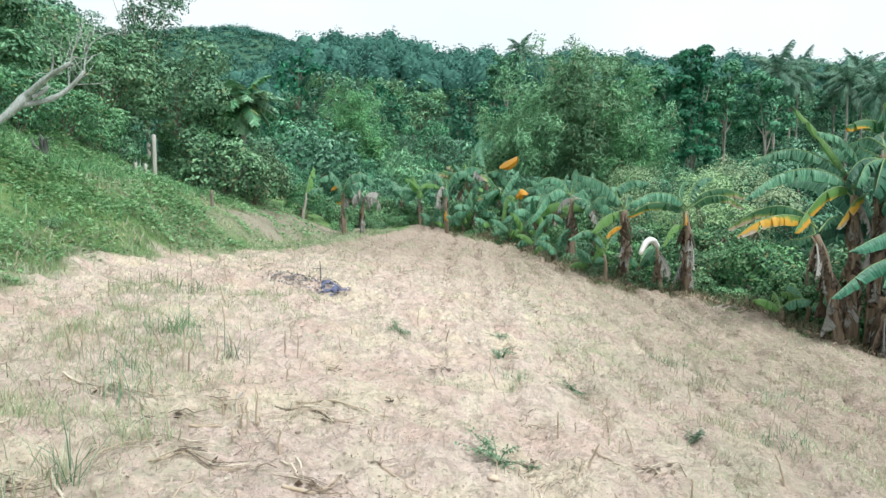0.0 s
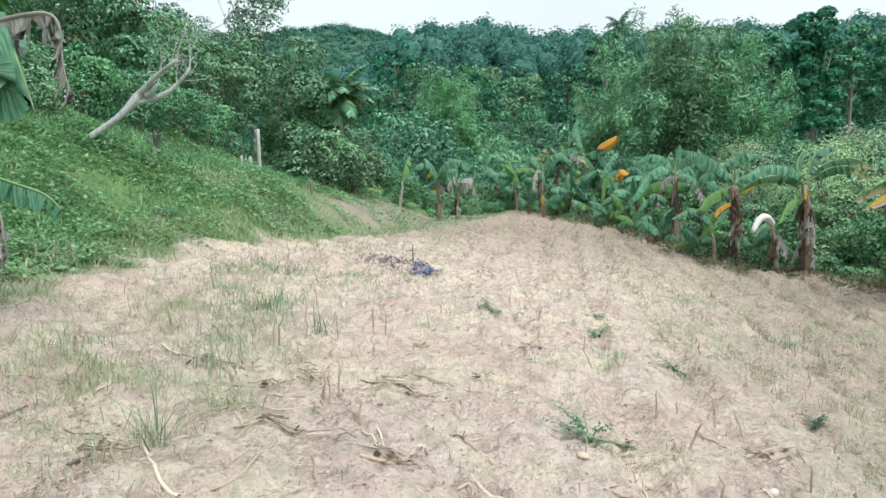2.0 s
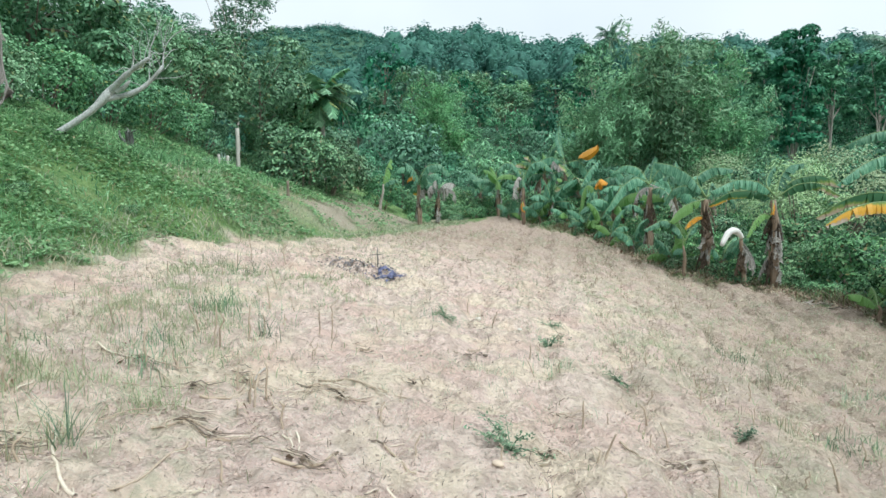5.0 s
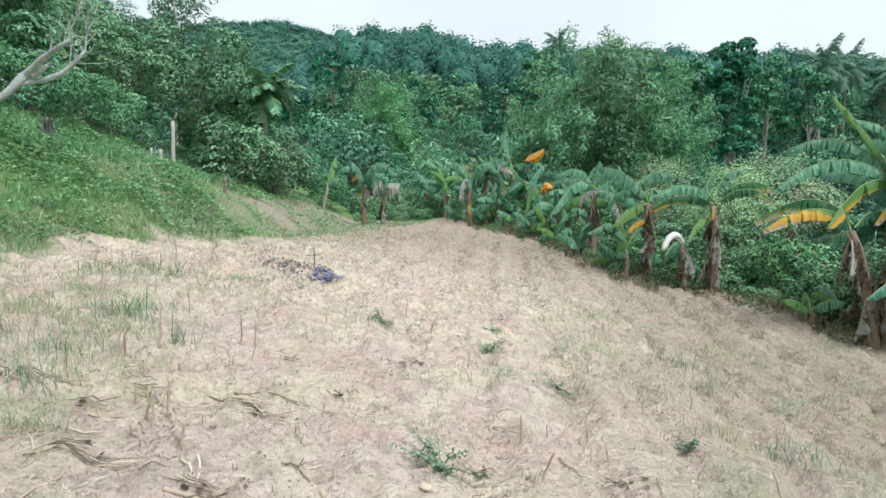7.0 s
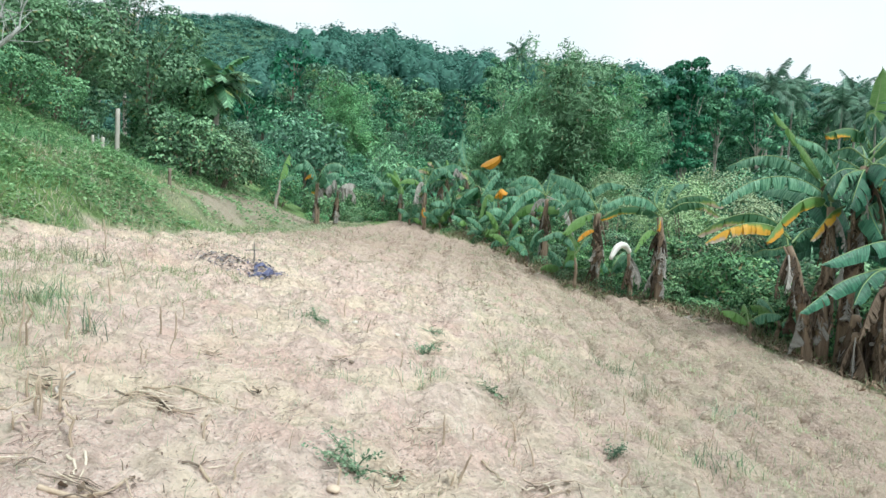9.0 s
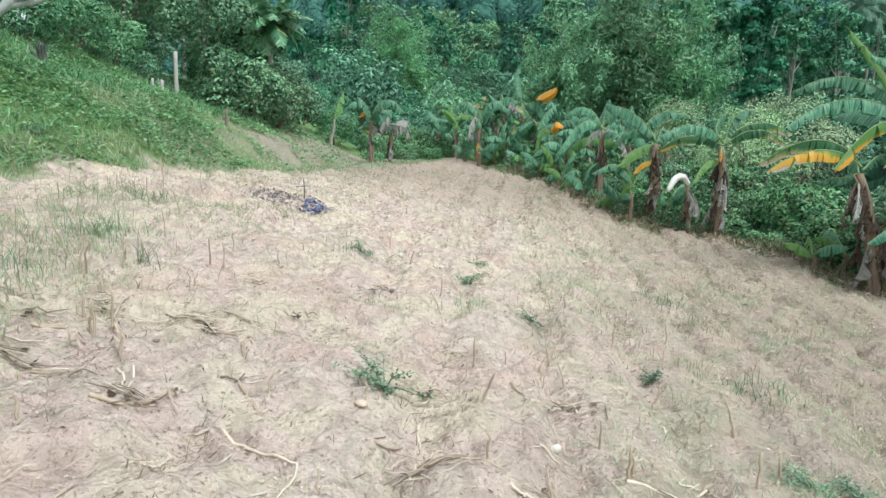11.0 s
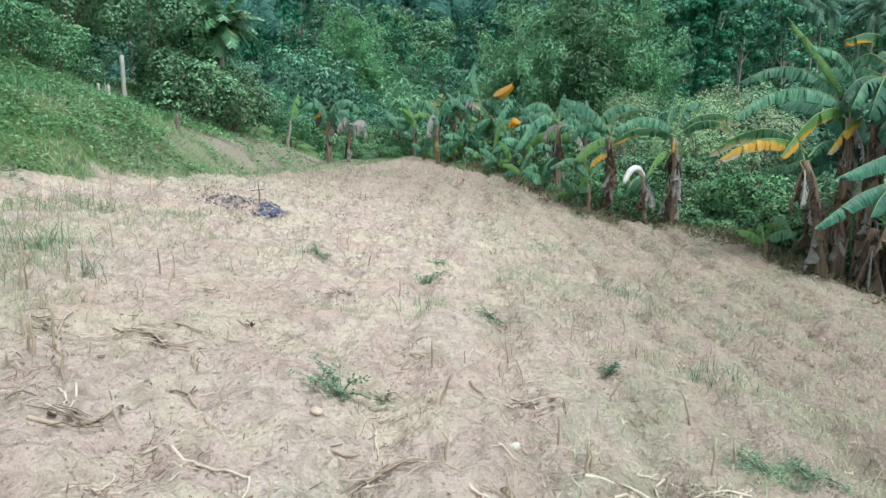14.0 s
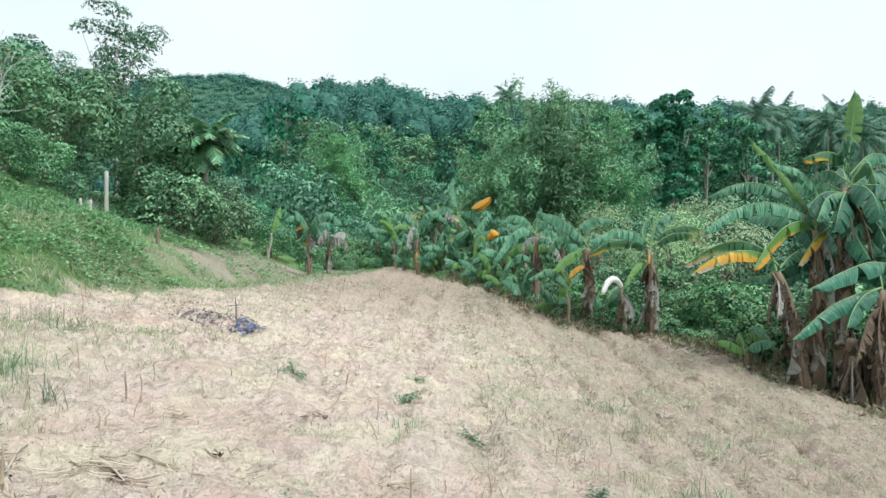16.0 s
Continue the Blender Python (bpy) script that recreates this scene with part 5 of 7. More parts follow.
banana_plant(4.09, 20.5, 2.24, [(60, 45, 1.6, 0.46, 95, "green"), (120, 50, 1.5, 0.46, 95, "green"), (300, 20, 1.1, 0.4, 110, "green"), (230, 10, 1.0, 0.36, 100, "dry")], 11, 0.15, (-0.004, 0), 18, "banana plant with a rolled upright leaf and withered hangings", ribs=[
        ([(4.08, 20.5, 2.2), (4.12, 20.57, 2.46), (4.19, 20.63, 2.73), (4.27, 20.7, 3.07)], 0.45, "green", 0.15, 0.05, (0.5, 0.8)),
        ([(4.08, 20.5, 2.2), (3.66, 20.37, 2.45), (3.21, 20.23, 2.14), (2.71, 20.1, 1.32)], 0.8, "green", 1.0, 0.4, (0.5, 0.8)),
        ([(4.08, 20.5, 2.2), (4.36, 20.4, 2.71), (4.77, 20.3, 2.62), (5.18, 20.2, 2.01)], 0.8, "green", 1.0, 0.4, (0.5, 0.8)),
        ([(4.08, 20.5, 2.2), (4.51, 20.3, 2.02), (4.73, 20.1, 1.58), (4.85, 19.9, 1.07)], 0.6, "dry", 0.9, 0.6, (0.5, 0.8)),
        ([(4.08, 20.5, 2.2), (3.79, 20.63, 2.73), (3.36, 20.77, 2.83), (2.93, 20.9, 2.49)], 0.7, "green", 1.0, 0.4, (0.5, 0.8)),])
banana_plant(2.11, 30.2, 2.77, [(90, 50, 1.8, 0.5, 95, "green"), (280, 15, 1.2, 0.45, 110, "green")], 14, 0.14, (-0.022, 0), 12, "tall banana plant with one bright orange leaf", ribs=[
        ([(2.65, 30.2, 3.72), (2.77, 30.07, 3.97), (3.08, 29.93, 4.13), (3.48, 29.8, 4.3)], 1.5, "orange", 0.35, 0.05, (0.5, 0.8)),
        ([(2.05, 30.2, 3.52), (1.88, 30.3, 4.18), (1.75, 30.4, 4.71), (1.79, 30.5, 5.32)], 0.7, "green", 0.3, 0.1, (0.5, 0.8)),
        ([(2.05, 30.2, 3.52), (1.48, 30.1, 3.9), (0.97, 30.0, 3.71), (0.5, 29.9, 3.12)], 1.0, "green", 1.0, 0.4, (0.5, 0.8)),
        ([(2.05, 30.2, 3.52), (2.64, 30.1, 3.71), (3.02, 30.0, 3.19), (3.21, 29.9, 2.46)], 1.0, "green", 1.0, 0.4, (0.5, 0.8)),
        ([(2.05, 30.2, 3.52), (1.74, 30.0, 3.38), (1.48, 29.8, 3.7), (1.37, 29.6, 3.1)], 0.6, "dry", 0.9, 0.6, (0.5, 0.8)),
        ([(2.12, 30.2, 2.22), (2.29, 29.93, 2.37), (2.61, 29.67, 2.36), (2.85, 29.4, 2.04)], 0.8, "dry", 0.9, 0.4, (0.5, 0.8)),
        ([(2.05, 30.2, 3.39), (1.48, 30.03, 2.99), (1.09, 29.87, 2.35), (0.96, 29.7, 1.71)], 1.0, "green", 0.9, 0.4, (0.5, 0.8)),
        ([(2.05, 30.2, 3.39), (2.51, 30.03, 2.86), (2.65, 29.87, 1.95), (2.48, 29.7, 1.19)], 1.0, "green", 0.9, 0.4, (0.5, 0.8)),])
banana_plant(3.26, 27.5, 1.72, [(80, 60, 1.6, 0.5, 90, "green"), (250, 25, 1.1, 0.4, 110, "green")], 20, 0.13, (0.006, 0), 8, "banana plant with one bright orange leaf", ribs=[
        ([(3.27, 27.5, 2.19), (3.22, 27.4, 2.56), (3.35, 27.3, 2.72), (3.62, 27.2, 2.5)], 0.8, "orange", 0.7, 0.2, (0.5, 0.8)),
        ([(3.27, 27.5, 2.19), (3.55, 27.4, 2.72), (3.96, 27.3, 2.78), (4.34, 27.2, 2.24)], 0.9, "green", 0.9, 0.3, (0.5, 0.8)),
        ([(3.27, 27.5, 2.19), (2.84, 27.37, 2.49), (2.59, 27.23, 2.14), (2.46, 27.1, 1.21)], 0.9, "light", 0.9, 0.4, (0.5, 0.8)),
        ([(3.27, 27.5, 2.19), (3.68, 27.6, 1.9), (4.16, 27.7, 1.78), (4.64, 27.8, 1.31)], 0.8, "green", 0.9, 0.4, (0.5, 0.8)),
        ([(3.27, 27.5, 2.19), (3.41, 27.33, 1.67), (3.63, 27.17, 1.2), (3.95, 27.0, 0.74)], 0.8, "light", 0.9, 0.4, (0.5, 0.8)),])
banana_plant(0.19, 29.5, 2.03, [(270, 30, 1.2, 0.42, 110, "green"), (90, 65, 1.5, 0.46, 90, "green")], 17, 0.13, (-0.02, 0), 12, "banana plant with a hanging orange leaf", ribs=[
        ([(0.15, 29.5, 2.77), (-0.17, 29.4, 3.47), (-0.66, 29.3, 3.59), (-1.03, 29.2, 3.09)], 0.9, "green", 0.9, 0.4, (0.5, 0.8)),
        ([(0.15, 29.5, 2.77), (0.46, 29.4, 3.47), (0.97, 29.3, 3.66), (1.47, 29.2, 3.15)], 0.9, "green", 0.9, 0.4, (0.5, 0.8)),
        ([(0.15, 29.5, 1.83), (0.13, 29.33, 1.76), (0.16, 29.17, 1.58), (0.21, 29.0, 1.33)], 0.5, "orange", 0.6, 0.2, (0.5, 0.8)),
        ([(0.15, 29.5, 2.77), (-0.04, 29.33, 2.96), (-0.24, 29.17, 2.58), (-0.28, 29.0, 1.95)], 0.7, "dry", 0.9, 0.5, (0.5, 0.8)),])
for bx, by, bh, seed, count in ((3.5, 24.4, 1.3, 12, 9), (1.2, 31.0, 2.5, 15, 12), (2.6, 29.2, 1.7, 16, 10), (0.9, 33.0, 2.2, 13, 12), (0.1, 34.0, 2.1, 18, 11), (-1.3, 36.2, 1.9, 19, 10), (5.6, 24.0, 1.9, 21, 12), (-2.4, 38.0, 1.8, 22, 10), (4.6, 26.4, 1.7, 23, 10), (1.4, 28.6, 1.2, 24, 8)):
    banana_plant(bx, by, bh, some_leaves(seed, count, 1.6, width=0.46) + [(seed * 71, 0, 0.8, 0.25, 85, "dry"), (seed * 71 + 190, -30, 0.8, 0.25, 55, "brown")], seed, 0.14, (0, 0), 10, EDGE)
for bx, by, bh, seed in ((4.45, 19.3, 0.5, 61), (3.6, 20.6, 0.6, 62), (3.2, 22.6, 0.55, 63), (2.6, 25.0, 0.6, 64), (2.0, 27.2, 0.65, 65), (0.9, 28.6, 0.6, 66), (-0.5, 30.2, 0.6, 67), (5.6, 18.4, 0.6, 68), (3.0, 23.8, 0.8, 69), (1.5, 29.6, 0.9, 70)):
    banana_plant(bx, by, bh, some_leaves(seed, 6, 1.0, ("green", "green", "light"), 0.36), seed, 0.07, (0, 0), 2, "banana sucker with ragged green leaves", group="banana suckers along the row")
banana_plant(-4.15, 27.0, 1.87, some_leaves(31, 5, 1.2), 31, 0.12, (-0.021, 0), 9, "banana plant with one orange leaf beside the path", ribs=[
        ([(-4.19, 27.0, 2.67), (-4.3, 26.9, 2.9), (-4.47, 26.8, 2.9), (-4.63, 26.7, 2.66)], 0.6, "orange", 0.8, 0.2, (0.5, 0.8)),
        ([(-4.19, 27.0, 2.67), (-4.45, 27.07, 3.21), (-4.93, 27.13, 3.33), (-5.34, 27.2, 2.99)], 0.9, "green", 0.9, 0.3, (0.5, 0.8)),
        ([(-4.19, 27.0, 2.67), (-3.88, 27.07, 3.32), (-3.31, 27.13, 3.44), (-2.79, 27.2, 2.86)], 0.9, "green", 0.9, 0.4, (0.5, 0.8)),])
banana_plant(-3.45, 27.6, 1.6, some_leaves(32, 5, 1.3, ("green", "dry", "dry", "tip")) + [(250, 40, 1.3, 0.5, 130, "dry"), (300, 35, 1.3, 0.5, 130, "dry"), (220, 30, 1.2, 0.5, 120, "dry")], 32, 0.13, (0, 0), 12, "banana plant with withered hanging leaves")
banana_plant(-5.95, 27.4, 1.3, [(70, 80, 1.3, 0.42, 25, "light"), (20, 50, 0.8, 0.34, 80, "green")], 33, 0.075, (0.14, 0), 0, "slender young banana plant with a pale leaning stem", stem_mat=BARK_PALE)
# the plant beside the bank, whose leaves reach into view
banana_plant(-4.4, 3.65, 1.9, [(350, 78, 1.6, 0.5, 60, "light"), (200, 50, 1.7, 0.5, 90, "green"), (130, 50, 1.7, 0.5, 90, "green"), (280, 45, 1.7, 0.5, 90, "green")], 34, 0.14, (0, 0), 8,
             "banana plant beside the bank with one withered leaf", group="",
             ribs=[([(-4.4, 3.65, 2.5), (-4.1, 4.1, 3.02), (-3.73, 4.15, 2.95), (-3.53, 4.15, 2.81), (-3.41, 4.15, 2.6), (-3.35, 4.15, 2.4), (-3.29, 4.15, 2.18)], 1.15, "green", 1.2, 0.06, (1.0, 0.4)),
                   ([(-4.4, 3.65, 2.5), (-3.9, 4.1, 2.74), (-3.61, 4.16, 2.81), (-3.38, 4.16, 2.84), (-3.17, 4.17, 2.86), (-3.07, 4.18, 2.83), (-3.08, 4.19, 2.64), (-3.11, 4.19, 2.47), (-3.03, 4.2, 2.26)], 0.36, "dry", 1.4, 0.55, (0.3, 0.9)),
                   ([(-4.4, 3.65, 2.3), (-3.9, 3.95, 2.2), (-3.66, 3.95, 1.95), (-3.61, 3.95, 1.65), (-3.6, 3.95, 1.38), (-3.59, 3.95, 1.12)], 0.42, "green", 0.9, 0.05, (1.0, 0.1)),
                   ([(-4.4, 3.65, 2.2), (-4.1, 4.2, 1.95), (-3.88, 4.26, 1.83), (-3.7, 4.27, 1.75), (-3.49, 4.28, 1.68), (-3.35, 4.29, 1.63), (-3.27, 4.3, 1.52)], 0.36, "green", 1.1, 0.35, (0.5, 0.8)),
                   ([(-4.4, 3.65, 2.0), (-3.69, 4.0, 1.74), (-3.54, 4.0, 1.6), (-3.48, 4.0, 1.51), (-3.47, 4.0, 1.37), (-3.46, 4.0, 1.22)], 0.24, "dry", 0.9, 0.6, (0.6, 0.6)),
                   ([(-4.4, 3.65, 2.6), (-3.95, 4.2, 3.22), (-3.75, 4.23, 3.13), (-3.55, 4.27, 3.08), (-3.36, 4.3, 3.03)], 0.4, "light", 0.9, 0.1, (0.5, 0.8))])

# ---- fence, dead tree and things on the bank ----
def rough_post(x, y, h, r, mat, label, lean=(0.0, 0.0), name="fence_post", seed=1, group="posts of the old fence"):
    rng = np.random.default_rng(seed)
    k = np.linspace(0, 1, 7)
    line = np.stack([lean[0] * k * h, lean[1] * k * h, k * h - 0.2 * (1 - k)], -1)
    v, f = tube(line, r * (1.08 - 0.15 * k + rng.normal(0, 0.03, 7)), 7)
    ob = new(name, sheet(name, v, f, mat))
    ob.matrix_world = pose(x, y, z_at(x, y))
    return tagged(ob, label, "post", group)


rough_post(-9.45, 21.25, 1.54, 0.072, POST_GREY, "pale weathered fence post at the wood's edge")
rough_post(-8.6, 18.7, 0.42, 0.05, POST_GREY, "short broken pale fence post", (0.05, 0), seed=2)
rough_post(-8.9, 18.8, 0.36, 0.045, POST_GREY, "short broken pale fence post", (-0.05, 0), seed=3)
rough_post(-6.51, 18.21, 0.5, 0.045, BARK, "dark thin stake beside the path", seed=4)
rough_post(-12.4, 20.6, 0.9, 0.05, DEAD_WOOD, "thin pale stake under the trees", (0.06, 0), seed=5)


def dead_tree():
    root = empty("dead_tree", pose(-8.27, 11.03, z_at(-8.27, 11.03)), "leaning bare dead tree with forked pale branches", "dead tree")
    v, f = tube(along([(-0.25, -0.05, -0.12), (0.21, 0.19, 0.24), (0.63, 0.32, 0.52), (0.81, 0.44, 0.80), (0.96, 0.5, 0.98)], 14), np.array([0.055, 0.056, 0.055, 0.06, 0.058, 0.057, 0.06, 0.064, 0.068, 0.08, 0.088, 0.092, 0.085, 0.07]), 10)
    child("trunk", sheet("trunk", v, f, DEAD_WOOD, smooth_faces=True), root)
    arms = [([(0.82, 0.44, 0.78), (1.08, 0.59, 0.84), (1.32, 0.72, 0.91), (1.57, 0.85, 1.18), (1.69, 0.97, 1.47)], 0.062, 0.03),
            ([(0.90, 0.47, 0.90), (1.19, 0.40, 1.14), (1.53, 0.34, 1.32), (1.84, 0.27, 1.46)], 0.066, 0.034),
            ([(1.42, 0.38, 1.26), (1.50, 0.37, 1.54), (1.52, 0.27, 1.70)], 0.02, 0.01),
            ([(1.03, 0.47, 0.92), (1.16, 0.52, 0.98), (1.26, 0.55, 1.12)], 0.055, 0.03),
            ([(1.69, 0.97, 1.45), (1.66, 1.04, 1.82), (1.79, 1.10, 2.14), (2.40, 1.17, 2.33)], 0.016, 0.006),
            ([(1.84, 0.27, 1.45), (1.86, 0.3, 1.7), (2.02, 0.33, 1.95)], 0.014, 0.006)]
    for pts, r0, r1 in arms:
        line = along(pts, 10)
        v, f = tube(line, np.linspace(r0, r1, 10) * (1 + 0.1 * np.sin(np.arange(10) * 2.1)), 8)
        child("branch", sheet("branch", v, f, DEAD_WOOD, smooth_faces=True), root)
    rng = np.random.default_rng(3)
    for q in range(34):
        arm = np.array(arms[(0, 1, 4, 5)[q % 4]][0])
        u = rng.uniform(1.6 if q % 4 < 2 else 0.3, len(arm) - 1.01)
        a = arm[int(u)] * (1 - u % 1) + arm[int(u) + 1] * (u % 1)
        d = unit(rng.normal(0, 0.6, 3) + np.array([0.2, 0.1, 0.7]))
        ln = rng.uniform(0.3, 0.8)
        v, f = tube([a, a + d * ln * 0.5 + rng.normal(0, 0.05, 3), a + d * ln + rng.normal(0, 0.08, 3)], [0.008, 0.006, 0.003], 4)
        child("twig", sheet("twig", v, f, DEAD_WOOD), root)


dead_tree()



def small_stump(x, y, h, seed):
    """A dark broken stump with a few short snags."""
    rng = np.random.default_rng(seed)
    root = empty("dead_shrub", pose(x, y, z_at(x, y)), "small dark dead shrub with broken snags on the bank", "dead shrub")
    for q in range(7):
        a = rng.uniform(0, 6.28)
        out = np.array([math.cos(a), math.sin(a), 0])
        ln = h * rng.uniform(0.6, 1.1)
        pts = [out * 0.03 - (0, 0, 0.05), out * 0.09 + (0, 0, ln * 0.4), out * 0.13 + rng.normal(0, 0.03, 3) + (0, 0, ln * 0.75), out * 0.22 + rng.normal(0, 0.04, 3) + (0, 0, ln)]
        v, f = tube(pts, np.array([0.05, 0.04, 0.025, 0.01]) * rng.uniform(0.6, 1.1), 6)
        child("snag", sheet("snag", v, f, DARK_WOOD, smooth_faces=True), root)


small_stump(-8.05, 13.06, 0.42, 5)


def spiky_plant(x, y, h, seed):
    """A low rosette of stiff pale blades."""
    rng = np.random.default_rng(seed)
    root = empty("spiky_plant", pose(x, y, z_at(x, y)), "pale blue-green spiky plant beside the fence post", "plant", "spiky plants by the fence")
    for q in range(11):
        a, tilt, ln = q * 2.4, rng.uniform(0.15, 0.8), h * rng.uniform(0.7, 1.1)
        out, side = np.array([math.cos(a), math.sin(a), 0]), np.array([-math.sin(a), math.cos(a), 0])
        k = np.linspace(0, 1, 5)[:, None]
        mid = out * (0.03 + np.sin(tilt) * ln * k) + np.array([0, 0, 1.0]) * (np.cos(tilt) * ln * k - 0.02)
        w = 0.035 * (1 - k ** 1.6) + 0.003
        rows = np.stack([mid - side * w + out * 0.008, mid - out * 0.004, mid + side * w + out * 0.008], 1).reshape(-1, 3)
        i = np.array([(r * 3 + c) for r in range(4) for c in range(2)])
        child("blade", sheet("blade", rows, np.stack([i, i + 1, i + 4, i + 3], -1), AGAVE, smooth_faces=True), root)


AGAVE = plain_material("pale_blade", (0.30, 0.40, 0.36), (0.42, 0.52, 0.46), 12, 0.55, 0.2, 0.005)
spiky_plant(-9.8, 20.9, 0.55, 1)
spiky_plant(-9.6, 20.6, 0.42, 2)
spiky_plant(-9.05, 21.0, 0.4, 3)

# ---- grass and stubble ----
def grass_blades(rng, xs, ys, length, width, spread_out=0.5, mat=None):
    """Bent two-piece blades standing at places."""
    n = len(xs)
    z = lie(xs, ys)
    foot = np.stack([xs, ys, z - 0.01], -1)
    a = rng.uniform(0, 2 * math.pi, n)
    ln = length * rng.uniform(0.5, 1.4, n)
    out = np.stack([np.cos(a), np.sin(a), 0 * a], -1)
    tilt = rng.uniform(0.05, spread_out, n)[:, None]
    mid = foot + (out * tilt * 0.5 + np.array([0, 0, 0.6])) * ln[:, None]
    tip = foot + (out * tilt * 1.4 + np.array([0, 0, 0.95])) * ln[:, None]
    b = a + rng.uniform(0.8, 2.3, n)
    w = np.stack([np.cos(b), np.sin(b), 0 * b], -1) * (width * rng.uniform(0.6, 1.3, n))[:, None] * 0.5
    verts = np.stack([foot - w, foot + w, mid + w * 0.8, mid - w * 0.8, tip], 1)
    verts = np.stack([verts[:, 0], verts[:, 1], verts[:, 2], verts[:, 3], tip + w * 0.1, tip - w * 0.1], 1).reshape(-1, 3)
    base = np.arange(n)[:, None] * 6
    faces = np.concatenate([base + np.array([0, 1, 2, 3]), base + np.array([3, 2, 4, 5])], 0)
    return verts, faces


def scatter(rng, n, x0, x1, y0, y1, keep, near=True):
    """Random places in a box, kept by a chance given as a function; thinner with distance."""
    x = rng.uniform(x0, x1, n)
    u = rng.uniform(0, 1, n)
    y = y0 + (y1 - y0) * (u ** 1.7 if near else u)
    ok = rng.uniform(0, 1, n) < keep(x, y)
    return x[ok], y[ok]


def bank_growth():
    rng = np.random.default_rng(61)
    off = lambda x, y: (1 - tilled(x, y)) * (1 - 0.85 * trodden(x, y)) * (x < -2)
    x, y = scatter(rng, 66000, -14, -1.5, 3, 31, off)
    far = np.interp(y, [3, 10, 20, 31], [1.0, 1.15, 1.5, 1.7])
    short = np.where((y > 14) & (x > -7), 0.45, 1.0)
    thin = (y > 12.5) & (x > -7.2) | (x > left_edge(y) - 0.7 + 0.4 * lumps(x, y, 0.6, 2)) | (rng.uniform(0, 1, len(x)) < 0.07)
    v, f = grass_blades(rng, x[~thin], y[~thin], (0.125 * far * (1 + 0.7 * lumps(x, y, 0.9, 1)))[~thin], (0.017 * far)[~thin], 1.4)
    ob = new("bank_grass", sheet("bank_grass", v, f, GRASS_LUSH))
    tagged(ob, "lush green grass covering the bank", "grass", kind="stuff")
    v, f = grass_blades(rng, x[thin], y[thin], (0.13 * short * far)[thin], (0.013 * far)[thin], 1.3)
    ob = new("dry_bank_grass", sheet("dry_bank_grass", v, f, GRASS_WILT))
    tagged(ob, "thin dry grass at the foot of the bank", "grass", kind="stuff")
    # broad-leaved weeds among it
    x, y = scatter(rng, 150000, -13, -4.6, 4, 27, lambda x, y: off(x, y) * smooth(-0.6, 0.1, lumps(x, y, 1.6, 3)) * smooth(-4.6, -5.6, x))
    mound = 0.05 + 0.20 * smooth(-0.2, 0.8, lumps(x, y, 0.7, 2)) + 0.14 * smooth(0.1, 0.8, lumps(x, y, 0.32, 4))
    p = np.stack([x, y, lie(x, y) + mound * rng.uniform(0.35, 1.0, len(x)) ** 0.5], -1)
    v, f = leaf_quads(rng, p, np.tile([0, 0, 1.0], (len(x), 1)), np.interp(y, [4, 24], [0.06, 0.115]), 0.65, 0.8)
    ob = new("bank_weeds", sheet("bank_weeds", v, f, GRASS_LUSH))
    tagged(ob, "low broad-leaved weeds on the bank", "weeds", kind="stuff")


bank_growth()


def edge_growth():
    rng = np.random.default_rng(62)
    x, y = scatter(rng, 60000, 0, 13, 8, 34, lambda x, y: (1 - tilled(x, y)) * smooth(2.6, 0.2, x - right_edge(y)), False)
    v, f = grass_blades(rng, x, y, 0.16, 0.02, 1.3)
    tagged(new("edge_grass", sheet("edge_grass", v, f, GRASS_WILT)), "thin dry grass along the banana plants", "grass", kind="stuff")

    # taller brown weeds and dead stems between the soil and the plants
    y = rng.uniform(11, 33, 6500)
    x = right_edge(y) + 0.75 + rng.normal(0, 0.34, 6500)
    v, f = grass_blades(rng, x, y, 0.27 * (1 + 0.6 * lumps(x, y, 0.7, 2)), 0.016, 1.2)
    tagged(new("dry_weeds", sheet("dry_weeds", v, f, DRY_WEED)), "brown and olive dead weeds along the banana plants", "weeds", kind="stuff")


edge_growth()


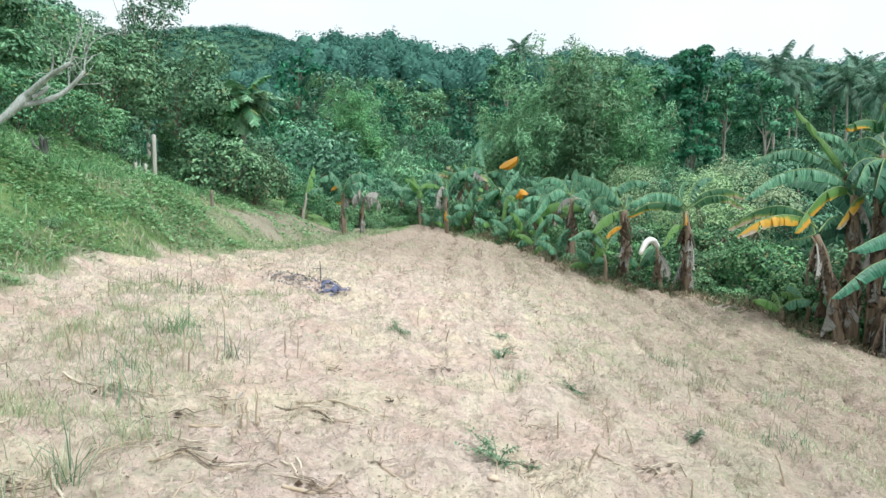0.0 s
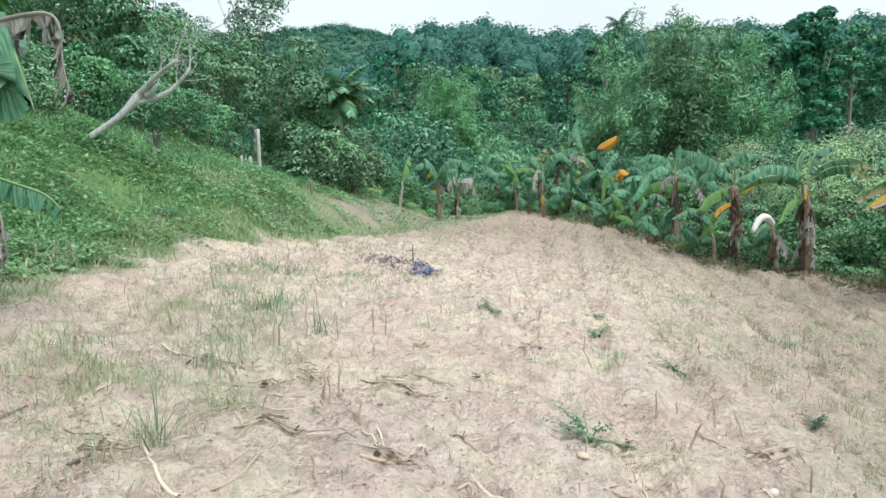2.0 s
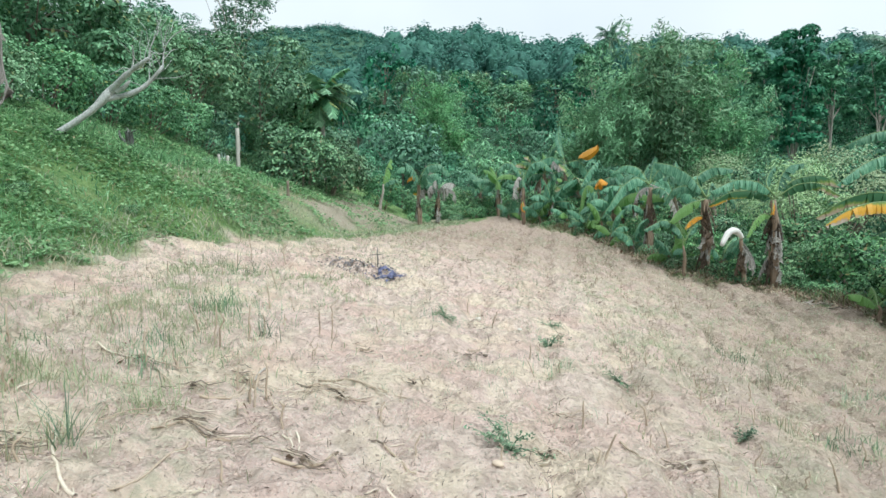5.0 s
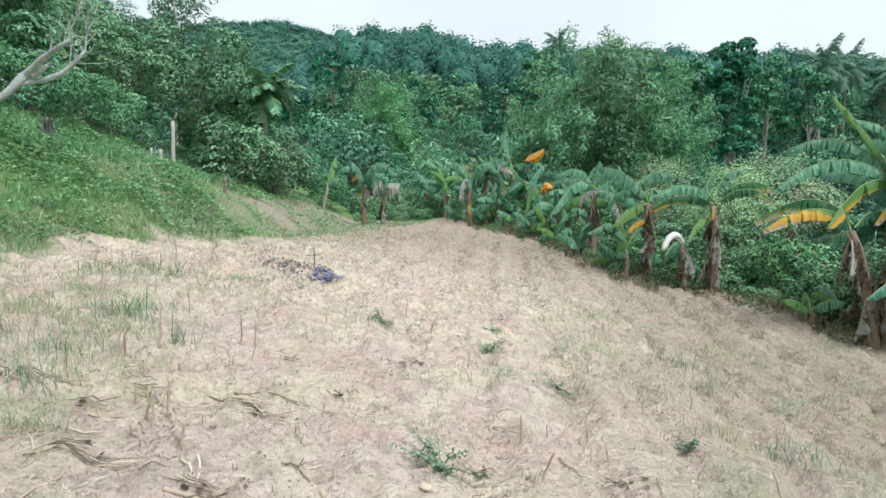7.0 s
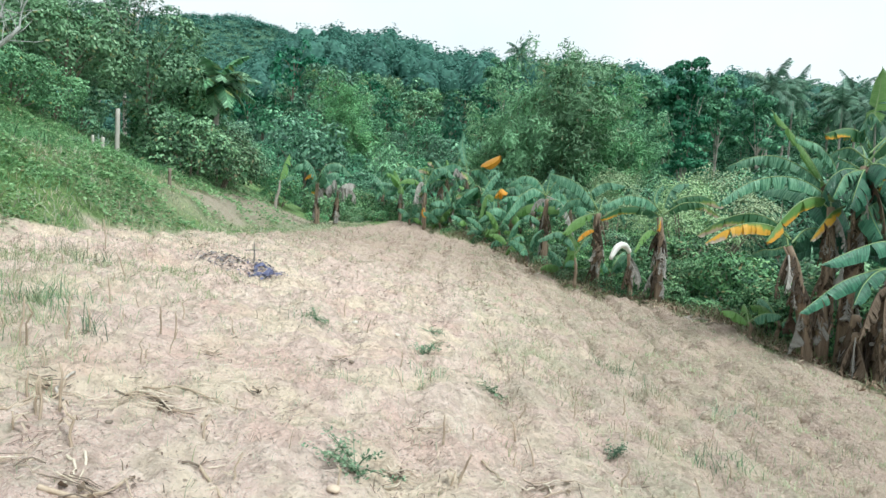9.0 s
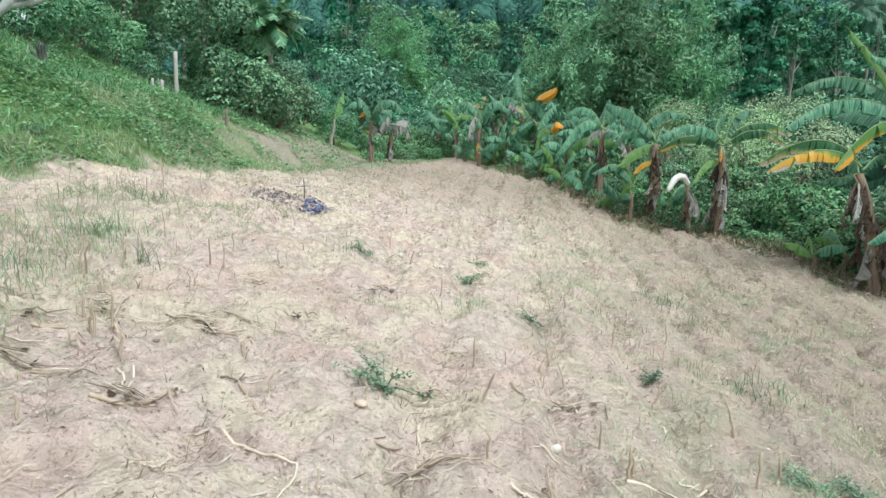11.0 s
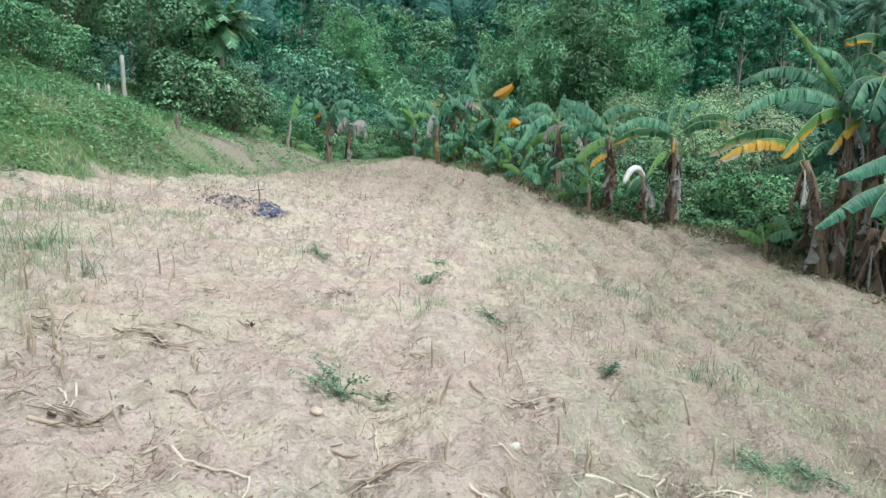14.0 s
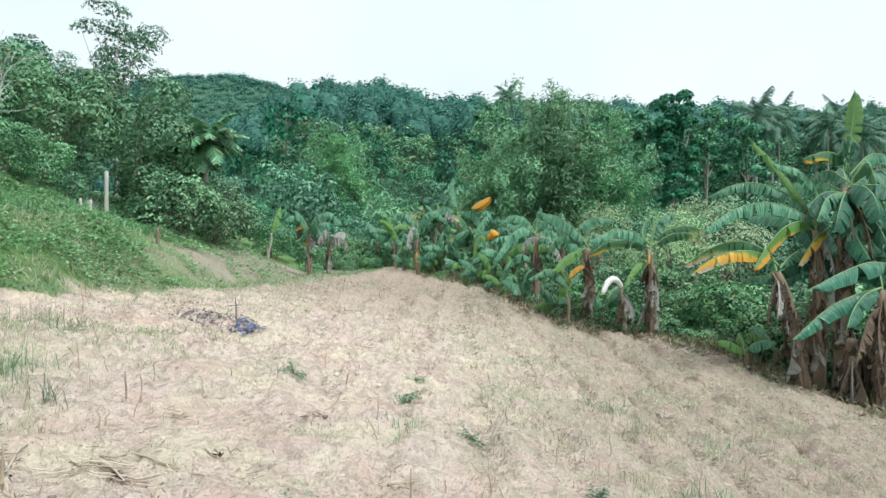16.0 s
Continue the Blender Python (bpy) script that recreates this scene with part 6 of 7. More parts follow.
def field_growth():
    rng = np.random.default_rng(63)
    # wilted grass in loose tufts
    clump = lambda x, y: tilled(x, y) * np.clip(smooth(0.0, 0.7, lumps(x, y, 0.8, 5)) * 0.55 + 0.4 * smooth(0.9, 2.0, x) * smooth(-0.3, 0.6, lumps(x, y, 0.9, 3)) + smooth(0.3, 0.8, wavy(x, y, 0.6, 18)) * 0.45 + 0.04 + 0.5 * smooth(-1.6, -2.6, x) * smooth(2.4, 3.4, y), 0, 1) * np.maximum(smooth(3.4, 4.8, y), smooth(-1.5, -2.2, x))
    cx, cy = scatter(rng, 18000, -5.2, 9, 2.2, 24, clump)
    n = 6
    x = (cx[:, None] + rng.normal(0, 0.06, (len(cx), n))).ravel()
    y = (cy[:, None] + rng.normal(0, 0.06, (len(cx), n))).ravel()
    v, f = grass_blades(rng, x, y, np.interp(y, [2, 12, 24], [0.055, 0.075, 0.10]), np.interp(y, [2, 12, 24], [0.0035, 0.007, 0.012]), 1.3)
    tagged(new("wilted_grass", sheet("wilted_grass", v, f, GRASS_WILT)), "thin wilted grass growing in the tilled soil", "grass", kind="stuff")
    # greener grass at the foot of the bank and across the lower field
    for name, x0, x1, y1, count, tall, label in (("green_field_grass", -5.2, -1.6, 9.0, 2500, 0.11, "patches of thin green grass sprouting in the soil"), ("sprouting_grass", 1.2, 8, 14, 3600, 0.075, "patches of short green grass on the lower field")):
        cx, cy = scatter(rng, count, x0, x1, 2.6, y1, lambda x, y: tilled(x, y) * (0.12 + 0.88 * smooth(0.0, 0.6, lumps(x, y, 0.6, 4))))
        x = (cx[:, None] + rng.normal(0, 0.05, (len(cx), 9))).ravel()
        y = (cy[:, None] + rng.normal(0, 0.05, (len(cx), 9))).ravel()
        v, f = grass_blades(rng, x, y, tall, np.interp(y, [2, 12], [0.0038, 0.009]), 1.3)
        tagged(new(name, sheet(name, v, f, FIELD_GRASS)), label, "grass", kind="stuff")
    # loose straw and chaff lying flat
    x, y = scatter(rng, 46000, -5.0, 8.5, 2.2, 22, lambda x, y: tilled(x, y) * (0.3 + 0.5 * smooth(-0.3, 0.6, lumps(x, y, 0.5, 1)) + 0.4 * furrow_at(x, y)))
    z = lie(x, y) + 0.012
    a = rng.uniform(0, 2 * math.pi, len(x))
    ln = (0.012 + 0.10 * rng.uniform(0, 1, len(x)) ** 3) * np.interp(y, [2, 20], [0.9, 2.2])
    d = np.stack([np.cos(a), np.sin(a), rng.uniform(-0.05, 0.2, len(x))], -1) * ln[:, None] * 0.5
    w = np.stack([-np.sin(a), np.cos(a), 0 * a + 0.3], -1) * (rng.uniform(0.0010, 0.0026, len(x)) * np.interp(y, [2, 20], [0.9, 3]))[:, None]
    c = np.stack([x, y, z], -1)
    verts = np.stack([c - d - w, c - d + w, c + d + w, c + d - w], 1).reshape(-1, 3)
    tagged(new("straw_litter", sheet("straw_litter", verts, np.arange(len(verts)).reshape(-1, 4), STRAW)), "straw and chaff strewn on the soil", "straw", kind="stuff")


field_growth()


def stubble():
    """Short dry stems left standing along the furrows, and dark trash lying in them."""
    rng = np.random.default_rng(66)
    x, y = scatter(rng, 16000, -5.0, 8.5, 2.6, 24, lambda x, y: tilled(x, y) * (0.04 + 0.8 * furrow_at(x, y) * smooth(-0.5, 0.5, lumps(x, y, 0.9, 2))))
    v, f = grass_blades(rng, x, y, np.interp(y, [2, 12, 24], [0.075, 0.10, 0.14]), np.interp(y, [2, 12, 24], [0.004, 0.009, 0.016]), 0.9)
    tagged(new("stubble", sheet("stubble", v, f, DRY_STUBBLE)), "short dry stubble standing in rows along the furrows", "stubble", kind="stuff")
    x, y = scatter(rng, 46000, -5.0, 8.5, 2.3, 24, lambda x, y: tilled(x, y) * furrow_at(x, y) ** 2 * (0.25 + 0.75 * smooth(-0.3, 0.5, lumps(x, y, 0.6, 3))))
    a = rng.normal(1.5, 0.8, len(x))
    ln = rng.uniform(0.03, 0.13, len(x)) * np.interp(y, [2, 20], [0.7, 1.6])
    d = np.stack([np.cos(a), np.sin(a), rng.uniform(-0.1, 0.25, len(x))], -1) * ln[:, None] * 0.5
    w = np.stack([-np.sin(a), np.cos(a), 0 * a + 0.4], -1) * (rng.uniform(0.001, 0.003, len(x)) * np.interp(y, [2, 20], [0.8, 4.0]))[:, None]
    c = np.stack([x, y, lie(x, y) + 0.012], -1)
    verts = np.stack([c - d - w, c - d + w, c + d + w, c + d - w], 1).reshape(-1, 3)
    tagged(new("furrow_trash", sheet("furrow_trash", verts, np.arange(len(verts)).reshape(-1, 4), LITTER)), "dry stems and dead leaves gathered in the furrows", "trash", kind="stuff")


DRY_STUBBLE = leaf_material("dry_stubble", (0.16, 0.13, 0.085), (0.33, 0.28, 0.19), (0.55, 0.48, 0.35), 0.1, 0.8, odd=(0.24, 0.32, 0.14), odd_share=0.25)
LITTER = leaf_material("dead_litter", (0.10, 0.07, 0.05), (0.24, 0.175, 0.125), (0.46, 0.38, 0.29), 0.1, 0.9)
stubble()

# ---- things lying and standing on the field ----
def dry_stalk(x, y, h, r, lean, seed, label="dry cut stalk standing in the soil"):
    rng = np.random.default_rng(seed)
    k = np.linspace(0, 1, 6)
    a = rng.uniform(0, 2 * math.pi)
    bend = rng.normal(0, 0.012, (6, 2))
    line = np.stack([math.cos(a) * lean * h * k + bend[:, 0] * k, math.sin(a) * lean * h * k + bend[:, 1] * k, k * h - 0.04 * (1 - k)], -1)
    rad = r * (1.15 - 0.35 * k) * (1 + 0.12 * np.sin(k * 19 + seed))
    root = empty("dry_stalk", pose(x, y, z_at(x, y)), label, "stalk", "dry stalks in the field")
    v, f = tube(line, rad, 6)
    child("stem", sheet("stem", v, f, STALK, smooth_faces=True), root)
    for q in range(int(rng.integers(0, 3))):
        at = line[int(rng.integers(1, 4))]
        d = unit(np.array([rng.normal(), rng.normal(), 0.5]))
        ln = rng.uniform(0.05, 0.14)
        side = np.cross(d, [0, 0, 1]) * 0.008
        p = [at - side, at + side, at + d * ln * 0.6 + side + (0, 0, 0.01), at + d * ln * 0.6 - side + (0, 0, 0.01), at + d * ln + (0, 0, -0.05) + side * 0.4, at + d * ln + (0, 0, -0.05) - side * 0.4]
        child("husk", sheet("husk", p, [(0, 1, 2, 3), (3, 2, 4, 5)], STALK), root, "papery husk")
    return root


for n, (x, y, h) in enumerate([(0.31, 3.89, 0.12), (0.92, 4.11, 0.19), (0.9, 4.21, 0.09), (0.98, 3.55, 0.15), (0.86, 4.81, 0.19), (1.43, 5.5, 0.18), (1.67, 3.71, 0.17), (1.7, 3.76, 0.15), (2.33, 4.72, 0.12), (2.59, 4.78, 0.25), (2.4, 3.98, 0.21), (2.69, 6.97, 0.21), (5.02, 8.94, 0.23), (3.77, 4.98, 0.21), (2.69, 4.37, 0.15), (1.09, 5.25, 0.1), (0.3, 3.0, 0.12), (0.02, 7.87, 0.16), (0.48, 6.67, 0.16)]
                              + [(-1.24, 3.97, 0.21), (-1.29, 4.02, 0.2), (-2.38, 5.43, 0.26), (-1.48, 4.25, 0.14), (-2.37, 6.92, 0.29), (-1.39, 6.06, 0.25), (-1.52, 6.07, 0.23), (-1.88, 5.62, 0.19), (-1.94, 5.43, 0.31), (-3.75, 9.07, 0.3), (-3.29, 9.77, 0.33), (-3.68, 9.38, 0.38), (-3.47, 8.03, 0.19), (-0.35, 8.72, 0.22), (-1.33, 5.35, 0.11)]
                              + [(-1.23, 4.13, 0.27), (-1.0, 3.84, 0.16), (-2.14, 5.2, 0.34), (-2.1, 5.22, 0.32), (-2.18, 4.32, 0.26), (-2.13, 4.47, 0.13), (-2.07, 4.51, 0.15), (-3.06, 5.24, 0.23), (-3.5, 5.3, 0.12), (-3.03, 3.81, 0.15), (-4.3, 6.09, 0.09), (-2.66, 7.86, 0.29), (-3.17, 4.24, 0.31), (-1.66, 6.91, 0.19), (-1.82, 2.76, 0.13)]):
    dry_stalk(x, y, h, 0.0075 if h > 0.12 else 0.006, 0.08 + 0.28 * (n % 4 == 1), 100 + n)
stalk_rng = np.random.default_rng(9)
made = 0
while made < 190:
    x, y = stalk_rng.uniform(-4.8, 8.0), 3.0 + 15 * stalk_rng.uniform() ** 1.3
    if float(tilled(x, y)) > 0.9 and 0.1 < float(furrow_at(x, y)) < 0.75 and not (abs(x - 0.4) < 0.3 and y < 5):
        dry_stalk(x, y, stalk_rng.uniform(0.06, 0.2), stalk_rng.uniform(0.004, 0.007), stalk_rng.uniform(0.05, 0.5), 300 + made)
        made += 1


def lying(name, pts, r, mat, label, category, group="", sides=6, raise_z=0.0):
    """A stick or stem that lies on the soil through ground places."""
    c = np.mean(np.array(pts, float), 0)
    base = z_at(*c)
    ks = np.linspace(0, len(pts) - 1, 4 * len(pts) - 3)
    px, py = np.interp(ks, range(len(pts)), [p[0] for p in pts]), np.interp(ks, range(len(pts)), [p[1] for p in pts])
    pz = lie(px, py)
    pz = np.maximum(pz, np.convolve(np.pad(pz, 1, mode="edge"), [0.3, 0.4, 0.3], "valid")) + r * 0.7 + raise_z
    wob = np.random.default_rng(len(pts) * 7 + int(abs(c[0]) * 100)).normal(0, 0.004, (len(ks), 2))
    line = np.stack([px - c[0] + wob[:, 0], py - c[1] + wob[:, 1], pz - base], -1)
    v, f = tube(line, r * (1.1 - 0.45 * np.linspace(0, 1, len(ks))), sides)
    ob = new(name, sheet(name, v, f, mat, smooth_faces=True))
    ob.matrix_world = pose(c[0], c[1], base)
    return tagged(ob, label, category, group)


STICKS = "dry sticks lying on the soil"
lying("fallen_branch", [(6.62, 15.45), (7.0, 15.75), (7.35, 15.8), (7.65, 15.55)], 0.035, BARK_PALE, "pale bare branch lying at the field's edge", "branch")
edge_rng = np.random.default_rng(91)
for q in range(26):
    ey = edge_rng.uniform(12.6, 19.0)
    ex, ea, el = float(right_edge(ey)) + edge_rng.uniform(-0.7, 0.3), edge_rng.uniform(-0.5, 1.6), edge_rng.uniform(0.2, 0.6)
    lying("dry_stick", [(ex, ey), (ex + math.cos(ea) * el * 0.5, ey + math.sin(ea) * el * 0.5), (ex + math.cos(ea + 0.25) * el, ey + math.sin(ea + 0.25) * el)], edge_rng.uniform(0.008, 0.018),
          (STALK, BARK, PALE_STEM)[q % 3], "dry stick lying beside the banana plants", "stick", "dry sticks at the field's edge")
lying("dry_stick", [(-0.27, 3.42), (-0.11, 3.35), (0.04, 3.25), (0.15, 3.23)], 0.0085, PALE_STEM, "long pale dry stem lying on the soil", "stick", STICKS)
lying("dry_stick", [(0.15, 3.23), (0.18, 3.08), (0.17, 2.86), (0.18, 2.65)], 0.006, PALE_STEM, "pale split end of a dry stem", "stick", STICKS)
lying("dry_stick", [(-0.36, 3.33), (-0.3, 3.37), (-0.25, 3.47)], 0.005, PALE_STEM, "thin pale dry stem lying on the soil", "stick", STICKS)
lying("dry_stick", [(-0.11, 2.95), (-0.03, 2.87), (0.06, 2.86), (0.13, 2.92)], 0.007, BARK_PALE, "curved grey dry stem lying on the soil", "stick", STICKS)
lying("dry_stick", [(-0.34, 2.92), (-0.34, 3.03), (-0.37, 3.12), (-0.41, 3.2)], 0.006, PALE_STEM, "bent pale dry stem lying on the soil", "stick", STICKS)
lying("dry_stick", [(-0.4, 3.93), (-0.27, 3.76), (-0.15, 3.63)], 0.0085, STALK, "dry split stem lying on the soil", "stick", STICKS)
lying("dry_stick", [(-0.45, 3.81), (-0.4, 3.86), (-0.41, 4.04)], 0.007, BARK, "dark crooked twig lying on the soil", "stick", STICKS)
lying("dry_stick", [(-0.37, 3.97), (-0.29, 4.02), (-0.26, 4.18)], 0.0045, PALE_STEM, "thin pale straw stem lying on the soil", "stick", STICKS)
lying("dry_stick", [(-0.87, 3.36), (-0.71, 3.36), (-0.67, 3.43), (-0.6, 3.65)], 0.012, STALK, "half-buried dark root lying on the soil", "stick", STICKS)
lying("dry_stick", [(-0.96, 3.73), (-0.86, 3.63), (-0.82, 3.54), (-0.87, 3.5)], 0.007, PALE_STEM, "pale hooked stem lying on the soil", "stick", STICKS)
lying("dry_stick", [(-0.51, 2.54), (-0.49, 2.62), (-0.45, 2.66)], 0.006, PALE_STEM, "short pale stem lying on the soil", "stick", STICKS)
lying("dry_stick", [(-0.52, 2.61), (-0.51, 2.75), (-0.54, 2.94)], 0.005, STALK, "dark dry stem lying on the soil", "stick", STICKS)
lying("dry_stick", [(-1.61, 3.97), (-1.39, 3.98), (-1.34, 4.15)], 0.009, STALK, "dark stick lying on the soil", "stick", STICKS)
lying("dry_stick", [(-1.40, 4.45), (-1.57, 4.68), (-1.52, 4.80)], 0.013, BARK_PALE, "whitish rotten stem lying on the soil", "stick", STICKS)
lying("dry_stick", [(-1.37, 4.18), (-1.24, 4.17)], 0.007, PALE_STEM, "short pale stem lying on the soil", "stick", STICKS)
lying("dry_stick", [(-1.3, 4.88), (-0.91, 4.62), (-0.8, 4.56)], 0.009, BARK, "dark root lying on the soil", "stick", STICKS)
lying("dry_stick", [(-1.15, 4.98), (-0.66, 4.77), (-0.42, 4.74), (-0.35, 4.66)], 0.007, STALK, "long dark stem lying on the soil", "stick", STICKS)
lying("dry_stick", [(1.07, 3.41), (1.12, 3.35), (1.23, 3.39), (1.44, 3.44)], 0.008, PALE_STEM, "pale stem in a heap of dead stems", "stick", STICKS)
lying("dry_stick", [(0.98, 3.19), (1.09, 3.22), (1.17, 3.26)], 0.007, STALK, "dark stick lying on the soil", "stick", STICKS)
lying("dry_stick", [(1.13, 3.3), (1.16, 3.13)], 0.006, PALE_STEM, "short pale stem lying on the soil", "stick", STICKS)
lying("dry_stick", [(1.64, 3.62), (1.83, 3.67), (2.06, 3.75), (2.51, 3.75)], 0.01, PALE_STEM, "long pale branch lying on the soil", "stick", STICKS)
lying("dry_stick", [(1.75, 3.49), (2.06, 3.72), (2.21, 3.63)], 0.008, PALE_STEM, "pale crooked branch lying on the soil", "stick", STICKS)
lying("dry_stick", [(2.17, 4.05), (2.08, 3.92), (2.1, 3.86)], 0.008, PALE_STEM, "pale hooked branch end on the soil", "stick", STICKS)
lying("dry_stick", [(2.27, 3.88), (2.37, 3.83)], 0.009, BARK_PALE, "short thick pale stick on the soil", "stick", STICKS)
lying("dry_stick", [(2.26, 3.68), (2.31, 3.69), (2.4, 3.84)], 0.008, PALE_STEM, "pale forked branch end on the soil", "stick", STICKS)
lying("dry_stick", [(1.99, 3.97), (2.15, 4.05)], 0.008, PALE_STEM, "short pale stick on the soil", "stick", STICKS)
lying("dry_stick", [(2.39, 3.67), (2.5, 3.8), (2.62, 3.98)], 0.008, PALE_STEM, "pale branch end on the soil", "stick", STICKS)
lying("dry_stick", [(0.52, 4.21), (0.61, 4.31), (0.67, 4.53)], 0.008, PALE_STEM, "pale stem lying in a furrow", "stick", STICKS)
lying("dry_stick", [(0.59, 3.92), (0.61, 3.82), (0.63, 3.73)], 0.008, PALE_STEM, "pale stem lying in a furrow", "stick", STICKS)
lying("dry_stick", [(0.61, 3.45), (0.63, 3.59), (0.7, 3.74)], 0.006, PALE_STEM, "thin pale stem lying in a furrow", "stick", STICKS)
lying("dry_stick", [(0.39, 3.55), (0.56, 3.68), (0.62, 3.71)], 0.006, STALK, "dark curved stem beside a furrow", "stick", STICKS)
lying("dry_stick", [(1.23, 3.78), (1.34, 3.80)], 0.007, PALE_STEM, "short pale stem beside a small stone", "stick", STICKS)
lying("dry_stick", [(1.12, 4.76), (1.17, 4.52), (1.21, 4.35)], 0.008, STALK, "dark stem lying on the soil", "stick", STICKS)
lying("dry_stick", [(1.51, 4.7), (1.52, 4.45)], 0.009, PALE_STEM, "short pale stem lying on the soil", "stick", STICKS)
lying("dry_stick", [(-1.46, 2.64), (-1.6, 2.74), (-1.75, 2.87), (-2.04, 3.26)], 0.01, PALE_STEM, "long curved pale stem lying on the soil", "stick", STICKS)
lying("dry_stick", [(-1.56, 4.8), (-1.45, 4.35), (-1.4, 3.95)], 0.008, STALK, "dark stem lying along a ditch", "stick", STICKS)
lying("dry_stick", [(-1.36, 3.42), (-1.32, 3.27), (-1.3, 2.94), (-1.41, 2.69)], 0.008, STALK, "long dark stem lying on the soil", "stick", STICKS)
lying("dry_stick", [(-2.72, 4.03), (-2.48, 3.6), (-2.5, 3.5)], 0.008, PALE_STEM, "pale dry stem lying among the grass", "stick", STICKS)
lying("dry_stick", [(-2.74, 4.59), (-2.46, 4.49)], 0.009, PALE_STEM, "pale stick lying among the grass", "stick", STICKS)
lying("dry_stick", [(-2.0, 2.67), (-1.99, 2.77), (-2.09, 3.0), (-2.12, 3.11)], 0.009, BARK, "dark root lying on the soil", "stick", STICKS)
lying("dry_stick", [(-2.8, 3.15), (-2.78, 3.22), (-2.79, 3.35)], 0.008, BARK, "dark twig lying on the soil", "stick", STICKS)
lying("dry_stick", [(-3.17, 3.63), (-2.97, 3.64), (-2.88, 3.73)], 0.007, STALK, "dark stick lying on the soil", "stick", STICKS)
lying("dry_stick", [(-0.88, 3.74), (-0.81, 3.63), (-0.79, 3.52)], 0.007, PALE_STEM, "pale curled stem lying on the soil", "stick", STICKS)
lying("dry_stick", [(-1.64, 3.5), (-1.45, 3.55), (-1.47, 3.73)], 0.007, STALK, "dark stick lying on the soil", "stick", STICKS)
lying("dry_stick", [(-2.42, 6.12), (-2.28, 6.23)], 0.009, PALE_STEM, "pale stick lying on the soil", "stick", STICKS)
lying("dry_stick", [(-1.67, 4.06), (-1.41, 4.01)], 0.007, STALK, "dark stick lying on the soil", "stick", STICKS)
lying("dry_pole", [(6.5, 15.3), (7.0, 15.35), (7.6, 15.0), (7.8, 14.6)], 0.03, BARK_PALE, "pale bent branch lying beside the banana plants", "branch")
lying("dry_pole", [(7.3, 14.9), (7.9, 14.5), (8.1, 13.9)], 0.02, BARK_PALE, "dead branch lying beside the banana plants", "branch")
lying("dry_pole", [(6.9, 15.9), (7.5, 15.5), (7.9, 15.4)], 0.02, BARK, "dark dead branch beside the banana plants", "branch")
stick_rng = np.random.default_rng(12)
for n in range(60):
    x, y = stick_rng.uniform(-4.2, 6.5), 2.6 + 10 * stick_rng.uniform() ** 1.4
    if float(tilled(x, y)) < 0.9:
        continue
    a, ln = stick_rng.uniform(0, 3.14), stick_rng.uniform(0.12, 0.45)
    b = a + stick_rng.uniform(-0.9, 0.9)
    lying("dry_stick", [(x, y), (x + math.cos(a) * ln * 0.5, y + math.sin(a) * ln * 0.5), (x + math.cos(a) * ln * 0.5 + math.cos(b) * ln * 0.5, y + math.sin(a) * ln * 0.5 + math.sin(b) * ln * 0.5)],
          stick_rng.uniform(0.0025, 0.005), (PALE_STEM, STALK)[n % 2], ("thin pale straw stem lying on the soil", "thin dark stem lying on the soil")[n % 2], "stick", STICKS)


def pebble(x, y, r, seed, mat, label, name="stone", category="stone", group="", flat=0.7):
    rng = np.random.default_rng(seed)
    bm = bmesh.new()
    bmesh.ops.create_icosphere(bm, subdivisions=2, radius=r)
    for v in bm.verts:
        k = 1 + 0.18 * math.sin(v.co.x / r * 2.3 + seed) * math.cos(v.co.y / r * 2.9 + seed) + rng.normal(0, 0.035)
        v.co = Vector((v.co.x * k * 1.15, v.co.y * k, v.co.z * k * flat))
    me = bpy.data.meshes.new(name)
    bm.to_mesh(me)
    bm.free()
    me.materials.append(mat)
    me.polygons.foreach_set("use_smooth", np.ones(len(me.polygons), bool))
    ob = new(name, me)
    ob.matrix_world = pose(x, y, z_at(x, y) + r * flat * 0.45, 0, 0, seed * 40)
    return tagged(ob, label, category, group)


pebble(1.33, 3.89, 0.030, 1, STONE, "small pale stone on the soil", flat=0.85)
pebble(-0.2, 8.6, 0.04, 2, STONE, "small white stone on the soil", group="stones in the field")
pebble(0.35, 8.3, 0.03, 3, STONE, "small white stone on the soil", group="stones in the field")
pebble(0.30, 3.86, 0.035, 4, plain_material("clay_lump", (0.52, 0.42, 0.33), (0.62, 0.51, 0.40), 30, 0.95), "yellowish clod of clay on the soil", "clod", "clod", flat=0.5)
for n, (x, y) in enumerate([(-0.6, 4.6), (-0.75, 4.5), (-1.05, 5.85), (-0.85, 5.8), (-0.5, 5.9), (0.05, 6.4), (0.2, 6.1), (-0.95, 4.1), (0.35, 7.2), (1.1, 6.6)]):
    pebble(x, y, 0.012 + 0.006 * (n % 3), 20 + n, BARK if n % 2 else BARK, "dark burnt lump of root on the soil", "root_lump", "clod", "dark lumps in the field", 0.6)


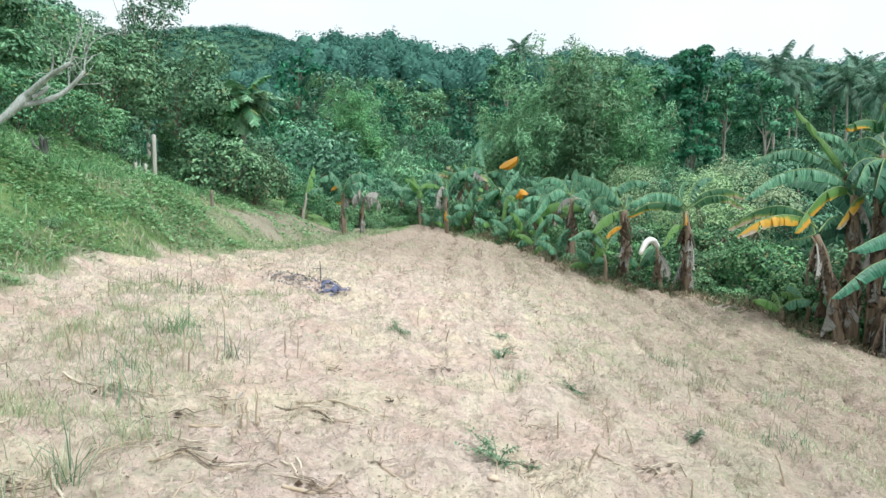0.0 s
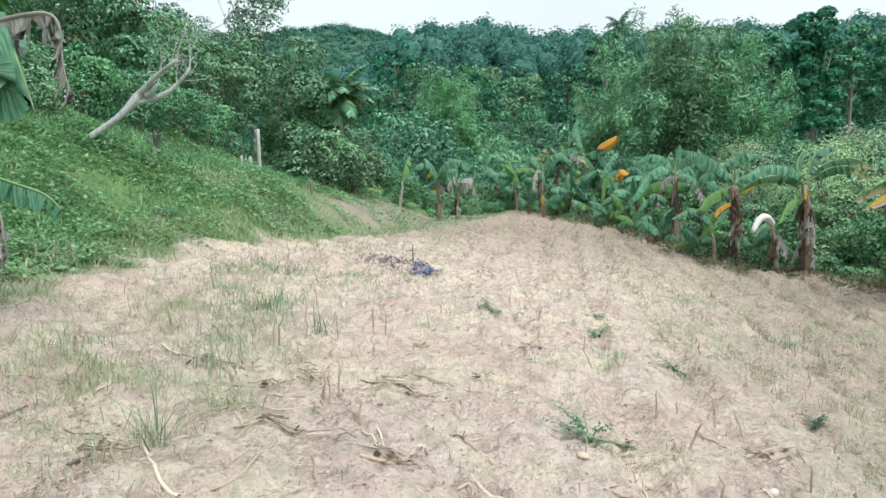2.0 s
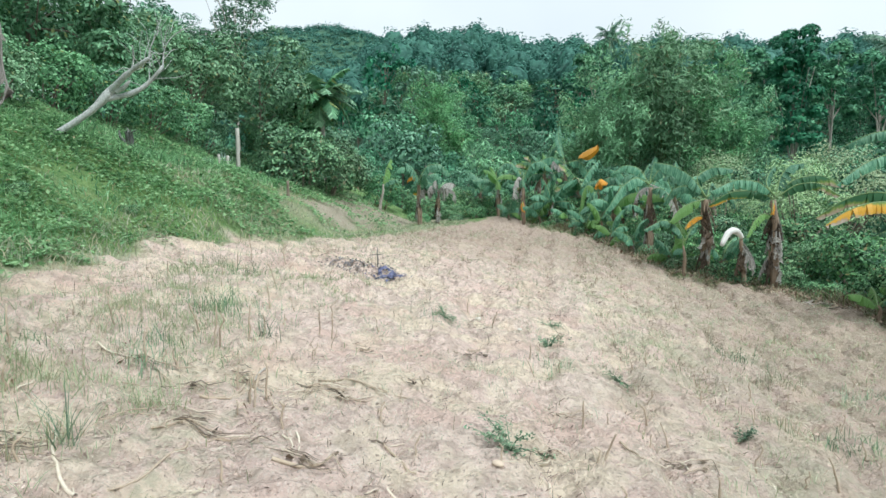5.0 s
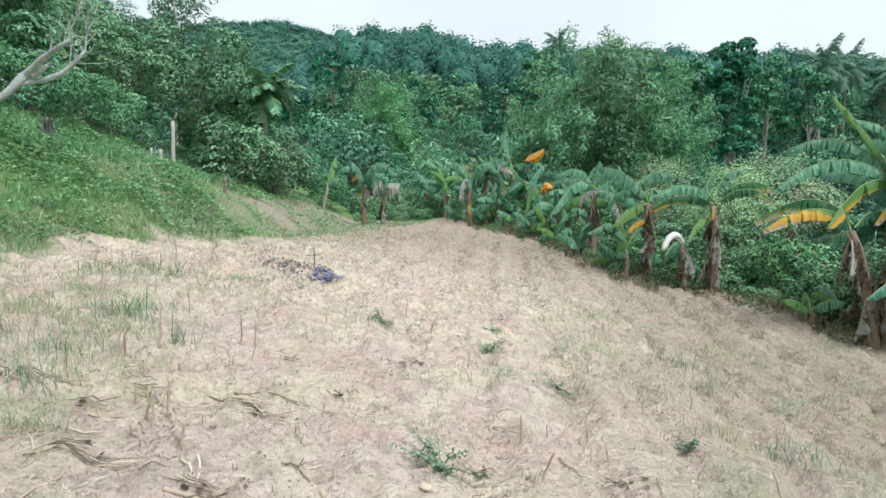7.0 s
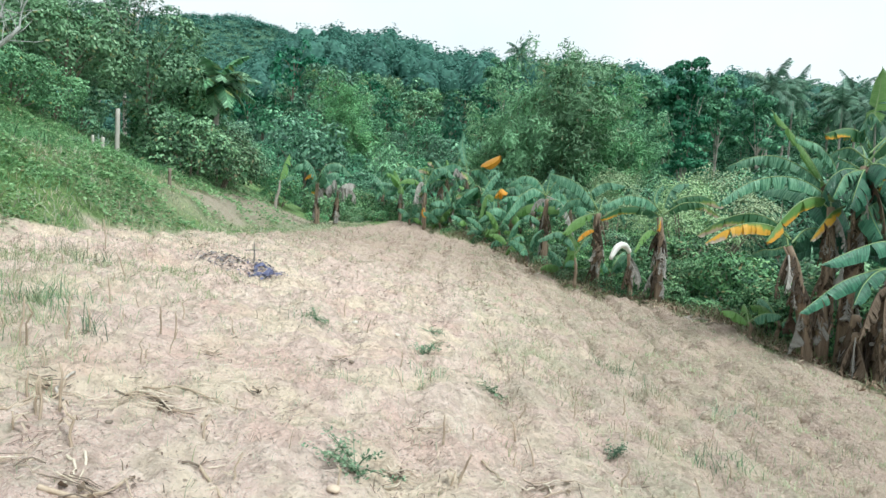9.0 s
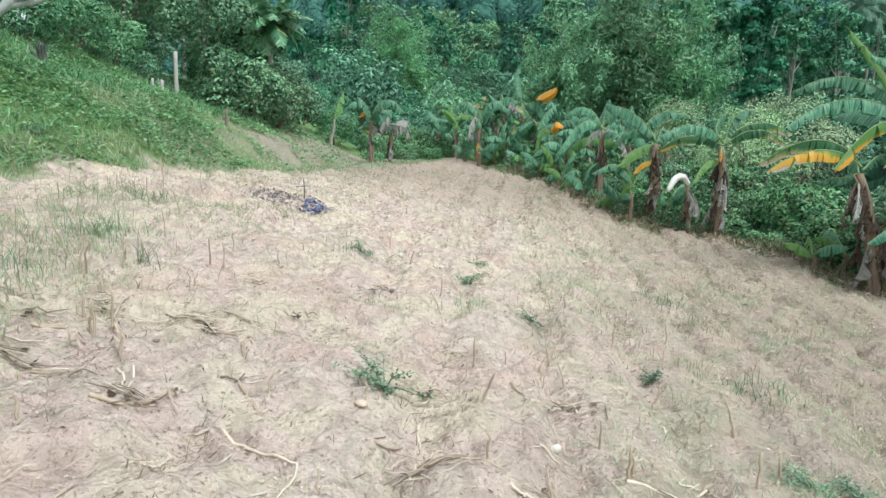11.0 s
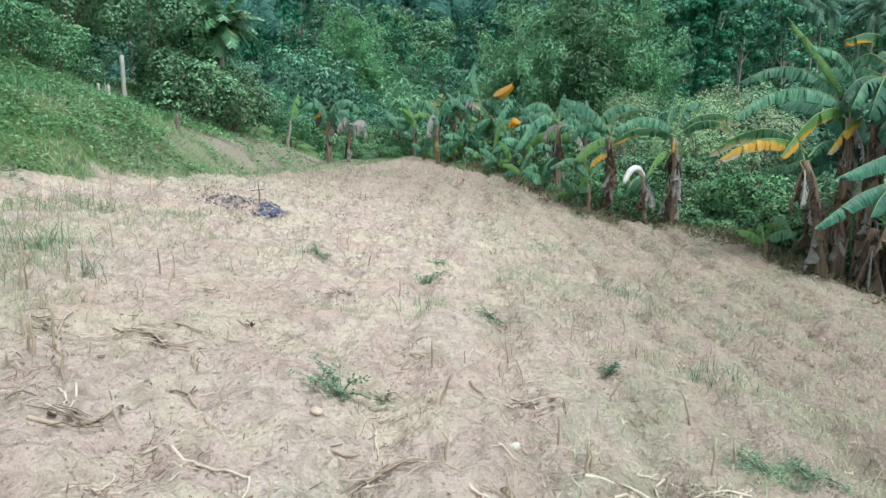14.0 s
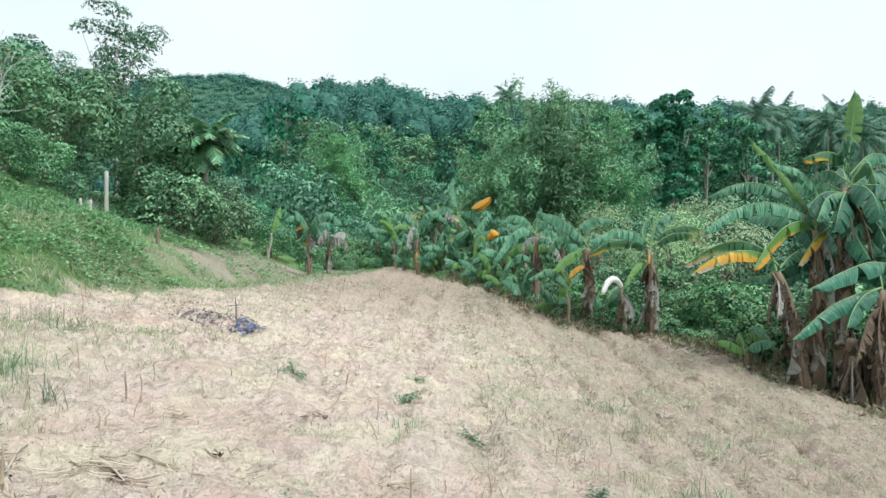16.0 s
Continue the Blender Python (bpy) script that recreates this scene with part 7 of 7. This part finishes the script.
def weed(x, y, r, h, seed, label, n=260, size=0.03):
    """A low creeping green weed: stems that spread out and small leaves along them."""
    rng = np.random.default_rng(seed)
    root = empty("weed", pose(x, y, z_at(x, y)), label, "weed", "green weeds in the field")
    pieces, ps = [], []
    for q in range(11):
        a = rng.uniform(0, 2 * math.pi)
        ln = r * rng.uniform(0.5, 1.1)
        k = np.linspace(0, 1, 5)
        lx, ly = math.cos(a) * ln * k, math.sin(a) * ln * k
        lz = lie(x + lx, y + ly) - z_at(x, y) + h * np.sin(k * 2.2) * rng.uniform(0.4, 1.1) + 0.005
        line = np.stack([lx, ly, lz], -1)
        pieces.append(tube(line, 0.004 * (1.2 - k), 4))
        m = n // 11
        s = rng.uniform(0.15, 1, m)
        ps.append(np.stack([np.interp(s, k, line[:, c]) for c in range(3)], -1) + rng.normal(0, 0.018, (m, 3)))
    v, f = joined(pieces)
    child("stem", sheet("stem", v, f, WEED), root, kind="stuff")
    p = np.vstack(ps)
    v, f = leaf_quads(rng, p, np.tile([0, 0, 1.0], (len(p), 1)), size, 0.5, 0.6)
    child("foliage", sheet("foliage", v, f, WEED), root, kind="stuff")


weed(0.36, 4.22, 0.26, 0.12, 1, "bushy green weed growing in the soil", 420, 0.03)
weed(0.68, 7.75, 0.26, 0.10, 2, "green weed patch growing in the soil", 300, 0.035)
weed(2.85, 4.25, 0.24, 0.06, 3, "creeping green weed on the soil", 420, 0.024)
weed(3.15, 4.3, 0.24, 0.06, 8, "creeping green weed on the soil", 420, 0.024)
weed(-0.55, 7.9, 0.22, 0.06, 4, "small greyish-green weed in the soil", 160, 0.03)
weed(1.38, 6.73, 0.2, 0.05, 5, "small greyish-green weed in the soil", 130, 0.03)
weed(0.75, 8.9, 0.2, 0.05, 6, "small greyish-green weed in the soil", 120, 0.03)
weed(2.26, 5.7, 0.14, 0.06, 7, "small greyish-green weed in the soil", 150, 0.03)


def grass_tuft(x, y, r, h, n, seed, mat, label):
    rng = np.random.default_rng(seed)
    xs, ys = x + rng.normal(0, r, n), y + rng.normal(0, r, n)
    v, f = grass_blades(rng, xs, ys, h * 0.8, 0.006, 1.1)
    v = v - np.array([x, y, z_at(x, y)])
    ob = new("grass_tuft", sheet("grass_tuft", v, f, mat))
    ob.matrix_world = pose(x, y, z_at(x, y))
    return tagged(ob, label, "grass", "grass tufts in the field", "stuff")


for n, (x, y, r, h, c) in enumerate([(-1.78, 3.0, 0.03, 0.34, 22), (-1.95, 3.25, 0.06, 0.26, 30), (-2.18, 4.35, 0.10, 0.26, 50), (-2.9, 5.1, 0.14, 0.24, 70), (-2.5, 5.0, 0.12, 0.2, 60), (-3.1, 5.6, 0.14, 0.24, 70), (-1.87, 5.6, 0.07, 0.30, 34), (-2.7, 4.3, 0.16, 0.16, 70),
                                     (-2.6, 6.3, 0.16, 0.24, 70), (-3.5, 6.9, 0.2, 0.24, 80), (-3.35, 8.5, 0.18, 0.26, 70), (-4.0, 8.9, 0.18, 0.3, 70), (-2.5, 6.0, 0.14, 0.24, 60), (-1.9, 2.75, 0.04, 0.2, 20), (-3.4, 4.4, 0.18, 0.16, 70), (-3.0, 3.9, 0.12, 0.18, 50)]
                                    + [(3.14, 9.0, 0.18, 0.2, 90), (3.46, 8.2, 0.2, 0.2, 100), (4.4, 8.15, 0.2, 0.2, 90), (2.7, 6.15, 0.16, 0.16, 80), (3.2, 5.95, 0.16, 0.16, 80), (4.26, 6.6, 0.18, 0.18, 80), (0.7, 6.6, 0.12, 0.14, 50), (2.2, 7.4, 0.15, 0.16, 60), (-0.6, 7.7, 0.15, 0.16, 60), (5.2, 7.4, 0.2, 0.2, 80)]):
    grass_tuft(x, y, r, h, c, 500 + n, WEED if n % 2 == 0 else GRASS_WILT, "tuft of thin green grass in the soil" if n % 2 == 0 else "tuft of wilted grey-green grass in the soil")


def burnt_patch():
    """The remains of a small fire with a scrap of blue plastic beside it."""
    rng = np.random.default_rng(4)
    x, y = -2.5, 10.6
    xs, ys = x + rng.normal(0, 0.26, 330), y + rng.normal(0, 0.2, 330)
    p = np.stack([xs, ys, lie(xs, ys) + 0.02], -1)
    v, f = leaf_quads(rng, p, np.tile([0, 0, 1.0], (330, 1)), 0.055, 0.6, 0.6)
    ob = new("ash_heap", sheet("ash_heap", v - np.array([x, y, z_at(x, y)]), f, ASH))
    ob.matrix_world = pose(x, y, z_at(x, y))
    tagged(ob, "grey ash and charred bits of a small fire", "ash", kind="stuff")
    sx, sy = -1.76, 10.4
    xs, ys = sx + rng.normal(0, 0.2, 260), sy + rng.normal(0, 0.17, 260)
    v, f = leaf_quads(rng, np.stack([xs, ys, lie(xs, ys) + 0.02], -1), np.tile([0, 0, 1.0], (260, 1)), 0.06, 0.6, 0.6)
    ob = new("charred_scraps", sheet("charred_scraps", v - np.array([sx, sy, z_at(sx, sy)]), f, BLUE_SCRAP))
    ob.matrix_world = pose(sx, sy, z_at(sx, sy))
    tagged(ob, "charred bits of dark blue plastic on the soil", "plastic scraps", kind="stuff")
    g = np.linspace(-1, 1, 13)
    u, w = np.meshgrid(g, g)
    px = u * 0.22 * (1 + 0.2 * lumps(u, w, 0.5, 1))
    py = w * 0.13 * (1 + 0.3 * lumps(u, w, 0.4, 2))
    pz = lie(sx + px, sy + py) - z_at(sx, sy) + 0.01 + 0.04 * lumps(u, w, 0.35, 3) + 0.035 * lumps(u, w, 0.16, 4)
    i = (np.arange(12)[:, None] * 13 + np.arange(12)[None]).ravel()
    scrap = new("plastic_scrap", sheet("plastic_scrap", np.stack([px, py, pz], -1).reshape(-1, 3), np.stack([i, i + 1, i + 14, i + 13], -1), BLUE_SCRAP, smooth_faces=True))
    scrap.matrix_world = pose(sx, sy, z_at(sx, sy))
    thick = scrap.modifiers.new("thickness", 'SOLIDIFY')
    thick.thickness = 0.004
    tagged(scrap, "crumpled scrap of dark blue plastic sheet", "plastic scrap")


burnt_patch()


def propped_stick(x, y):
    """A charred stick stuck in the soil with a twig across it."""
    root = empty("charred_stick", pose(x, y, z_at(x, y)), "charred stick with a cross twig stuck beside the ash", "stick")
    v, f = tube([(0, 0, -0.05), (0.005, 0.01, 0.12), (-0.005, 0.0, 0.32)], [0.012, 0.011, 0.007], 6)
    child("stem", sheet("stem", v, f, DARK_WOOD, smooth_faces=True), root)
    v, f = tube([(-0.13, 0.0, 0.19), (0.0, -0.012, 0.20), (0.09, 0.0, 0.205)], [0.006, 0.007, 0.005], 5)
    child("twig", sheet("twig", v, f, DARK_WOOD, smooth_faces=True), root)


propped_stick(-2.02, 10.55)


def clods():
    """Crumbs and lumps of soil strewn over the tilled ground."""
    rng = np.random.default_rng(31)
    x, y = scatter(rng, 40000, -5, 8.5, 2.2, 17, lambda x, y: tilled(x, y) * (0.25 + 0.75 * smooth(-0.2, 0.6, lumps(x, y, 0.7, 2))))
    n = len(x)
    r = rng.uniform(0.003, 0.010, n) * (1 + 0.8 * (rng.uniform(0, 1, n) > 0.97)) * np.interp(y, [2, 17], [0.9, 1.7])
    c = np.stack([x, y, lie(x, y) + r * 0.2], -1)
    corners = np.array([(1, 0, 0.1), (0, 1, 0), (-1, 0, 0.15), (0, -1, 0), (0.1, 0.05, 0.5), (0, 0, -0.6)])
    turn = rng.uniform(0, 6.28, n)
    cs, sn = np.cos(turn)[:, None], np.sin(turn)[:, None]
    jit = rng.uniform(0.7, 1.3, (n, 6, 1))
    o = np.tile(corners, (n, 1, 1)) * jit * r[:, None, None]
    ox, oy = o[..., 0] * cs - o[..., 1] * sn, o[..., 0] * sn + o[..., 1] * cs
    verts = (np.stack([ox, oy, o[..., 2]], -1) + c[:, None]).reshape(-1, 3)
    tri = np.array([(0, 1, 4), (1, 2, 4), (2, 3, 4), (3, 0, 4)])
    faces = (np.arange(n)[:, None, None] * 6 + tri[None]).reshape(-1, 3)
    tagged(new("soil_clods", sheet("soil_clods", verts, faces, CLOD, smooth_faces=True)), "crumbs and lumps of clay soil", "soil", kind="stuff")
    # dark bits of dead leaf and root
    x, y = scatter(rng, 12000, -5, 8.5, 2.2, 20, lambda x, y: tilled(x, y) * smooth(-0.1, 0.7, lumps(x, y, 0.5, 4)))
    p = np.stack([x, y, lie(x, y) + 0.012], -1)
    v, f = leaf_quads(rng, p, np.tile([0, 0, 1.0], (len(x), 1)), np.interp(y, [2, 20], [0.028, 0.07]), 0.35, 1.2)
    tagged(new("dead_leaf_litter", sheet("dead_leaf_litter", v, f, LITTER)), "dark bits of dead leaves on the soil", "leaf litter", kind="stuff")
    # heaps of dead leaves under the banana plants
    y = 10 + 14 * rng.uniform(0, 1, 4200) ** 1.2
    x = right_edge(y) + 0.3 + rng.normal(0, 0.42, 4200)
    p = np.stack([x, y, lie(x, y) + rng.uniform(0.01, 0.1, len(x))], -1)
    v, f = leaf_quads(rng, p, np.tile([0, 0, 1.0], (len(x), 1)), rng.uniform(0.06, 0.2, len(x)), 0.28, 0.5)
    tagged(new("banana_litter", sheet("banana_litter", v, f, LITTER)), "dry banana leaf litter along the field's edge", "leaf litter", kind="stuff")


CLOD = leaf_material("soil_crumbs", (0.44, 0.34, 0.27), (0.55, 0.44, 0.36), (0.66, 0.55, 0.46), 0.0, 0.95)
clods()


def twig_pile(x, y, r, n, seed, label):
    """A little heap of dead stems and roots turned up by the plough."""
    rng = np.random.default_rng(seed)
    root = empty("twig_pile", pose(x, y, z_at(x, y)), label, "twigs", "heaps of dead stems")
    for q in range(n):
        a = rng.normal(0.2, 0.6)
        cx, cy, ln = rng.normal(0, r * 0.45), rng.normal(0, r * 0.25), rng.uniform(0.4, 1.1) * r
        k = np.linspace(-0.5, 0.5, 5)
        px, py = cx + math.cos(a) * k * ln, cy + math.sin(a) * k * ln + rng.normal(0, 0.008, 5)
        pz = lie(x + px, y + py) - z_at(x, y) + 0.012 + rng.uniform(0, 0.035)
        v, f = tube(np.stack([px, py, pz], -1), rng.uniform(0.002, 0.005) * np.array([1.1, 1.0, 0.95, 0.85, 0.6]), 5)
        child("twig", sheet("twig", v, f, (STALK, STALK, BARK, PALE_STEM)[int(rng.integers(4))], smooth_faces=True), root)
    for q in range(5):
        px, py = rng.normal(0, r * 0.3), rng.normal(0, r * 0.18)
        p = np.array([(px, py, 0)])
        p[:, 2] = lie(x + p[:, 0], y + p[:, 1]) - z_at(x, y) + 0.02
        v, f = leaf_quads(rng, p, np.array([(0, 0, 1.0)]), 0.07, 0.5, 0.6)
        child("dead_leaf", sheet("dead_leaf", v, f, B_BROWN), root)


twig_pile(-0.85, 4.59, 0.26, 18, 1, "heap of dark dead stems on the soil")
twig_pile(-1.56, 4.65, 0.2, 14, 2, "heap of dark dead stems on the soil")
twig_pile(-0.71, 3.45, 0.22, 12, 3, "dark dead roots on the soil")
twig_pile(1.31, 3.36, 0.24, 20, 4, "heap of grey dead stems on the soil")
twig_pile(2.2, 3.62, 0.3, 16, 5, "heap of pale and dark dead stems")
twig_pile(0.68, 3.55, 0.2, 14, 6, "dead stems lying in a furrow")
twig_pile(0.62, 4.4, 0.16, 12, 7, "dead stems lying in a furrow")
twig_pile(-1.4, 3.6, 0.3, 16, 8, "dead stems lying along a ditch")
twig_pile(-2.3, 4.4, 0.25, 14, 9, "dead stems among wilted grass")
twig_pile(-1.0, 5.9, 0.14, 8, 10, "small heap of dead stems on the soil")
twig_pile(-0.1, 6.4, 0.14, 7, 11, "small heap of dead stems on the soil")
twig_pile(-0.45, 5.1, 0.12, 6, 12, "small heap of dead stems on the soil")
twig_pile(-1.75, 4.1, 0.24, 12, 13, "dead stems lying along a ditch")
twig_pile(0.72, 5.2, 0.16, 8, 14, "dead stems lying in a furrow")
twig_pile(1.5, 4.5, 0.2, 10, 15, "dead stems lying in a furrow")
twig_pile(-2.05, 2.95, 0.22, 12, 16, "dead stems lying along a ditch")
twig_pile(7.4, 14.7, 0.9, 26, 11, "heap of dead branches and banana trash beside the plants")
twig_pile(8.1, 13.9, 0.7, 18, 12, "heap of dead branches and banana trash beside the plants")
